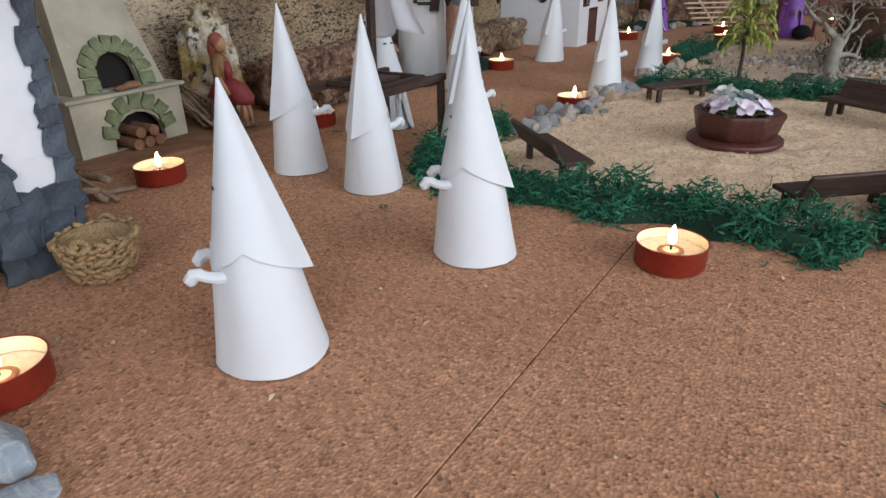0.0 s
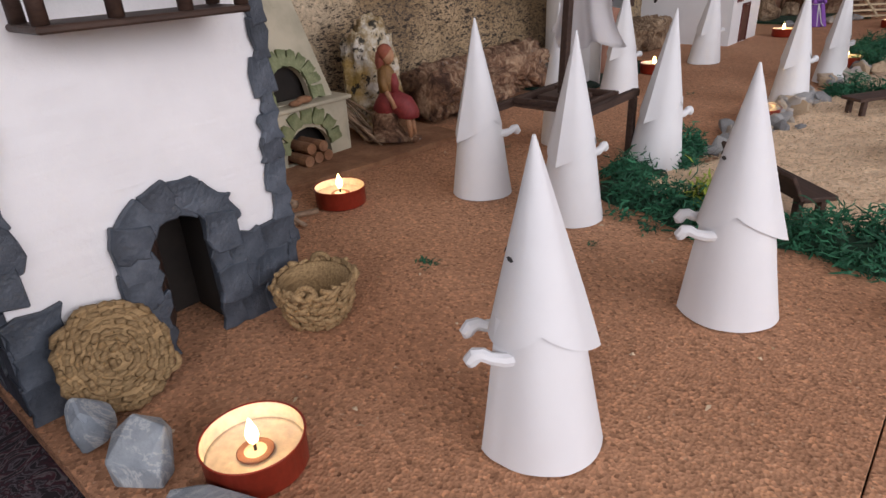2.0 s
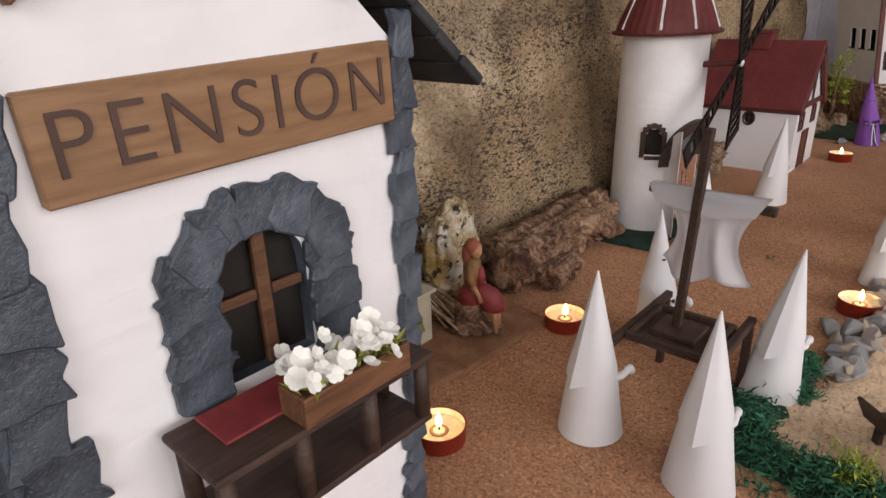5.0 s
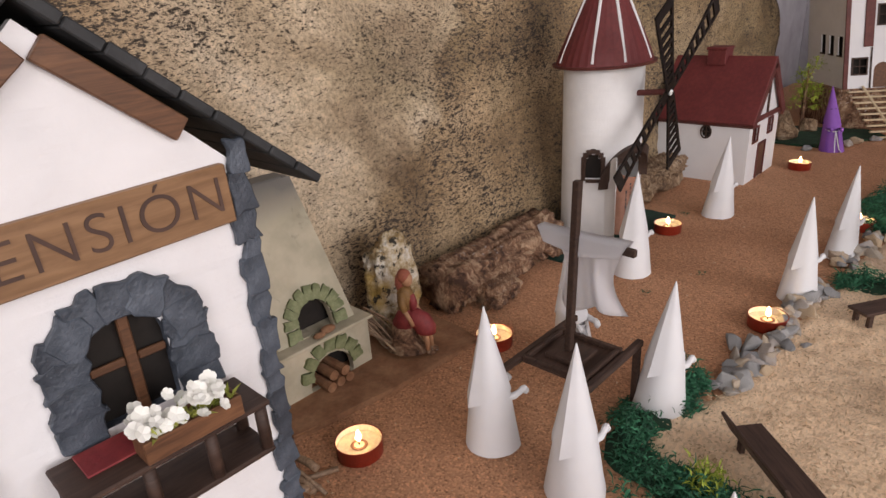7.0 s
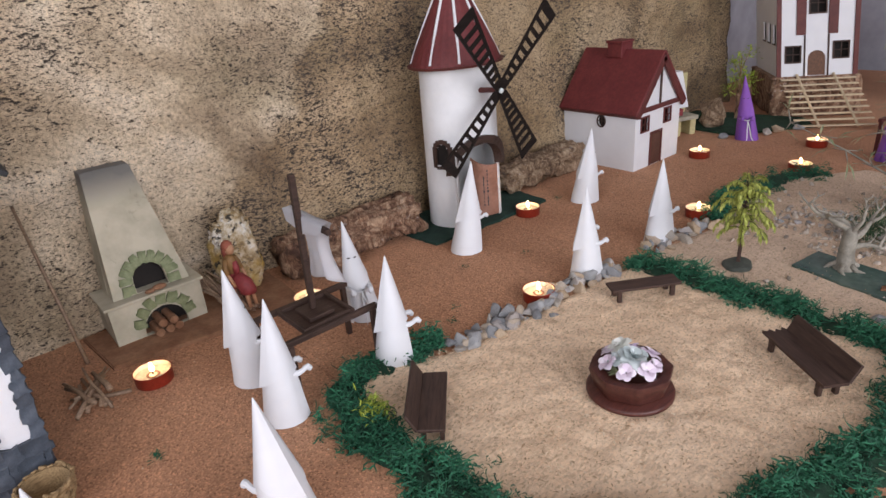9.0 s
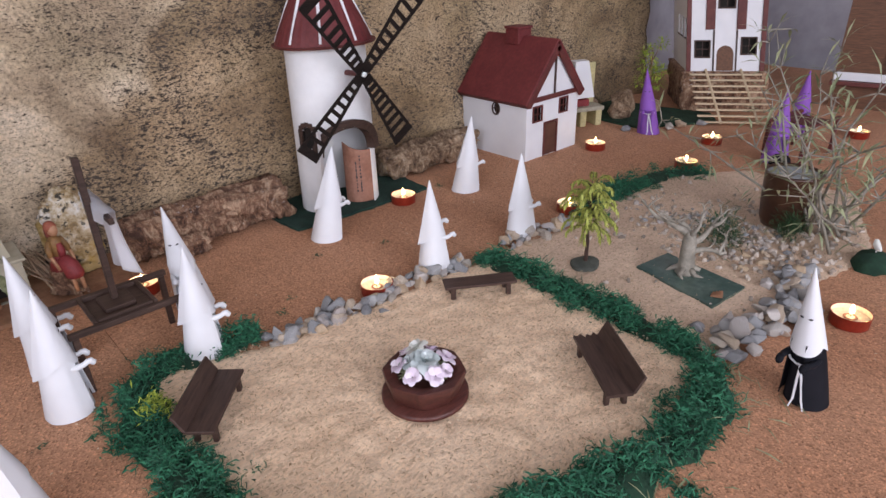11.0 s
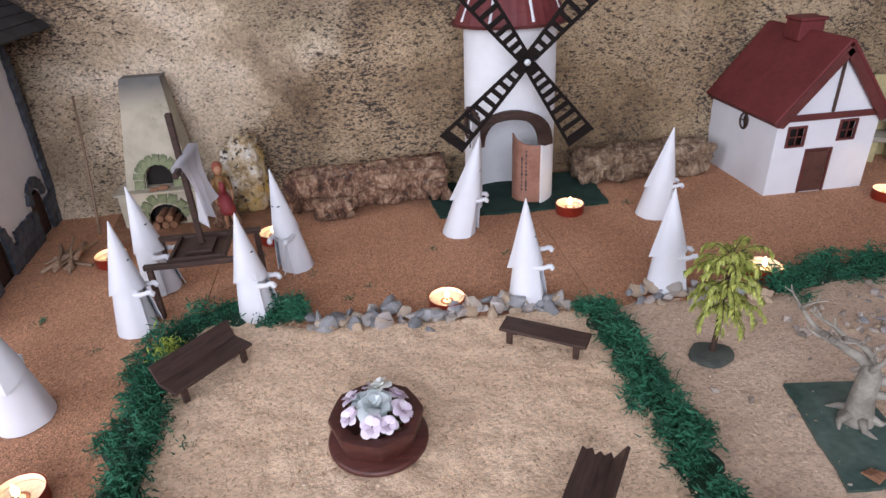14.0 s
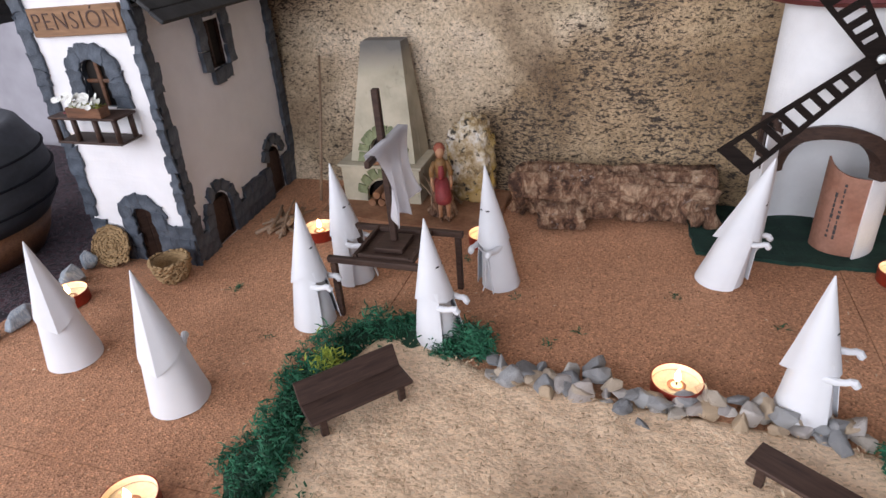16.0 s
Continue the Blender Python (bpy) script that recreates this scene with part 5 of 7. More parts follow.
def cottage():
    x0, x1, y0, y1, h = 1.150, 1.291, 0.479, 0.632, 0.104
    ob = thing("cottage", (0, 0, 0), "white card cottage with a dark red roof and brown openings", "model house")
    cxm, ap = (x0 + x1) / 2, 0.196
    wins = [rect(1.166, 1.190, 0.066, 0.092), rect(1.237, 1.260, 0.070, 0.096)]
    door = rect(1.199, 1.231, 0.0006, 0.058)
    part("front_wall", plate([(x0, 0), (x1, 0), (x1, h + 0.001), (cxm, ap - 0.006), (x0, h + 0.001)], [*wins, door], 0.003, Matrix.Translation((0, y0, 0))), M["white"], ob)
    part("back_wall", plate([(x0, 0), (x1, 0), (x1, h), (cxm, ap - 0.006), (x0, h)], [], 0.003, Matrix.Translation((0, y1 - 0.003, 0))), M["white"], ob)
    turn = Matrix(((0, -1, 0, 0), (1, 0, 0, 0), (0, 0, 1, 0), (0, 0, 0, 1)))
    c = (0.548, 0.083)
    part("side_wall", plate(rect(y0 + 0.0032, y1 - 0.0032, 0, h), [[(c[0] + 0.008 * math.cos(a), c[1] + 0.010 * math.sin(a)) for a in (k * math.pi / 8 for k in range(16))]], -0.003, Matrix.Translation((x0, 0, 0)) @ turn), M["white"], ob)
    part("side_wall", plate(rect(y0 + 0.0032, y1 - 0.0032, 0, h), [], 0.003, Matrix.Translation((x1, 0, 0)) @ turn), M["white"], ob)
    # near-black core painted as the cottage's unlit inside
    part("dark_lining", boxed(x0 + 0.012, x1 - 0.012, y0 + 0.016, y1 - 0.008, 0.001, h - 0.006), M["interior_shade"], ob)
    bm = bmesh.new()
    tube(bm, [(x0 - 0.0015, c[0] + 0.0085 * math.cos(a), c[1] + 0.0105 * math.sin(a)) for a in (k * math.pi / 8 for k in range(17))], [0.0014] * 17, 6)
    part("round_window", bm, M["dark_wood"], ob)
    # added disc, coloured near-black for the shade inside the round window
    bm = bmesh.new()
    bmesh.ops.create_circle(bm, cap_ends=True, radius=1.0, segments=20, matrix=Matrix.Translation((x0 + 0.0036, c[0], c[1])) @ Matrix.Rotation(math.pi / 2, 4, "Y") @ Matrix.Diagonal((0.011, 0.009, 1, 1)))
    part("round_pane", bm, M["interior_shade"], ob, "near-black disc standing in for the unlit inside")
    part("glazing_bar", boxed(x0 - 0.0005, x0 + 0.001, c[0] - 0.0008, c[0] + 0.0008, c[1] - 0.0095, c[1] + 0.0095, 0.0002), M["dark_wood"], ob)
    part("glazing_bar", boxed(x0 - 0.0006, x0 + 0.0009, c[0] - 0.0075, c[0] + 0.0075, c[1] - 0.0008, c[1] + 0.0008, 0.0002), M["dark_wood"], ob)
    fm = Matrix.Translation((0, y0, 0))
    window_unit(ob, 1.178, 0.079, 0.026, 0.028, fm, M["trim_red"])
    window_unit(ob, 1.2485, 0.083, 0.025, 0.028, fm, M["trim_red"])
    part("door_frame", plate([(1.196, 0.0006), (1.199, 0.0006), (1.199, 0.058), (1.231, 0.058), (1.231, 0.0006), (1.234, 0.0006), (1.234, 0.061), (1.196, 0.061)], [], 0.002, Matrix.Translation((0, y0 - 0.002, 0))), M["trim_red"], ob)
    dr = part("door", boxed(0, 0.031, 0, 0.002, 0.001, 0.0565, 0.0004), M["door_brown"], ob, "brown wooden door")
    dr.matrix_basis = pose(1.1995, y0 - 0.0008, 0, 0, 0, 0)
    # roof
    sl = math.atan2(ap - h + 0.004, cxm - x0 + 0.008)
    ln = math.hypot(cxm - x0 + 0.009, ap - h + 0.004)
    for s in (1, -1):
        rm = Matrix.Translation((cxm, 0, ap)) @ (Matrix.Identity(4) if s == 1 else Matrix.Diagonal((-1, 1, 1, 1))) @ Matrix.Rotation(sl, 4, "Y")
        part("roof_slope", boxed(0, ln, y0 - 0.007, y1 + 0.004, -0.001, 0.003, 0.0006, rm), M["roof_red"], ob)
        part("eaves_board", boxed(ln - 0.0035, ln + 0.0006, y0 - 0.0065, y1 + 0.0035, -0.009, -0.0014, 0.0004, rm), M["trim_red"], ob)
        part("barge_board", boxed(0.006, ln - 0.002, y0 - 0.0075, y0 - 0.0025, -0.013, -0.0014, 0.0005, rm), M["trim_red"], ob)
    part("gable_beam", boxed(x0 - 0.002, x1 + 0.002, y0 - 0.0045, y0 - 0.0006, h - 0.004, h + 0.004), M["trim_red"], ob)
    part("gable_post", boxed(cxm - 0.0018, cxm + 0.0018, y0 - 0.0035, y0 - 0.0006, h + 0.0045, ap - 0.018), M["dark_wood"], ob)
    bm = bmesh.new()
    box(bm, cxm - 0.017, cxm + 0.017, 0.548, 0.578, ap - 0.012, ap + 0.012, None, 0.0006)
    box(bm, cxm - 0.019, cxm + 0.019, 0.546, 0.580, ap + 0.0123, ap + 0.0165, None, 0.0008)
    part("chimney", bm, M["roof_red"], ob)


def tall_house():
    a, b = Vector((1.643, 0.458)), Vector((1.738, 0.338))
    u = (b - a).normalized()
    w = (b - a).length
    base = 0.086
    m = Matrix(((u.x, -u.y, -0.12 * u.x, a.x), (u.y, u.x, -0.12 * u.y, a.y), (0, 0, 1, base), (0, 0, 0, 1)))
    ob = thing("tall_house", (0, 0, 0), "tall white model house with red-brown timber bands on a stone plinth", "model house")
    W, H, D = w, 0.215, 0.16
    door = arch(W / 2 - 0.017, W / 2 + 0.017, 0.0006, 0.052)
    wins = [rect(0.016, 0.046, 0.028, 0.062), rect(W - 0.046, W - 0.016, 0.034, 0.068), rect(W / 2 - 0.016, W / 2 + 0.016, 0.125, 0.165)]
    part("front_wall", plate([(0, 0), (W, 0), (W, H), (W / 2, H + 0.08), (0, H)], [door, *wins], 0.003, m), M["white"], ob)
    turn = Matrix(((0, -1, 0, 0), (1, 0, 0, 0), (0, 0, 1, 0), (0, 0, 0, 1)))
    part("side_wall", plate(rect(0.0032, D, 0, H), [rect(0.10 - 0.036 * k - 0.020, 0.10 - 0.036 * k, 0.065, 0.105) for k in range(3)], -0.003, m @ turn), M["plaster"], ob)
    part("side_wall", plate(rect(0.0032, D, 0, H), [], 0.003, m @ Matrix.Translation((W, 0, 0)) @ turn), M["plaster"], ob)
    # added near-black core for the darkness seen through door and windows
    part("dark_lining", boxed(0.012, W - 0.012, 0.014, D - 0.01, 0.001, H - 0.01, 0.001, m), M["interior_shade"], ob)
    for x in (0.0035, W - 0.0035):
        part("timber_band", boxed(x - 0.0045, x + 0.0045, -0.0035, -0.0005, 0.0, H - 0.004, 0.0004, m), M["trim_red"], ob)
    for x in (W / 2 - 0.031, W / 2 + 0.029):
        part("timber_band", boxed(x - 0.009, x + 0.009, -0.003, -0.0005, 0.084, H, 0.0004, m), M["trim_red"], ob)
        part("timber_post", boxed(x + (0.006 if x < W / 2 else -0.009), x + (0.009 if x < W / 2 else -0.006), -0.0022, -0.0005, 0.0, 0.083, 0.0003, m), M["dark_wood"], ob)
    for x, z, ww, hh in ((0.031, 0.045, 0.032, 0.036), (W - 0.031, 0.051, 0.032, 0.036), (W / 2, 0.145, 0.034, 0.042)):
        window_unit(ob, x, z, ww, hh, m, M["dark_wood"])
    part("door", plate(arch(W / 2 - 0.0165, W / 2 + 0.0165, 0.0008, 0.0515), [], 0.0022, m @ Matrix.Translation((0, 0.0008, 0))), M["brown_wood"], ob, "dark arched wooden door")
    for k in range(3):
        y = 0.09 - 0.036 * k
        part("side_window", boxed(-0.0015, -0.0003, y - 0.0115, y + 0.0115, 0.064, 0.067, 0.0003, m), M["dark_wood"], ob)
    sl = math.atan2(0.08, W / 2)
    ln = math.hypot(0.08, W / 2) + 0.022
    for s in (1, -1):
        rm = m @ Matrix.Translation((W / 2, 0, H + 0.084)) @ (Matrix.Identity(4) if s == 1 else Matrix.Diagonal((-1, 1, 1, 1))) @ Matrix.Rotation(sl, 4, "Y")
        part("roof_slope", boxed(0, ln, -0.02, D + 0.01, 0, 0.004, 0.0006, rm), M["roof_red"], ob)
    # stone plinth
    bm = bmesh.new()
    box(bm, -0.012, W + 0.012, -0.006, D + 0.01, -base + 0.0004, -0.0004, m, 0.004)
    bmesh.ops.subdivide_edges(bm, edges=list(bm.edges), cuts=5, use_grid_fill=True)
    for v in bm.verts:
        if v.co.z < base - 0.004:
            v.co += 0.006 * Vector((noise.noise(v.co * 40), noise.noise(v.co * 40 + Vector((9, 0, 0))), 0))
    part("plinth", bm, M["bark"], ob, "rough brown stone plinth", smooth=True)
    # stair
    st = thing("wooden_stair", (0, 0, 0), "stair of pale pine laths up to the tall house", "stair")
    run, n = 0.115, 9
    for k in range(n):
        t = (k + 0.5) / n
        y, z = -0.008 - run * t, -base * t * 0.97
        part("tread", boxed(0.004, W - 0.006 + 0.004 * t, y - 0.0035, y + 0.0035, z - 0.0012, z + 0.0018, 0.0004, m), M["pine"], st)
    for x in (0.038, W - 0.045):
        bm = bmesh.new()
        tube(bm, [m @ Vector((x, -0.004, 0.004)), m @ Vector((x + 0.008, -0.008 - run * 0.98, -base + 0.006))], [0.0026, 0.0026], 6)
        part("stringer", bm, M["pine"], st)


inn()
windmill()
cottage()
tall_house()


# ---- oven, fireplace figures and back edge ----
def soot_cement():
    m = Mat("sooty_oven_cement", 0.9)
    n = m.noise(28, 4)
    c = m.mix(m.ramp(n, (0.35, (0, 0, 0)), (0.65, (1, 1, 1))), (0.36, 0.33, 0.245), (0.52, 0.475, 0.365))
    stain = m.ramp(m.noise(60, 5, 0.7, None, 1.0), (0.60, (0, 0, 0)), (0.74, (0.55, 0.55, 0.55)))
    c = m.mix(stain, c, (0.17, 0.16, 0.125))
    sep = m.t.nodes.new("ShaderNodeSeparateXYZ")
    m.link(m.co, sep.inputs[0])
    add = m.node("ShaderNodeMath")
    m.link(sep.outputs[2], add.inputs[0])
    sc = m.node("ShaderNodeMath", **{})
    sc.operation = "MULTIPLY"
    m.link(n, sc.inputs[0])
    sc.inputs[1].default_value = 0.03
    m.link(sc.outputs[0], add.inputs[1])
    soot = m.ramp(add.outputs[0], (0.164, (0, 0, 0)), (0.196, (0.85, 0.85, 0.85)))
    m.colour(m.mix(soot, c, (0.09, 0.09, 0.095)))
    return m.bump(m.noise(150, 4), 0.4, 0.001).m


def bread_oven():
    rng = random.Random(31)
    ob = thing("bread_oven", (0, 0, 0), "cement model bread oven with green tile arches and sooty chimney", "oven")
    cem = soot_cement()
    bm = bmesh.new()
    out = [(0.299, 0.528), (0.40, 0.514), (0.505, 0.508), (0.512, 0.54), (0.515, 0.62), (0.29, 0.62)]
    lo = [bm.verts.new((x, y, 0.0004)) for x, y in out]
    hi = [bm.verts.new((x, y, 0.005)) for x, y in out]
    bm.faces.new(hi)
    for i in range(len(out)):
        bm.faces.new((lo[i], lo[(i + 1) % len(out)], hi[(i + 1) % len(out)], hi[i]))
    bmesh.ops.bevel(bm, geom=[e for e in bm.edges if all(v in hi for v in e.verts)], offset=0.0015, segments=2, affect="EDGES")
    part("base_slab", bm, M["terracotta"], ob, "reddish earth slab")
    low = arch(0.345, 0.392, 0.0054, 0.034, 8, 0.5)
    part("hearth_front", plate(rect(0.315, 0.414, 0.005, 0.049), [low], 0.006, Matrix.Translation((0, 0.566, 0))), cem, ob)
    part("hearth_block", boxed(0.315, 0.414, 0.586, 0.625, 0.0052, 0.049, 0.001), cem, ob)
    for x in (0.315, 0.409):
        part("hearth_side", boxed(x, x + 0.005, 0.5722, 0.5858, 0.0052, 0.049, 0.0004), cem, ob)
    part("ledge", boxed(0.311, 0.418, 0.562, 0.625, 0.0492, 0.0525, 0.0008), cem, ob)
    # leaning chimney breast: a front plate with the mouth, and a body behind
    ang = math.atan2(0.040, 0.132)
    fm = Matrix.Translation((0, 0.5755, 0.0528)) @ Matrix.Rotation(-ang, 4, "X")
    ln = math.hypot(0.132, 0.040)
    mouth = arch(0.350, 0.384, 0.0008, 0.032, 8, 0.55)
    trap = [(0.325, 0), (0.407, 0), (0.387, ln), (0.338, ln)]
    part("chimney_front", plate(trap, [mouth], 0.006, fm), cem, ob)
    bm = bmesh.new()
    vs = [bm.verts.new(p) for p in ((0.325, 0.598, 0.0528), (0.407, 0.598, 0.0528), (0.407, 0.628, 0.0528), (0.325, 0.628, 0.0528), (0.338, 0.622, 0.1845), (0.387, 0.622, 0.1845), (0.387, 0.640, 0.1845), (0.338, 0.640, 0.1845))]
    for f in ((0, 1, 5, 4), (1, 2, 6, 5), (2, 3, 7, 6), (3, 0, 4, 7), (4, 5, 6, 7), (3, 2, 1, 0)):
        bm.faces.new([vs[i] for i in f])
    part("chimney_body", bm, cem, ob)
    for s, xa, xb in ((-1, 0.3255, 0.338), (1, 0.4065, 0.387)):
        bm = bmesh.new()
        q = [bm.verts.new(p) for p in ((xa, 0.5795, 0.053), (xa, 0.598, 0.053), (xb, 0.622, 0.184), (xb, 0.6185, 0.184))]
        q2 = [bm.verts.new(v.co + Vector((-s * 0.004, 0, 0))) for v in q]
        bm.faces.new(q)
        bm.faces.new(q2[::-1])
        for i in range(4):
            bm.faces.new((q[i], q[(i + 1) % 4], q2[(i + 1) % 4], q2[i]))
        part("chimney_side", bm, cem, ob)
    # near-black boxes paint the dark hollow of the mouth and the hearth
    part("soot_lining", boxed(0.345, 0.390, 0.5905, 0.5975, 0.053, 0.088, 0.0003), M["interior_shade"], ob)
    part("soot_lining", boxed(0.336, 0.400, 0.5825, 0.5858, 0.0056, 0.044, 0.0003), M["interior_shade"], ob)

    def tiles(c, base, r, m, n, w, h, r0=0.0):
        for k in range(n):
            a = math.pi * (k + 0.5) / n + r0
            bm = plate(ragged(rect(-w / 2, w / 2, -h / 2, h / 2), 0.0009, rng, 3), [], -0.0022 - rng.uniform(0, 0.001))
            part("arch_tile", bm, M["oven_green"], ob, m=m @ Matrix.Translation((c + r * math.cos(a), -0.0002, base + r * math.sin(a))) @ pose(0, 0, 0, 0, 90 - math.degrees(a) + rng.uniform(-6, 6), 0))

    tiles(0.367, 0.012, 0.0245, fm, 9, 0.0082, 0.0135)
    for s in (-1, 1):
        bm = plate(ragged(rect(-0.0065, 0.0065, -0.005, 0.005), 0.001, rng, 3), [], -0.003)
        part("arch_tile", bm, M["oven_green"], ob, m=fm @ Matrix.Translation((0.367 + s * 0.0245, -0.0002, 0.0058)))
    tiles(0.3685, 0.016, 0.0275, Matrix.Translation((0, 0.566, 0)), 7, 0.0105, 0.0125)
    # loaves on the ledge and short logs below
    for i, (x, y, r) in enumerate(((0.372, 0.569, 0.0052), (0.361, 0.5665, 0.004))):
        bm = bmesh.new()
        bmesh.ops.create_icosphere(bm, subdivisions=2, radius=1.0, matrix=Matrix.Translation((x, y, 0.0526 + r * 0.6)) @ Matrix.Diagonal((r * 1.5, r, r * 0.62, 1)))
        tagged(part("bread_loaf", bm, M["terracotta"], smooth=True), "small brown clay loaf on the oven ledge", "bread", "loaves on the oven")
    for x, z in ((0.357, 0.0098), (0.3675, 0.0098), (0.378, 0.0098), (0.3625, 0.0186), (0.373, 0.0186)):
        bm = bmesh.new()
        tube(bm, [(x + rng.uniform(-0.001, 0.001), 0.5535 + rng.uniform(-0.002, 0.002), z), (x, 0.582, z)], [0.0047, 0.0045], 12)
        tagged(part("firewood_log", bm, M["terracotta"], smooth=False), "short orange-brown log in the oven hearth", "log", "hearth logs")


def girl_statuette():
    """A seated clay statuette on a stump, kept as one plain shape."""
    bm = bmesh.new()

    def ball(at, r, sc, mat):
        n0 = len(bm.faces)
        bmesh.ops.create_icosphere(bm, subdivisions=2, radius=r, matrix=Matrix.Translation(at) @ Matrix.Diagonal((*sc, 1)))
        for f in list(bm.faces)[n0:]:
            f.material_index = mat

    # stump with a spreading foot
    tube(bm, [(0, 0.004, 0.0004), (0.001, 0.004, 0.006), (0.001, 0.006, 0.016), (0.0, 0.005, 0.026), (0, 0.005, 0.031)], [0.0235, 0.0185, 0.0145, 0.0150, 0.011], 14, 2)
    ball((0.004, -0.014, 0.004), 0.009, (1.3, 1.2, 0.45), 2)
    # skirt over the lap, bodice, sleeves
    tube(bm, [(0, 0.006, 0.028), (0, 0.001, 0.040), (0, 0.002, 0.047)], [0.0128, 0.0112, 0.0074], 16, 0)
    tube(bm, [(0, 0.0, 0.037), (0, -0.009, 0.0375), (0, -0.0165, 0.0345), (0, -0.0205, 0.0265), (0, -0.0205, 0.024)], [0.0092, 0.0108, 0.0112, 0.0118, 0.0105], 16, 0)
    tube(bm, [(0, 0.002, 0.045), (0, 0.002, 0.056), (0, 0.001, 0.0655), (0, 0.001, 0.0705)], [0.0074, 0.0084, 0.0088, 0.0042], 14, 4)
    tube(bm, [(0, -0.0062, 0.046), (0, -0.0075, 0.054), (0, -0.0062, 0.063)], [0.0042, 0.0048, 0.0034], 10, 0)
    # head under a red kerchief
    ball((0, -0.0022, 0.0785), 0.0072, (0.92, 0.95, 1.12), 1)
    ball((0, 0.0006, 0.0815), 0.0083, (0.98, 0.98, 0.92), 3)
    tube(bm, [(0, 0.004, 0.080), (0, 0.0065, 0.072), (0, 0.0062, 0.063)], [0.0062, 0.0052, 0.0028], 10, 3)
    for s in (-1, 1):
        tube(bm, [(s * 0.0078, 0.001, 0.066), (s * 0.0125, 0.0, 0.057), (s * 0.0135, -0.003, 0.049)], [0.0036, 0.0040, 0.0034], 8, 4)
        tube(bm, [(s * 0.0135, -0.003, 0.0495), (s * 0.0130, -0.008, 0.041), (s * 0.0110, -0.010, 0.034)], [0.0026, 0.0023, 0.0025], 8, 1)
        tube(bm, [(s * 0.0048, -0.0205, 0.0255), (s * 0.0055, -0.0225, 0.016), (s * 0.0055, -0.0235, 0.0065)], [0.0034, 0.0030, 0.0024], 8, 1)
        ball((s * 0.0055, -0.0262, 0.0042), 0.0036, (0.8, 1.5, 0.85), 2)
    for v in bm.verts:
        if v.co.z < 0.03 and v.co.y > -0.018:
            v.co += 0.0016 * Vector((noise.noise(v.co * 160), noise.noise(v.co * 160 + Vector((7, 0, 0))), 0))
    ob = part("clay_statuette", bm, [M["doll_red"], M["doll_skin"], M["bark"], M["doll_hair"], M["ochre"]], smooth=True)
    ob.matrix_world = pose(0.4475, 0.547, 0.005, 0, 0, 22) @ Matrix.Diagonal((0.80, 0.88, 0.97, 1))
    tagged(ob, "small clay statuette in a red dress seated on a stump", "statuette")


def bark_log(p0, p1, r, seed, label, squash=0.85):
    """A slab of thick bark: ridged along its top, cracked across its face, with broken ends."""
    bm = bmesh.new()
    p0, p1 = Vector(p0), Vector(p1)
    d = p1 - p0
    n, seg = 120, 64
    side = d.cross(Vector((0, 0, 1))).normalized()
    up = Vector((0, 0, 1))
    rings = []
    for i in range(n + 1):
        t = i / n
        ring = []
        for k in range(seg):
            a = 2 * math.pi * k / seg
            ca, sa = math.cos(a), math.sin(a)
            box_r = (abs(ca) ** 3.2 + abs(sa) ** 3.2) ** (-1 / 3.2)
            s = t * d.length
            low = noise.fractal(Vector((s * 16, ca * 1.2, sa * 1.2 + seed)), 0.8, 2.0, 4)
            crack = abs(noise.noise(Vector((s * 58 + 1.5 * low, sa * 0.9, ca * 0.6 + seed))))
            ridge = abs(noise.noise(Vector((s * 9, a * 3.4, seed + 4.0))))
            face = min(max(0.5 - sa * 0.9, 0), 1)
            rr = r * box_r * 0.95 * (1 + 0.17 * low - 0.40 * face * max(0, 0.28 - crack) / 0.28 - 0.26 * (1 - face) * max(0, 0.22 - ridge) / 0.22 + 0.05 * noise.noise(Vector((s * 180, a * 9, seed))))
            e = max(0, 1 - min(t, 1 - t) * n / 3)
            rr *= 1 - 0.12 * e
            off = d.normalized() * (0.008 * noise.fractal(Vector((ca * 2.2, sa * 2.2, seed + (7 if t > 0.5 else 1))), 0.8, 2.0, 3)) * (1 if min(t, 1 - t) < 0.08 else 0.3)
            v = p0 + d * t + off + (side * ca + up * sa * squash) * rr
            v.z = max(v.z, 0.0006 + 0.003 * max(0, noise.noise(Vector((s * 40, 2.0, seed)))))
            ring.append(bm.verts.new(v))
        rings.append(ring)
    for r0, r1 in zip(rings, rings[1:]):
        for k in range(seg):
            bm.faces.new((r0[k], r0[(k + 1) % seg], r1[(k + 1) % seg], r1[k]))
    for ring in (rings[0][::-1], rings[-1]):
        bm.faces.new(ring)
    return tagged(part("bark_log", bm, M["bark"] if seed < 5 else M["pale_bark"], smooth=True), label, "log", "logs along the backdrop")


def lichen_rock():
    bm = bmesh.new()
    bmesh.ops.create_icosphere(bm, subdivisions=5, radius=1.0)
    for v in bm.verts:
        p = v.co.copy()
        k = 0.98 + 0.17 * noise.fractal(p * 1.7, 0.8, 2.0, 4) - 0.16 * abs(noise.noise(Vector((p.x * 2.5, p.y * 2.5, p.z * 7 + 1.5 * p.x)))) + 0.05 * noise.noise(p * 17)
        v.co = Vector(((abs(p.x) ** 0.75 * (1 if p.x > 0 else -1)) * 0.030 * k * (1 - 0.18 * p.z), p.y * 0.022 * k, max(0.050 + (abs(p.z) ** 0.8 * (1 if p.z > 0 else -1)) * 0.056 * k, 0.0005)))
    ob = part("lichen_rock", bm, M["lichen"], smooth=True, m=Matrix.Translation((0.472, 0.594, 0.0052)))
    tagged(ob, "upright white rock crusted with yellow lichen", "rock")


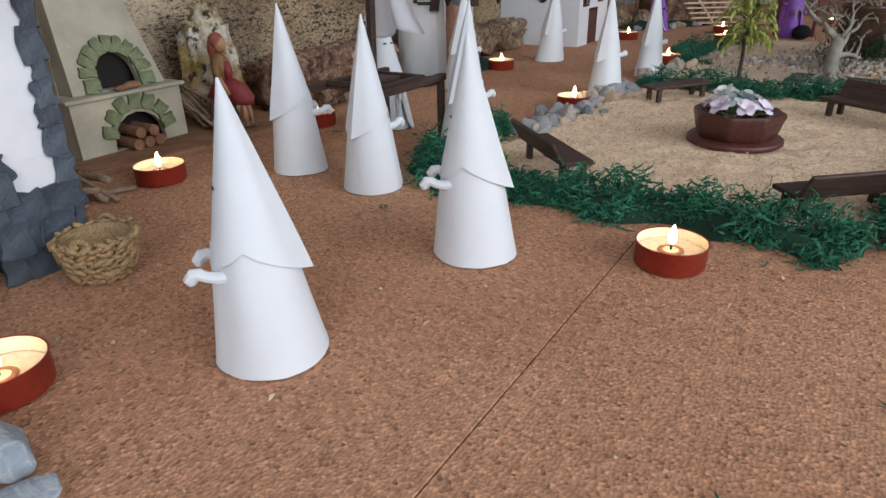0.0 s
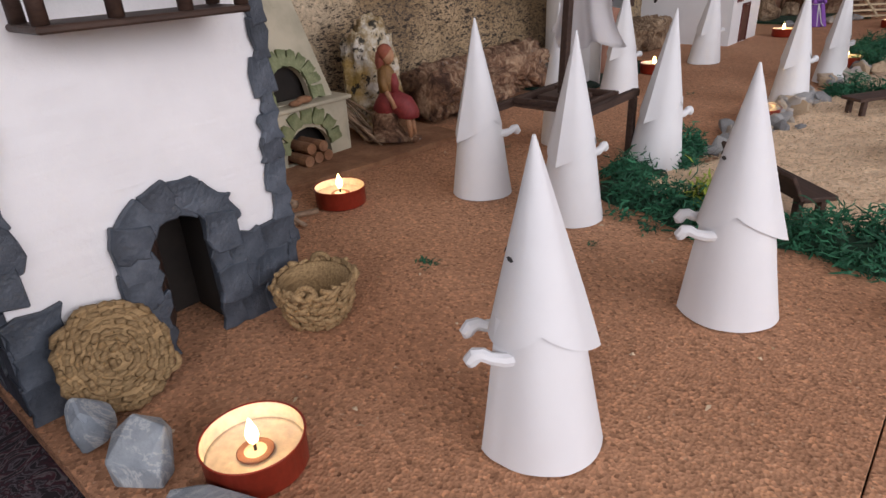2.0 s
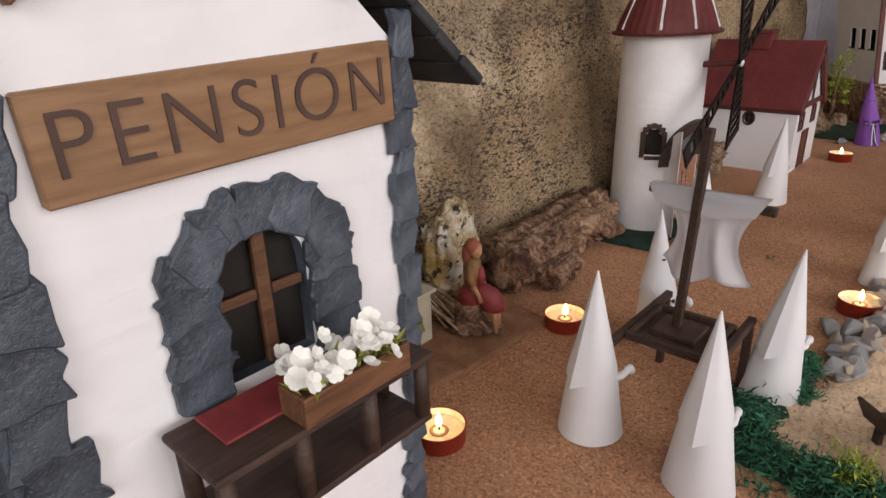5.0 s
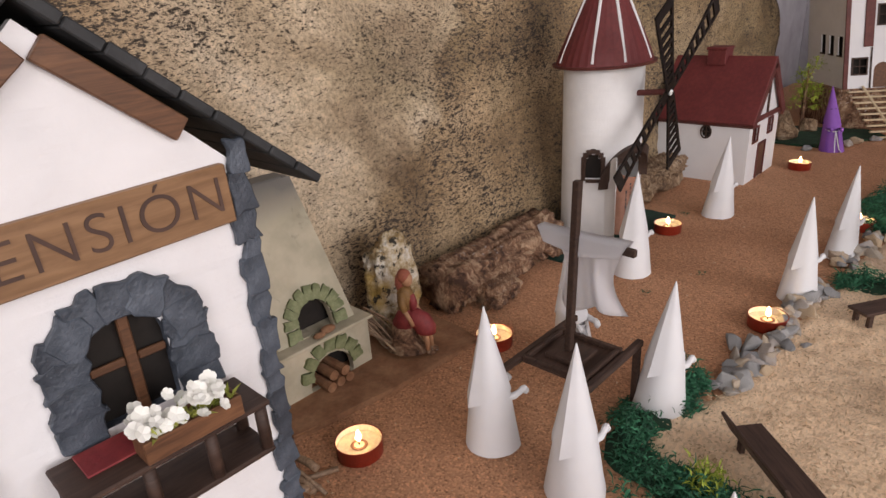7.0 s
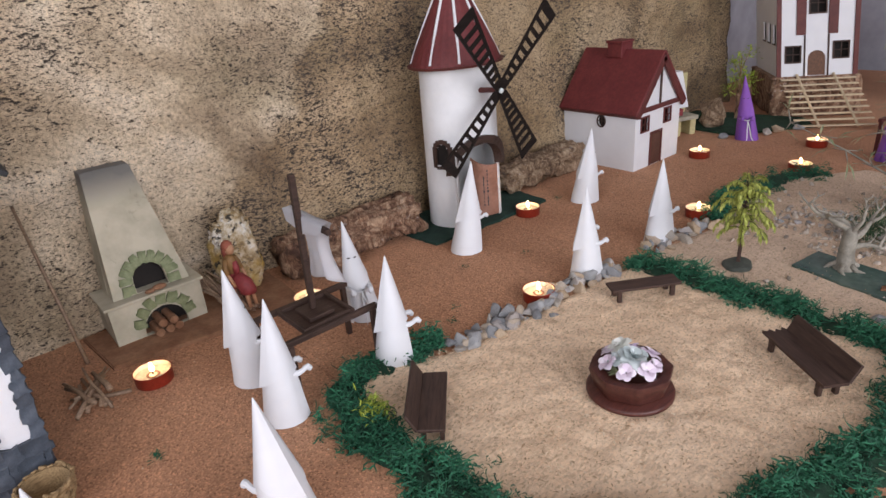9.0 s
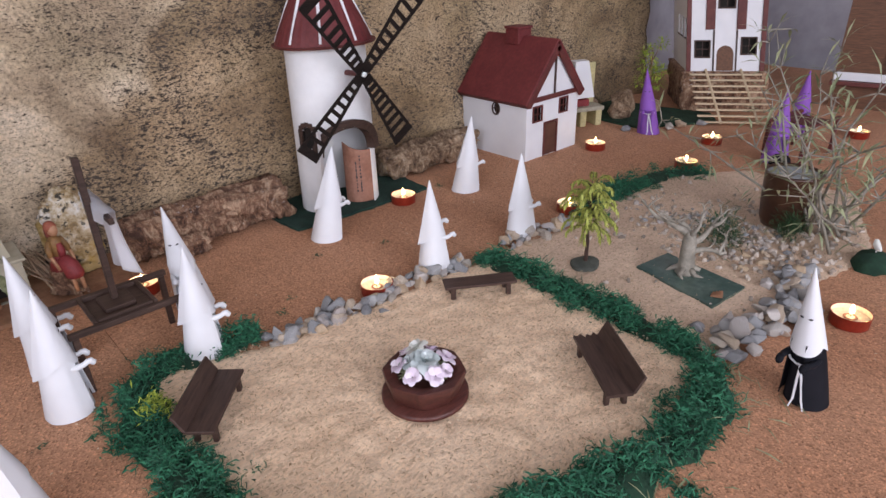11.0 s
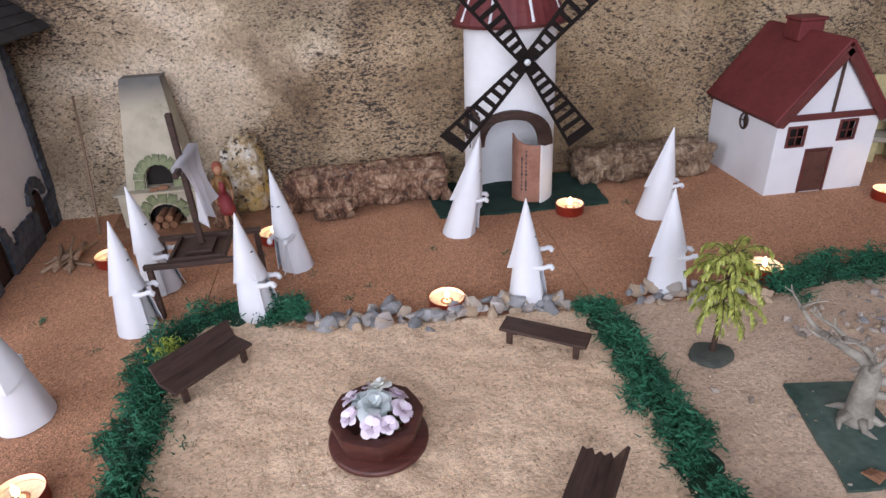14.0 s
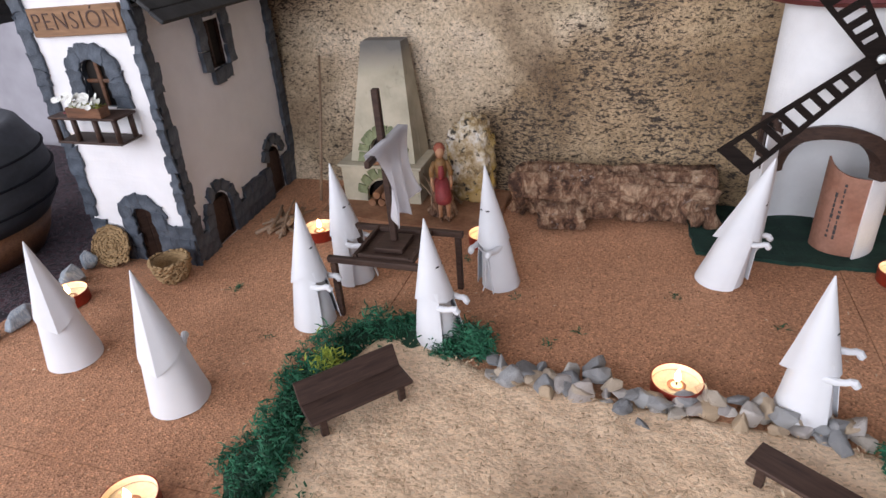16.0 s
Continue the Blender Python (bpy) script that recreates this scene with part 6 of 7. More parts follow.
def twigs(name, at, count, length, spread, lean, seed, label, mat="twig", r=0.0017):
    """A loose bundle of sticks."""
    rng = random.Random(seed)
    ob = thing(name, (*at, 0), label, "sticks")
    for k in range(count):
        a = rng.gauss(lean[0], spread)
        el = max(rng.gauss(lean[1], spread * 0.3), 0.01)
        ln = length * rng.uniform(0.7, 1.2)
        d = Vector((math.cos(a) * math.cos(el), math.sin(a) * math.cos(el), math.sin(el)))
        p = Vector((rng.gauss(0, 0.007), rng.gauss(0, 0.007), 0.0025 + 0.0032 * (k % 4)))
        pts = [p + d * ln * t + Vector((rng.gauss(0, 0.0014), rng.gauss(0, 0.0014), rng.gauss(0, 0.0008))) for t in (-0.5, -0.2, 0.15, 0.5)]
        low = min(q.z for q in pts)
        if low < 0.002:
            pts = [q + Vector((0, 0, 0.002 - low)) for q in pts]
        bm = bmesh.new()
        rr = r * rng.uniform(0.6, 1.4)
        tube(bm, pts, [rr, rr * 1.05, rr * 0.9, rr * 0.65], 7)
        part("stick", bm, M[mat], ob, smooth=True)
    return ob


def tall_stick():
    bm = bmesh.new()
    tube(bm, [(0.282, 0.562, 0.0022), (0.2795, 0.585, 0.055), (0.2765, 0.608, 0.105), (0.273, 0.632, 0.165)], [0.0021, 0.0020, 0.0018, 0.0015], 8)
    tagged(part("leaning_stick", bm, M["twig"], smooth=True), "long thin stick leaning on the backdrop", "stick")


# ---- the litter ----
def litter():
    ob = thing("litter", (0, 0, 0), "dark wooden processional litter with a tall cross", "litter")
    yf, yb, z = 0.343, 0.405, 0.056
    part("beam", boxed(0.408, 0.507, yf - 0.0028, yf + 0.0028, z, z + 0.0055, 0.0007), M["dark_wood"], ob)
    part("beam", boxed(0.404, 0.512, yb - 0.0028, yb + 0.0028, z, z + 0.0055, 0.0007), M["dark_wood"], ob)
    for x, y in ((0.413, yf), (0.502, yf), (0.409, yb), (0.507, yb)):
        part("leg", boxed(x - 0.0027, x + 0.0027, y - 0.0026, y + 0.0026, 0.0004, z - 0.0002, 0.0006), M["dark_wood"], ob)
    tr = part("tray", boxed(0.431, 0.484, yf + 0.0032, yb - 0.0032, z + 0.0004, z + 0.0028, 0.0005), M["dark_wood"], ob)
    for x in (0.432, 0.483):
        part("tray_rim", boxed(x - 0.0018, x + 0.0018, yf + 0.0032, yb - 0.0032, z + 0.003, z + 0.0072, 0.0005), M["dark_wood"], tr)
    for y in (yf + 0.006, yb - 0.006):
        part("tray_rim", boxed(0.4342, 0.4808, y - 0.0018, y + 0.0018, z + 0.003, z + 0.0072, 0.0005), M["dark_wood"], tr)
    part("cross_foot", boxed(0.444, 0.4705, 0.360, 0.390, z + 0.003, z + 0.0075, 0.0006), M["dark_wood"], tr)
    cr = part("cross_post", boxed(0.4545, 0.4602, 0.3745, 0.3800, z + 0.0077, 0.1985, 0.0006, None), M["dark_wood"], ob)
    cr.matrix_basis = Matrix.Translation((0, 0, 0)) @ Matrix.Translation((0.457, 0.377, 0.064)) @ Matrix.Rotation(radians(2.2), 4, "X") @ Matrix.Translation((-0.457, -0.377, -0.064))
    part("cross_arm", boxed(0.4602, 0.4646, 0.333, 0.411, 0.1515, 0.157, 0.0006), M["dark_wood"], cr)
    # cloth hung over the arm: two tails gathered at the post
    bm = bmesh.new()
    rows = []
    nu, nv = 28, 18
    for j in range(nv + 1):
        v = j / nv
        row = []
        for i in range(nu + 1):
            u = 2 * i / nu - 1
            wide = 0.0365 - 0.0175 * math.sin(math.pi * min(1, v * 0.85)) + 0.002 * v
            sag = 0.0006 * (1 - abs(u)) * (1 - v)
            drop = v * (0.066 - 0.006 * abs(u) + 0.004 * math.sin(u * 5))
            fold = 0.006 * math.sin(u * 6.5 + v * 1.5) * (0.05 + v)
            row.append(bm.verts.new((0.4665 + 0.0015 + fold + 0.004 * v, 0.3705 + u * wide, 0.1588 - sag - drop)))
        rows.append(row)
    for a, b in zip(rows, rows[1:]):
        for i in range(nu):
            bm.faces.new((a[i], a[i + 1], b[i + 1], b[i]))
    back = []
    for j in range(5):
        v = j / 4
        row = []
        for i in range(nu + 1):
            u = 2 * i / nu - 1
            row.append(bm.verts.new((0.4590 - 0.001 * v, 0.3705 + u * (0.0365 - 0.006 * v), 0.1588 - 0.0006 * (1 - abs(u)) - 0.016 * v * (1 - 0.3 * abs(u)))))
        back.append(row)
    for a, b in zip([rows[0], *back], back):
        for i in range(nu):
            bm.faces.new((b[i], b[i + 1], a[i + 1], a[i]))
    r = bmesh.ops.solidify(bm, geom=list(bm.faces), thickness=0.0005)
    tagged(part("draped_cloth", bm, M["hanging"], smooth=True), "white cloth draped over the arm of the cross", "cloth")


# ---- plaza furniture ----
def bench(at, face, label, back=True, length=0.078, splinter=False):
    ob = thing("bench", (at[0], at[1], 0.0046), label, "bench", "benches round the plaza", rz=face)
    h = length / 2
    bm = bmesh.new()
    if splinter:
        torn = [(h, -0.011), (h, 0.011), (-h + 0.001, 0.011), (-h - 0.004, 0.0085), (-h + 0.001, 0.005), (-h - 0.002, 0.0015), (-h + 0.003, -0.001), (-h - 0.003, -0.004), (-h, -0.0075), (-h - 0.002, -0.011)]
        plate(torn, [], 0.003, Matrix.Translation((0, 0, 0.0165)) @ Matrix(((1, 0, 0, 0), (0, 0, 1, 0), (0, -1, 0, 0), (0, 0, 0, 1))), bm=bm)
    else:
        box(bm, -h, h, -0.011, 0.011, 0.0135, 0.0165, None, 0.0006)
    part("seat", bm, M["dark_wood"], ob)
    for x in (-h + 0.009, h - 0.009):
        for y in (-0.0075, 0.0075):
            part("leg", boxed(x - 0.0026, x + 0.0026, y - 0.002, y + 0.002, 0.0, 0.0133, 0.0005), M["dark_wood"], ob)
    if back:
        part("backrest", boxed(-h, h, 0.0, 0.0026, 0.0, 0.018, 0.0006, Matrix.Translation((0, 0.0104, 0.0152)) @ Matrix.Rotation(radians(-28), 4, "X")), M["dark_wood"], ob)
    return ob


def planter():
    rng = random.Random(9)
    ob = thing("planter", (0.618, 0.131, 0.0046), "octagonal mahogany planter with silver and pink flowers", "planter")
    bm = bmesh.new()
    lathe(bm, [(0.0005, 0.0), (0.0352, 0.0), (0.0370, 0.0016), (0.0370, 0.0042), (0.0352, 0.0056), (0.0005, 0.006)], 56)
    part("foot", bm, M["planter"], ob, "round reddish wooden foot", smooth=True)
    # bowl: eight blunt facets with a wavy hollow rim
    bm = bmesh.new()
    n = 64
    rings = []
    for j, (r, z) in enumerate(((0.0290, 0.0062), (0.0315, 0.010), (0.0335, 0.018), (0.0352, 0.0235), (0.0345, 0.0262), (0.0318, 0.0266), (0.0245, 0.0248), (0.0225, 0.0195), (0.0006, 0.0185))):
        ring = []
        for i in range(n):
            a = 2 * math.pi * i / n
            facet = math.cos(math.pi / 8) / math.cos((a % (math.pi / 4)) - math.pi / 8)
            q = r * (0.25 + 0.75 * facet) * (1 + 0.02 * noise.noise(Vector((math.cos(a) * 2, math.sin(a) * 2, z * 60))))
            dz = 0.0014 * noise.noise(Vector((math.cos(a) * 2.4, math.sin(a) * 2.4, 3.0))) if 2 < j < 7 else 0
            ring.append(bm.verts.new((q * math.cos(a), q * math.sin(a), z + dz)))
        rings.append(ring)
    for r0, r1 in zip(rings, rings[1:]):
        for i in range(n):
            bm.faces.new((r0[i], r0[(i + 1) % n], r1[(i + 1) % n], r1[i]))
    bm.faces.new(rings[0][::-1])
    bm.faces.new(rings[-1])
    bowl = part("bowl", bm, M["planter"], ob, smooth=True)
    bowl.data.set_sharp_from_angle(angle=radians(50))

    def rose(name, c, r, mat, tilt, petals=5, layers=3):
        """Round cupped petals in closing whorls."""
        bm = bmesh.new()
        for l in range(layers):
            for k in range(petals):
                a = 2 * math.pi * (k + 0.5 * (l % 2)) / petals + rng.uniform(-0.2, 0.2)
                el = 0.12 + 0.48 * l + rng.uniform(-0.12, 0.12)
                d = Vector((math.cos(a) * math.cos(el), math.sin(a) * math.cos(el), math.sin(el)))
                q = Vector((-math.sin(a), math.cos(a), 0))
                up = d.cross(q) * -1
                ln = r * (1 - 0.2 * l) * rng.uniform(0.85, 1.1)
                hub = bm.verts.new(d * 0.0006)
                mid = bm.verts.new(d * ln * 0.55 - up * ln * 0.10)
                rim = [bm.verts.new(d * ln * (0.58 + 0.42 * math.cos(f)) + q * ln * 0.46 * math.sin(f) + up * ln * (0.10 * math.cos(2 * f) + rng.uniform(-0.04, 0.08))) for f in (-2.2, -1.4, -0.7, 0.0, 0.7, 1.4, 2.2)]
                bm.faces.new((hub, rim[0], mid))
                bm.faces.new((hub, mid, rim[-1]))
                for r0, r1 in zip(rim, rim[1:]):
                    bm.faces.new((mid, r0, r1))
        part(name, bm, M[mat], ob, m=Matrix.Translation(c) @ tilt, smooth=True)

    rose("silver_flower", (0.000, -0.002, 0.034), 0.0150, "petal_grey", pose(0, 0, 0, 16, 6, 0), 6, 4)
    rose("silver_flower", (0.004, 0.014, 0.037), 0.0120, "petal_white", pose(0, 0, 0, -28, 0, 40), 5, 3)
    rose("silver_flower", (-0.010, 0.008, 0.033), 0.0105, "petal_grey", pose(0, 0, 0, -20, -24, 0), 5, 3)
    for a, rr, z, sz in ((-2.75, 0.0200, 0.0315, 0.0092), (-1.75, 0.0180, 0.0300, 0.0098), (-1.15, 0.0195, 0.0300, 0.0080), (-0.35, 0.0205, 0.0310, 0.0098), (0.55, 0.0195, 0.0315, 0.0088), (2.5, 0.0200, 0.0315, 0.0095), (1.6, 0.0215, 0.0315, 0.0090)):
        rose("pink_flower", (rr * math.cos(a), rr * math.sin(a), z), sz, "petal_pink", pose(0, 0, 0, -34 * math.sin(a), 34 * math.cos(a), 0), 5, 2)
    bm = bmesh.new()
    for _ in range(22):
        a = rng.uniform(0, 6.28)
        leaf_blades(bm, Vector((0.010 * math.cos(a), 0.010 * math.sin(a), 0.0205)), Vector((math.cos(a), math.sin(a), rng.uniform(0.3, 0.9))), 0.014, 0.006, 0)
    part("leaves", bm, M["long_leaf"], ob, "grey-green leaves")


# ---- plants ----
def frond_tree():
    rng = random.Random(15)
    ob = thing("model_tree", (0.906, 0.176, 0.003), "small model tree with yellow-green drooping fronds on a dark foot", "tree")
    bm = bmesh.new()
    out = [((0.0185 + 0.0018 * math.sin(2 * a + 1)) * math.cos(a), (0.0165 + 0.0015 * math.cos(3 * a)) * math.sin(a)) for a in (2 * math.pi * i / 22 for i in range(22))]
    rings = [[bm.verts.new((x * q, y * q, z)) for x, y in out] for q, z in ((1, 0.0), (0.97, 0.003), (0.86, 0.0042), (0.25, 0.0056))]
    for r0, r1 in zip(rings, rings[1:]):
        for i in range(22):
            bm.faces.new((r0[i], r0[(i + 1) % 22], r1[(i + 1) % 22], r1[i]))
    bm.faces.new(rings[-1])
    part("foot", bm, M["foot_grey"], ob, "grey-green round foot")
    bm, lv = bmesh.new(), bmesh.new()
    tube(bm, [(0, 0, 0.004), (0.001, 0, 0.03), (-0.001, 0.001, 0.055), (0.0015, 0, 0.080), (0.001, 0, 0.100)], [0.0025, 0.0021, 0.0018, 0.0014, 0.0008], 8)
    for k in range(38):
        t = k / 37
        z = 0.046 + 0.054 * t
        a = 2.4 * k + rng.uniform(-0.3, 0.3)
        ln = 0.035 * rng.uniform(0.6, 1.15) * (1 - 0.25 * t)
        d = Vector((math.cos(a), math.sin(a), 0.35 + 0.9 * t)).normalized()
        p = Vector((0.001, 0, z))
        pts = [p]
        # a rib that rises, arches over and hangs
        for j in range(7):
            d = (d + Vector((0, 0, -0.06 - 0.075 * j))).normalized()
            p = p + d * ln / 6
            pts.append(p)
        tube(bm, pts, [0.0007, 0.0006, 0.0005, 0.0004, 0.0003, 0.0003, 0.0002, 0.0002], 5)
        for j in range(2, 8):
            v = (pts[j] - pts[j - 1]).normalized()
            sd = v.cross(Vector((0, 0, 1))).normalized()
            for q in range(10):
                c = pts[j - 1].lerp(pts[j], rng.random())
                w = v * 0.7 + sd * rng.choice((-1, 1)) * rng.uniform(0.3, 1.0) + Vector((0, 0, rng.gauss(-0.35, 0.25)))
                leaf_blades(lv, c, w, rng.uniform(0.004, 0.0095), rng.uniform(0.0016, 0.0028), 0, 0.35)
    part("trunk", bm, M["dark_wood"], ob)
    part("crown", lv, M["leaf"], ob)


def puff_tree(at, h, seed, label):
    rng = random.Random(seed)
    ob = thing("model_tree", (*at, 0.0004), label, "tree")
    bm = bmesh.new()
    tube(bm, [(0, 0, 0), (0.002, 0, h * 0.5), (0, 0.001, h * 0.9)], [0.004, 0.003, 0.001], 7)
    cl = []
    for k in range(11):
        a = 2.4 * k
        c = Vector((0.022 * math.cos(a) * rng.uniform(0.4, 1.1), 0.022 * math.sin(a) * rng.uniform(0.4, 1.1), h * rng.uniform(0.4, 1.0)))
        tube(bm, [(0.001, 0, c.z * 0.75), c], [0.0012, 0.0006], 5)
        cl.append(c)
    part("trunk", bm, M["bark"], ob)
    bm = bmesh.new()
    for c in cl:
        for _ in range(70):
            v = Vector((rng.gauss(0, 1), rng.gauss(0, 1), rng.gauss(0, 0.8)))
            leaf_blades(bm, c + v * 0.0065, v + Vector((0, 0, 0.3)), 0.0065, 0.0035)
    part("crown", bm, M["leaf2"], ob)


def bonsai():
    rng = random.Random(44)
    ob = thing("grey_tree", (0.968, 0.084, 0.003), "leafless grey model tree with curling forked branches", "tree")
    bm = bmesh.new()

    def grow(p, d, r, ln, lev):
        pts, rad = [p], [r]
        v = d.normalized()
        curl = Vector((rng.gauss(0, 0.16), rng.gauss(0, 0.16), rng.uniform(0.02, 0.16)))
        for k in range(6):
            v = (v + curl + Vector((rng.gauss(0, 0.16), rng.gauss(0, 0.16), rng.gauss(0.0, 0.16)))).normalized()
            p = p + v * ln / 6
            p.z = max(p.z, 0.006)
            pts.append(p)
            rad.append(r * (1 - 0.09 * (k + 1)))
        tube(bm, pts, rad, 8 if lev < 2 else 5)
        if lev < 3:
            for s in (-1, 1):
                q = v.cross(Vector((0, 0, 1)))
                nd = v * 0.75 + q * s * rng.uniform(0.5, 0.95) + Vector((0, 0, rng.uniform(-0.25, 0.55)))
                grow(pts[-1] - v * ln * 0.03, nd, r * 0.56, ln * rng.uniform(0.46, 0.62), lev + 1)
            if rng.random() < 0.6:
                grow(pts[3], v * 0.4 + Vector((rng.gauss(0, 0.6), rng.gauss(0, 0.6), 0.7)), r * 0.42, ln * 0.38, lev + 2)

    tube(bm, [(0, 0, 0), (0.001, 0, 0.006), (0, 0.001, 0.022), (-0.001, 0, 0.040), (-0.002, 0.001, 0.052)], [0.0130, 0.0098, 0.0083, 0.0078, 0.0054], 12)
    for a in (0.4, 1.9, 3.2, 4.4, 5.6):
        tube(bm, [(0.006 * math.cos(a), 0.006 * math.sin(a), 0.008), (0.015 * math.cos(a), 0.015 * math.sin(a), 0.0035), (0.021 * math.cos(a + 0.3), 0.021 * math.sin(a + 0.3), 0.0015)], [0.0042, 0.0026, 0.001], 6)
    for a, z, ln, up, r in ((2.3, 0.046, 0.042, 0.75, 0.0046), (-0.25, 0.038, 0.036, 0.22, 0.0044), (-0.95, 0.028, 0.036, 0.12, 0.0040), (0.7, 0.046, 0.034, 0.5, 0.0038), (3.6, 0.044, 0.028, 0.5, 0.0030)):
        grow(Vector((0, 0, z)), Vector((math.cos(a), math.sin(a), up)), r, ln, 0)
    part("bough", bm, M["grey_tree"], ob, smooth=True)


def long_leaf_bush():
    rng = random.Random(77)
    ob = thing("twig_bush", (1.185, 0.012, 0.003), "thin grey twigs with pale narrow leaves", "bush")
    bm, lv = bmesh.new(), bmesh.new()
    for k in range(16):
        a = rng.uniform(0, 6.28)
        p = Vector((rng.gauss(0, 0.025), rng.gauss(0, 0.025), 0))
        d = Vector((math.cos(a) * 0.55, math.sin(a) * 0.55, 1))
        if k < 4:
            d = Vector((-0.75 - 0.2 * k, 0.25 * (k - 1.5), 0.9))
        ln = rng.uniform(0.16, 0.30)
        pts = [p]
        v = d.normalized()
        for j in range(6):
            v = (v + Vector((rng.gauss(0, 0.16), rng.gauss(0, 0.16), rng.gauss(-0.05, 0.08)))).normalized()
            pts.append(pts[-1] + v * ln / 6)
        tube(bm, pts, [0.0022 * (1 - 0.13 * j) for j in range(7)], 6)
        for j in range(2, 7):
            for _ in range(3):
                w = Vector((rng.gauss(0, 1), rng.gauss(0, 1), rng.gauss(0.3, 0.6))).normalized()
                q = pts[j] + w * rng.uniform(0.01, 0.03)
                if j > 2:
                    tube(bm, [pts[j], (pts[j] + q) / 2, q], [0.0009, 0.0008, 0.0005], 5)
                for _ in range(2):
                    leaf_blades(lv, q, w + Vector((rng.gauss(0, 0.6), rng.gauss(0, 0.6), rng.gauss(0, 0.5))), rng.uniform(0.018, 0.036), rng.uniform(0.0025, 0.0045), 0, 0.15)
    part("stem", bm, M["grey_tree"], ob, smooth=True)
    part("leaves", lv, M["long_leaf"], ob)


def pine_tuft(at, r, seed, label, mat="needle"):
    rng = random.Random(seed)
    bm = bmesh.new()
    for _ in range(420):
        v = Vector((rng.gauss(0, 1), rng.gauss(0, 1), abs(rng.gauss(0, 0.9))))
        c = Vector((rng.gauss(0, r * 0.35), rng.gauss(0, r * 0.35), abs(rng.gauss(r * 0.5, r * 0.4))))
        leaf_blades(bm, c, v, rng.uniform(0.3, 0.55) * r, 0.0014, 0, 0.1)
    low = min(v.co.z for v in bm.verts)
    ob = part("green_tuft", bm, M[mat])
    ob.matrix_world = Matrix.Translation((at[0], at[1], 0.003 - min(low, 0)))
    return tagged(ob, label, "plant")


# ---- stones ----
def worn_stone(rng, sx, sy, sz):
    """A blocky stone with blunted corners, resting on z = 0."""
    bm = hull_stone(rng, sx, sy, sz, 13)
    bmesh.ops.triangulate(bm, faces=bm.faces)
    bmesh.ops.smooth_vert(bm, verts=bm.verts, factor=0.22, use_axis_x=True, use_axis_y=True, use_axis_z=True)
    bmesh.ops.subdivide_edges(bm, edges=[e for e in bm.edges if e.calc_length() > 0.45 * sx], cuts=1)
    ph = rng.uniform(0, 50)
    for v in bm.verts:
        v.co *= 1.02 + 0.16 * noise.noise(v.co * 2.3 + Vector((ph, 0, 0)))
    low = min(v.co.z for v in bm.verts)
    bmesh.ops.translate(bm, vec=(0, 0, -low), verts=bm.verts)
    return bm


def pebble_row(line, count, size, seed, label, spread, rows=2):
    """Separate stones heaped along a line."""
    rng = random.Random(seed)
    pts = [Vector((*p, 0)) for p in line]
    lens = [(b - a).length for a, b in zip(pts, pts[1:])]
    total = sum(lens)
    kinds = [mesh_of(worn_stone(rng, 1.0, rng.uniform(0.6, 0.9), rng.uniform(0.5, 0.85)), "pebble", M["pebble"], True) for _ in range(14)]
    for me in kinds:
        me.set_sharp_from_angle(angle=radians(27))
    for i in range(count):
        s = total * (i + rng.random()) / count
        for a, b, ln in zip(pts, pts[1:], lens):
            if s <= ln:
                break
            s -= ln
        p = a + (b - a) * min(s / ln, 1)
        d = (b - a).normalized()
        side = Vector((-d.y, d.x, 0))
        o = rng.gauss(0, spread)
        k = size * rng.uniform(0.6, 1.25)
        z = 0.0005 if i % 3 else 0.0005 + size * 0.55 * max(0, 1 - abs(o) / (spread * 1.6))
        ob = new("pebble", rng.choice(kinds))
        q = p + side * o
        ob.matrix_world = pose(q.x, q.y, z, rng.gauss(0, 14), rng.gauss(0, 14), rng.uniform(0, 360)) @ Matrix.Diagonal((k, k, k, 1))
        tagged(ob, label, "stone", "pebbles edging the plaza")


def boulder(at, sx, sy, sz, rz, seed, label):
    ob = part("stone", hull_stone(random.Random(seed), sx, sy, sz, 22), M["blue_stone"])
    ob.matrix_world = pose(at[0], at[1], at[2] if len(at) > 2 else 0.0004, 0, 0, rz)
    return tagged(ob, label, "stone", "blue-grey stones on the board's edge")


# ---- basketry ----
def braid_ring(bm, r, z, t, n, phase=0.0, flat=1.0):
    """One coil of plaited straw: short overlapping strands round a circle."""
    rng = random.Random(int(r * 1e6) + n)
    t0, r0, z0 = t, r, z
    for k in range(n):
        for s in (-1, 1):
            t, r, z = t0 * rng.uniform(0.72, 1.3), r0 + rng.gauss(0, 0.0005), z0 + rng.gauss(0, 0.0006)
            a = 2 * math.pi * (k + 0.5 * (s > 0) + rng.gauss(0, 0.12)) / n + phase
            a1 = a + 2 * math.pi / n * 1.25
            p = [Vector(((r + o) * math.cos(b), (r + o) * math.sin(b), z + w)) for b, o, w in ((a, t * 0.5, -s * t * 0.75 * flat), ((a + a1) / 2, t * 0.85, 0), (a1, t * 0.5, s * t * 0.75 * flat))]
            tube(bm, p, [t * 0.45, t * 0.62, t * 0.45], 5)


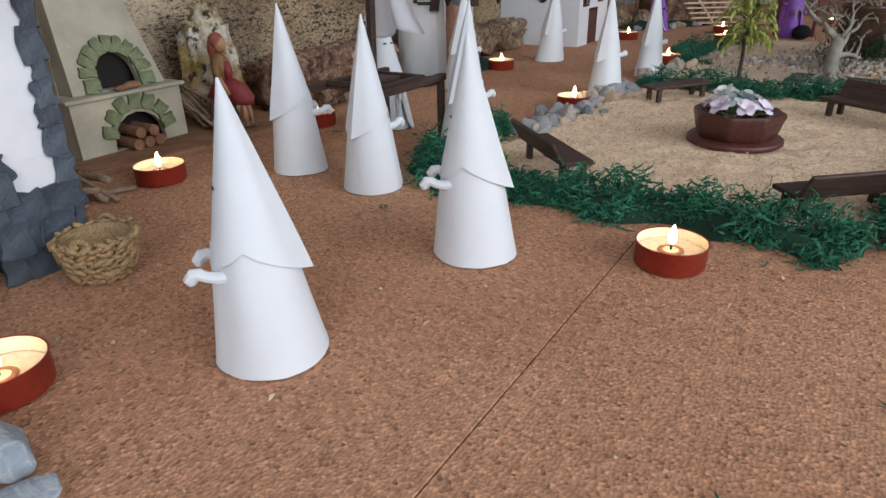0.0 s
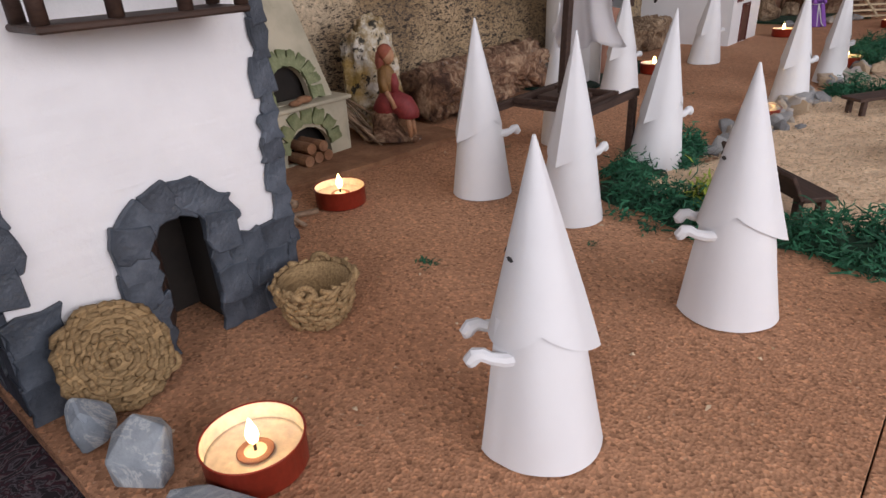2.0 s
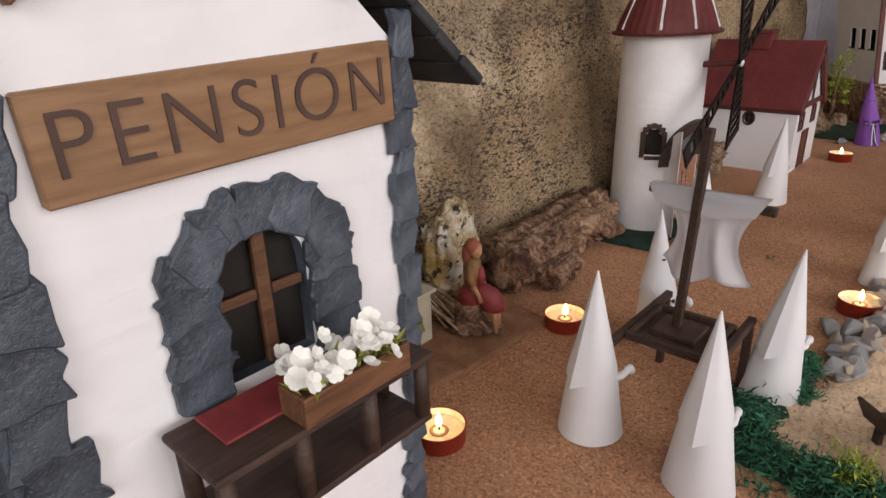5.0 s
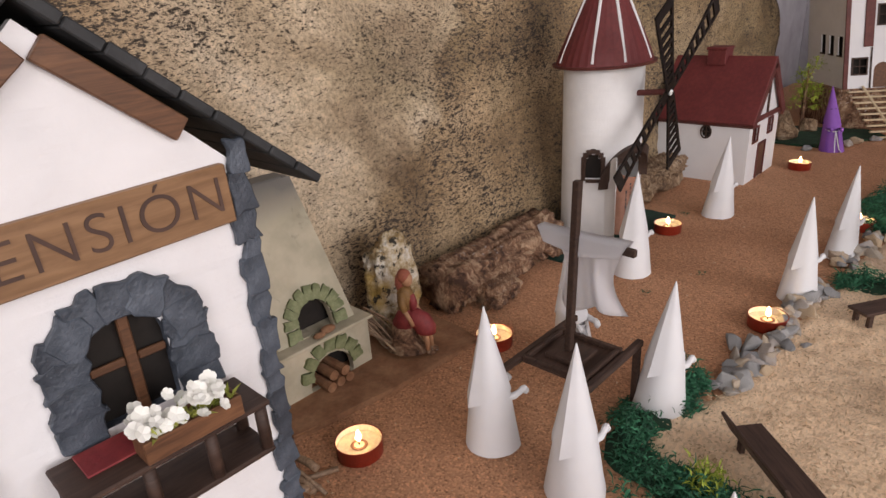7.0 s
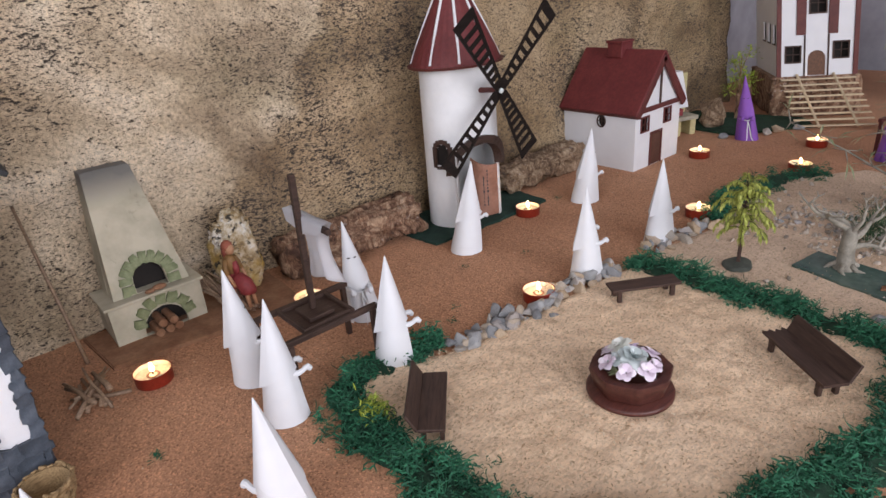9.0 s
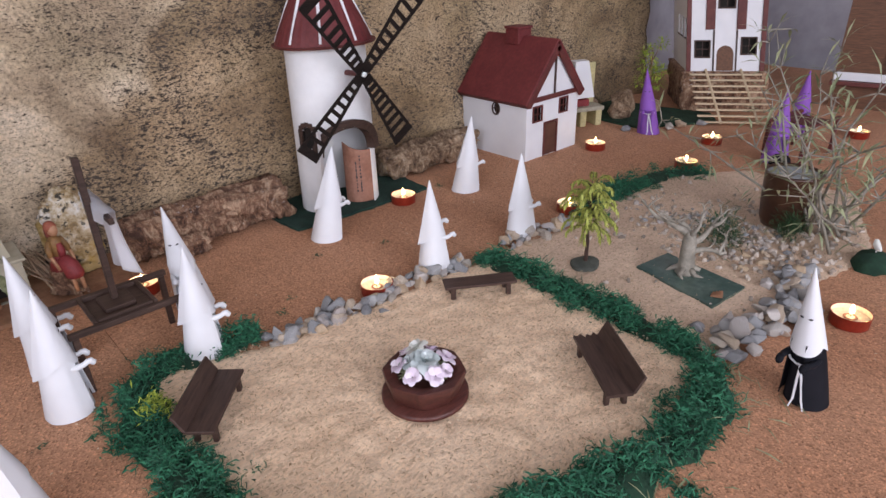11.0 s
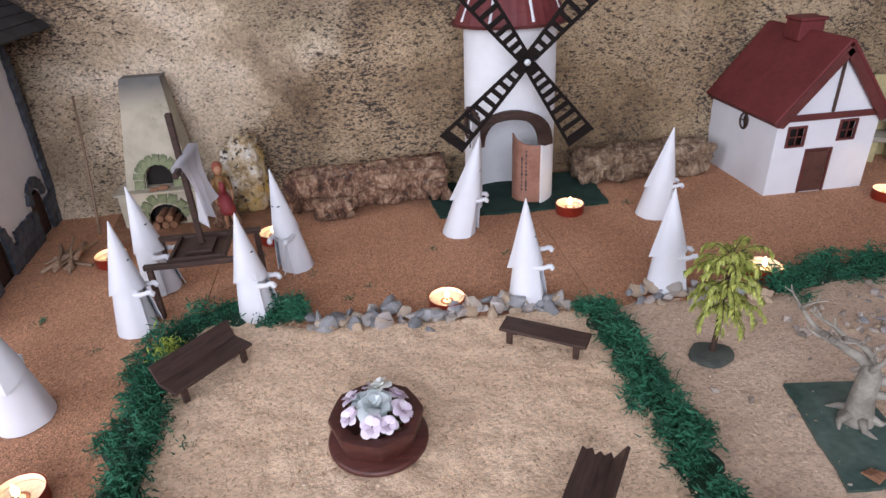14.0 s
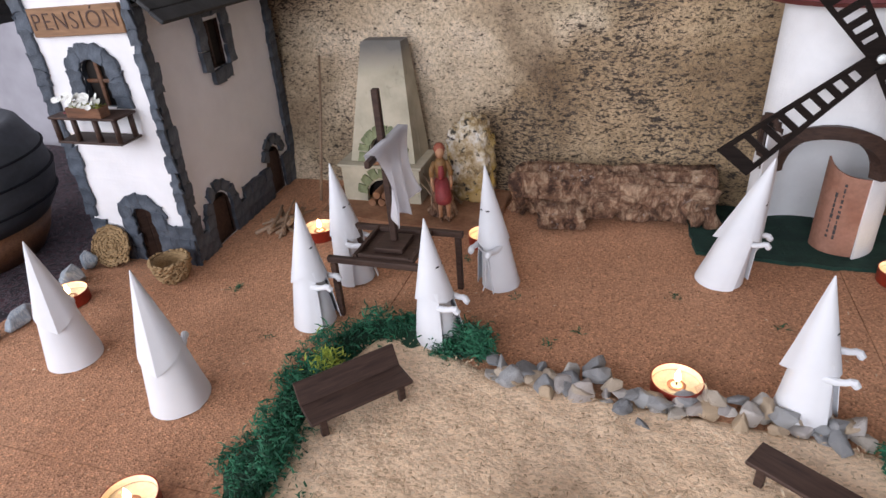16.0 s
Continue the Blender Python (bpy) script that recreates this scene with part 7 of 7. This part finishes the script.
def basket():
    rng = random.Random(3)
    ob = thing("straw_basket", (0.213, 0.366, 0.0004), "small plaited esparto basket standing by the inn door", "basket", rz=20)
    ob.scale = (0.84, 0.84, 0.88)
    bm = bmesh.new()
    for k, (r, z) in enumerate(((0.0125, 0.003), (0.0155, 0.0075), (0.0178, 0.012), (0.0192, 0.0165), (0.0200, 0.021), (0.0205, 0.0252))):
        braid_ring(bm, r, z, 0.0028, 15 + k, 0.2 * k)
    tagged(part("woven_side", bm, M["straw"], ob, smooth=True), kind="stuff")
    bm = bmesh.new()
    lathe(bm, [(0.0005, 0.0006), (0.0125, 0.0006), (0.019, 0.016), (0.0205, 0.026), (0.0195, 0.026), (0.018, 0.016), (0.0118, 0.0022), (0.0005, 0.0022)], 28)
    part("lining", bm, M["straw"], ob, smooth=True)
    for a in (20, 200):
        bm = bmesh.new()
        c = Vector((0.021 * math.cos(radians(a)), 0.021 * math.sin(radians(a)), 0.026))
        t = Vector((-math.sin(radians(a)), math.cos(radians(a)), 0))
        tube(bm, [c + t * 0.005 * math.cos(b) + Vector((0, 0, 0.0045 * math.sin(b))) for b in (k * math.pi / 7 for k in range(8))], [0.0016] * 8, 6)
        part("handle", bm, M["straw"], ob, smooth=True)


def straw_mat():
    ob = thing("straw_mat", (0.1245, 0.3775, 0.026), "round plaited esparto mat leaning against the inn", "mat")
    ob.matrix_world = pose(0.1255, 0.381, 0.0215, 62, 0, 8) @ Matrix.Scale(0.86, 4)
    bm = bmesh.new()
    for k in range(6):
        braid_ring(bm, 0.0025 + 0.0041 * k, 0.0, 0.0026, 6 + 4 * k, 0.35 * k + 0.2 * math.sin(7 * k), 0.8)
    tagged(part("coil", bm, M["straw"], ob, smooth=True), kind="stuff")
    bm = bmesh.new()
    lathe(bm, [(0.0005, -0.002), (0.0245, -0.002), (0.0245, 0.0006), (0.0005, 0.0006)], 32)
    part("backing", bm, M["straw"], ob)
    for a in (-35,):
        bm = bmesh.new()
        c = Vector((0.025 * math.cos(radians(a)), 0.026 * math.sin(radians(a)), 0))
        d, t = c.normalized(), Vector((-math.sin(radians(a)), math.cos(radians(a)), 0))
        tube(bm, [c + t * 0.004 * math.cos(b) + d * 0.004 * math.sin(b) for b in (k * math.pi / 7 for k in range(8))], [0.0016] * 8, 6)
        part("loop", bm, M["straw"], ob, smooth=True)


# ---- the far end ----
def far_things():
    rng = random.Random(50)
    ob = thing("barrel_pot", (1.182, 0.062, 0.003), "dark brown glazed pot filled with pale water", "pot")
    bm = bmesh.new()
    lathe(bm, [(0.0005, 0), (0.027, 0), (0.0305, 0.01), (0.033, 0.04), (0.0335, 0.068), (0.0345, 0.0715), (0.032, 0.0725), (0.031, 0.062), (0.0005, 0.062)], 40)
    part("pot", bm, M["pot_brown"], ob, smooth=True)
    bm = bmesh.new()
    lathe(bm, [(0.0005, 0.0685), (0.0315, 0.0685), (0.0315, 0.0655), (0.0005, 0.0655)], 40)
    part("water", bm, M["pale_water"], ob)
    # painted pond pad under the grey tree
    bm = bmesh.new()
    pad = ragged([(0.941, 0.130), (0.918, 0.027), (0.980, 0.021), (0.996, 0.122)], 0.0008, rng, 5)
    lo = [bm.verts.new((x, y, 0.002)) for x, y in pad]
    hi = [bm.verts.new((x, y, 0.0052)) for x, y in pad]
    bm.faces.new(hi)
    for i in range(len(pad)):
        bm.faces.new((lo[i], lo[(i + 1) % len(pad)], hi[(i + 1) % len(pad)], hi[i]))
    tagged(part("pond_pad", bm, M["green_water"]), "thin green painted pond plate on the sawdust", "pond")
    bm = bmesh.new()
    for k in range(9):
        box(bm, -0.008 + 0.003 * (k % 3), -0.005 + 0.003 * (k % 3), -0.006, 0.006 - 0.001 * k, 0.0004 * k, 0.0004 * k + 0.0012, None, 0.0003)
    tagged(part("clay_scraps", bm, M["terracotta"], m=pose(0.944, 0.036, 0.0054, 0, 0, 25)), "heap of red clay scraps on the pond plate", "clay")
    # small fireplace beside the cottage
    fp = thing("fireplace", (1.405, 0.555, 0), "small pale yellow fireplace with a grey hood", "fireplace", rz=-22)
    part("back", boxed(-0.045, 0.045, 0.02, 0.026, 0.0004, 0.12, 0.001), M["yellow"], fp)
    part("bench_top", boxed(-0.045, 0.045, -0.022, 0.0198, 0.032, 0.040, 0.001), M["oven"], fp)
    for x in (-0.038, 0.0, 0.036):
        part("leg", boxed(x - 0.007, x + 0.007, -0.018, 0.0198, 0.0004, 0.0318, 0.001), M["yellow"], fp)
    bm = bmesh.new()
    vs = [bm.verts.new(p) for p in ((-0.024, -0.014, 0.058), (0.024, -0.014, 0.058), (0.024, 0.0196, 0.058), (-0.024, 0.0196, 0.058), (-0.015, 0.0, 0.128), (0.015, 0.0, 0.128), (0.015, 0.0196, 0.128), (-0.015, 0.0196, 0.128))]
    for f in ((0, 1, 5, 4), (1, 2, 6, 5), (2, 3, 7, 6), (3, 0, 4, 7), (4, 5, 6, 7), (3, 2, 1, 0)):
        bm.faces.new([vs[i] for i in f])
    part("hood", bm, M["white"], fp)
    part("ember_box", boxed(-0.016, 0.016, -0.010, 0.010, 0.0402, 0.054, 0.001), M["doll_red"], fp, "small red ember box")
    # rocks by the tall house
    for x, y, sx, sz, sd in ((1.50, 0.52, 0.032, 0.028, 1), (1.545, 0.545, 0.035, 0.036, 2), (1.47, 0.575, 0.03, 0.03, 3), (1.60, 0.50, 0.022, 0.022, 4)):
        ob = part("rough_rock", hull_stone(random.Random(sd), sx, sx * 0.8, sz, 24), M["pale_bark"])
        ob.matrix_world = pose(x, y, 0.0004, 0, 0, 40 * sd)
        tagged(ob, "rough brownish rock at the foot of the backdrop", "rock", "rocks by the tall house")
    for x, y, s, sd in ((1.50, 0.405, 0.013, 5), (1.525, 0.395, 0.015, 6), (1.565, 0.37, 0.012, 7), (1.43, 0.46, 0.012, 8), (1.48, 0.43, 0.011, 9)):
        ob = part("rough_rock", hull_stone(random.Random(sd), s, s * 0.8, s * 0.7, 18), M["pebble"])
        ob.matrix_world = pose(x, y, 0.0004, 0, 0, 40 * sd)
        tagged(ob, "small grey stone before the tall house", "rock", "rocks by the tall house")
    bm = bmesh.new()
    vs = ragged([(1.46, 0.445), (1.60, 0.355), (1.66, 0.40), (1.62, 0.62), (1.47, 0.62)], 0.004, rng, 6)
    lo = [bm.verts.new((x, y, 0.0003)) for x, y in vs]
    hi = [bm.verts.new((x, y, 0.004)) for x, y in vs]
    bm.faces.new(hi)
    for i in range(len(vs)):
        bm.faces.new((lo[i], lo[(i + 1) % len(vs)], hi[(i + 1) % len(vs)], hi[i]))
    tagged(part("grass_mat", bm, M["moss_bed"]), "dark green grass mat before the tall house", "mat")
    # red litter of the purple figurines
    lt = thing("litter", (1.50, 0.165, 0), "red-brown wooden litter carried by purple figurines", "litter", rz=-8)
    for y in (-0.032, 0.032):
        part("beam", boxed(-0.055, 0.055, y - 0.0028, y + 0.0028, 0.058, 0.064, 0.0006), M["trim_red"], lt)
        for x in (-0.048, 0.048):
            part("leg", boxed(x - 0.0028, x + 0.0028, y - 0.0026, y + 0.0026, 0.0004, 0.0578, 0.0005), M["trim_red"], lt)
    part("tray", boxed(-0.028, 0.028, -0.029, 0.029, 0.0584, 0.0615, 0.0005), M["trim_red"], lt)
    bm = bmesh.new()
    bmesh.ops.create_icosphere(bm, subdivisions=3, radius=0.016, matrix=Matrix.Translation((1.40, 0.155, 0.0128)) @ Matrix.Diagonal((1.2, 1, 0.8, 1)))
    tagged(part("black_pot", bm, M["black"], smooth=True), "small round black pot on the ground", "pot")
    # brown house at the far corner
    bh = thing("brown_house", (1.915, 0.130, 0), "dark brown wooden model house with an arch", "model house", rz=-77)
    part("wall", plate(rect(-0.12, 0.12, 0.0004, 0.26), [arch(-0.04, 0.04, 0.07, 0.17)], 0.006), M["brown_wood"], bh)
    part("wall", boxed(-0.12, 0.12, 0.07, 0.076, 0.0004, 0.26), M["brown_wood"], bh)
    part("sill", boxed(-0.125, 0.125, -0.02, -0.0004, 0.05, 0.058), M["trim_red"], bh)
    part("band", boxed(-0.12, 0.12, -0.006, -0.0004, 0.0586, 0.075), M["white"], bh)
    part("roof_slope", boxed(-0.13, 0.13, -0.02, 0.09, 0.2602, 0.268), M["roof_dark"], bh)
    # slate jar beside the inn
    jar = thing("slate_jar", (-0.082, 0.372, -0.0085), "dark slate-coloured jar with a brown foot", "jar")
    bm = bmesh.new()
    lathe(bm, [(0.0005, 0.075), (0.088, 0.075), (0.097, 0.10), (0.104, 0.15), (0.100, 0.21), (0.088, 0.255), (0.082, 0.262), (0.076, 0.255), (0.0005, 0.22)], 44)
    part("body", bm, M["jar_slate"], jar, smooth=True)
    bm = bmesh.new()
    lathe(bm, [(0.0005, 0.0), (0.070, 0.0), (0.080, 0.03), (0.0878, 0.0748), (0.0005, 0.0748)], 44)
    part("foot", bm, M["brown_wood"], jar, "brown foot", smooth=True)
    jar.scale = (1.12, 1.12, 0.58)
    for z in (0.115, 0.165, 0.205):
        bm = bmesh.new()
        rr = {0.115: 0.1005, 0.165: 0.1045, 0.205: 0.1015}[z]
        lathe(bm, [(rr - 0.002, z - 0.002), (rr + 0.001, z - 0.001), (rr + 0.001, z + 0.001), (rr - 0.002, z + 0.002)], 44)
        part("hoop", bm, M["black"], jar, smooth=True)
    # plain white plaster bird shape on its mound
    bm = bmesh.new()
    bmesh.ops.create_icosphere(bm, subdivisions=3, radius=1.0)
    for v in bm.verts:
        k = 1 + 0.2 * noise.noise(v.co * 2)
        v.co = Vector((v.co.x * 0.026 * k, v.co.y * 0.021 * k, max(v.co.z, -0.05) * 0.017 * k))
    tagged(part("moss_mound", bm, M["moss_bed"], smooth=True, m=Matrix.Translation((1.135, -0.055, 0.0012))), "low dark green moss mound", "mound")
    bm = bmesh.new()
    tube(bm, [(-0.012, 0, 0.009), (-0.004, 0, 0.0075), (0.004, 0, 0.009), (0.007, 0, 0.0125), (0.0105, 0, 0.0125)], [0.0012, 0.0035, 0.004, 0.0025, 0.0006], 10)
    tube(bm, [(0, 0, 0), (0, 0, 0.007)], [0.0008, 0.0008], 6)
    tagged(part("white_ornament", bm, M["petal_white"], smooth=True, m=pose(1.135, -0.055, 0.0172, 0, 0, 30)), "small plain white plaster ornament on a moss mound", "ornament")


bread_oven()
girl_statuette()
lichen_rock()
bark_log((0.524, 0.580, 0.028), (0.738, 0.584, 0.031), 0.034, 2.0, "thick brown bark log lying before the backdrop")
bark_log((0.560, 0.546, 0.014), (0.606, 0.548, 0.015), 0.0175, 3.0, "short reddish chunk of bark before the thick log")
bark_log((0.925, 0.588, 0.022), (1.125, 0.590, 0.026), 0.030, 7.0, "pale weathered bark log beside the cottage")
twigs("brushwood", (0.437, 0.578), 22, 0.055, 0.35, (2.3, 0.75), 61, "bundle of thin dry brushwood beside the oven", r=0.0012)
twigs("stick_pile", (0.272, 0.495), 14, 0.055, 0.55, (1.35, 0.06), 62, "pile of short dry sticks beside the inn", r=0.0021)
tall_stick()
litter()
bench((0.480, 0.230), 47.5 + 0, "dark brown toy bench with backrest beside the moss")
bench((0.770, 0.216), -33, "dark brown backless toy bench beside the pebbles", back=False)
bench((0.740, 0.040), 235, "dark brown toy bench with backrest, its end splintered", length=0.084, splinter=True)
bench((0.487, 0.050), 132, "dark brown toy bench with backrest in the moss")
planter()
frond_tree()
puff_tree((1.597, 0.515), 0.150, 16, "small bright green model tree before the rocks")
bonsai()
long_leaf_bush()
pine_tuft((1.060, 0.088), 0.036, 17, "dark green pine sprig tuft in the garden")
pine_tuft((1.142, 0.040), 0.026, 18, "dark green pine sprig beside the pot")
pine_tuft((0.440, 0.262), 0.016, 19, "light green feathery sprig behind the bench", "leaf2")
basket()
straw_mat()
far_things()
pebble_row([(0.562, 0.290), (0.65, 0.288), (0.73, 0.287), (0.81, 0.284)], 66, 0.0128, 71, "small grey and tan pebble edging the plaza", 0.0095)
pebble_row([(0.875, 0.276), (0.94, 0.276), (1.005, 0.258)], 36, 0.0110, 72, "small grey pebble edging the garden", 0.0085)
pebble_row([(0.842, -0.012), (0.90, -0.016), (0.96, -0.030), (1.01, -0.020), (1.05, 0.004)], 78, 0.0132, 73, "grey and tan pebble heaped along the garden", 0.013)
pebble_row([(1.03, 0.02), (1.09, 0.05), (1.13, 0.13), (1.06, 0.20)], 110, 0.0062, 74, "small stone in the garden gravel", 0.03)
boulder((0.106, 0.366), 0.010, 0.009, 0.015, 30, 81, "blue-grey stone by the inn's corner")
boulder((0.112, 0.336), 0.0155, 0.0135, 0.016, 70, 82, "rounded blue-grey stone beside a tealight")
boulder((0.112, 0.298), 0.019, 0.010, 0.008, -55, 83, "flat blue-grey stone on the board's edge")
boulder((0.116, 0.268), 0.021, 0.013, 0.010, -75, 84, "wedge-shaped blue-grey stone on the board's edge")
boulder((0.108, 0.236), 0.016, 0.011, 0.007, 20, 85, "low blue-grey stone on the board's edge")


# ---- crumbs ----
def crumbs():
    rng = random.Random(90)
    strands = []
    for _ in range(420):
        x, y = rng.uniform(0.1, 1.3), rng.uniform(-0.2, 0.5)
        if inside(x, y, PLAZA) or inside(x, y, GARDEN) or (x < 0.225 and y > 0.39):
            continue
        a = rng.uniform(0, 6.28)
        d = Vector((math.cos(a), math.sin(a), 0.15))
        ln = rng.uniform(0.001, 0.004)
        p = Vector((x, y, 0.0004))
        strands.append(([p, p + d * ln / 2 + Vector((0, 0, 0.0006)), p + d * ln], Vector((-math.sin(a), math.cos(a), 0.3)).normalized(), rng.uniform(0.0008, 0.002)))
    tagged(new("floor_chips", ribbons("floor_chips", strands, M["chip"])), "scattered pale wood chips on the cork", "wood chips", kind="stuff")
    strands = []
    for x, y, n in ((0.289, 0.363, 30), (0.36, 0.30, 10), (0.50, 0.46, 14), (0.62, 0.36, 12), (0.70, 0.43, 18), (0.56, 0.40, 10), (0.97, 0.50, 26), (0.93, 0.53, 30), (0.78, 0.40, 14), (0.22, 0.06, 22), (0.30, 0.02, 10), (0.60, 0.34, 16)):
        for _ in range(n):
            a = rng.uniform(0, 6.28)
            d = Vector((math.cos(a), math.sin(a), rng.uniform(0, 0.5)))
            p = Vector((x + rng.gauss(0, 0.003), y + rng.gauss(0, 0.003), 0.0005))
            strands.append(([p, p + d * 0.002, p + d * 0.004 + Vector((0, 0, -0.0005))], Vector((-math.sin(a), math.cos(a), 0)), 0.0011))
    tagged(new("moss_crumbs", ribbons("moss_crumbs", strands, M["moss"])), "scattered green moss crumbs on the cork", "moss", kind="stuff")
    strands = []
    for k in range(70):
        x, y = rng.uniform(0.62, 0.84), rng.uniform(-0.09, -0.01)
        a = rng.uniform(0, 6.28)
        d = Vector((math.cos(a), math.sin(a), rng.uniform(0, 0.25)))
        p = Vector((x, y, 0.001 + rng.uniform(0, 0.010) * (y > -0.06)))
        ln = rng.uniform(0.008, 0.026)
        strands.append(([p, p + d * ln * 0.5 + Vector((0, 0, 0.0012)), p + d * ln], Vector((-math.sin(a), math.cos(a), 0.2)).normalized(), rng.uniform(0.0008, 0.0016)))
    tagged(new("dry_straws", ribbons("dry_straws", strands, M["long_leaf"])), "dry pale straws caught in the moss", "straw", kind="stuff")


crumbs()
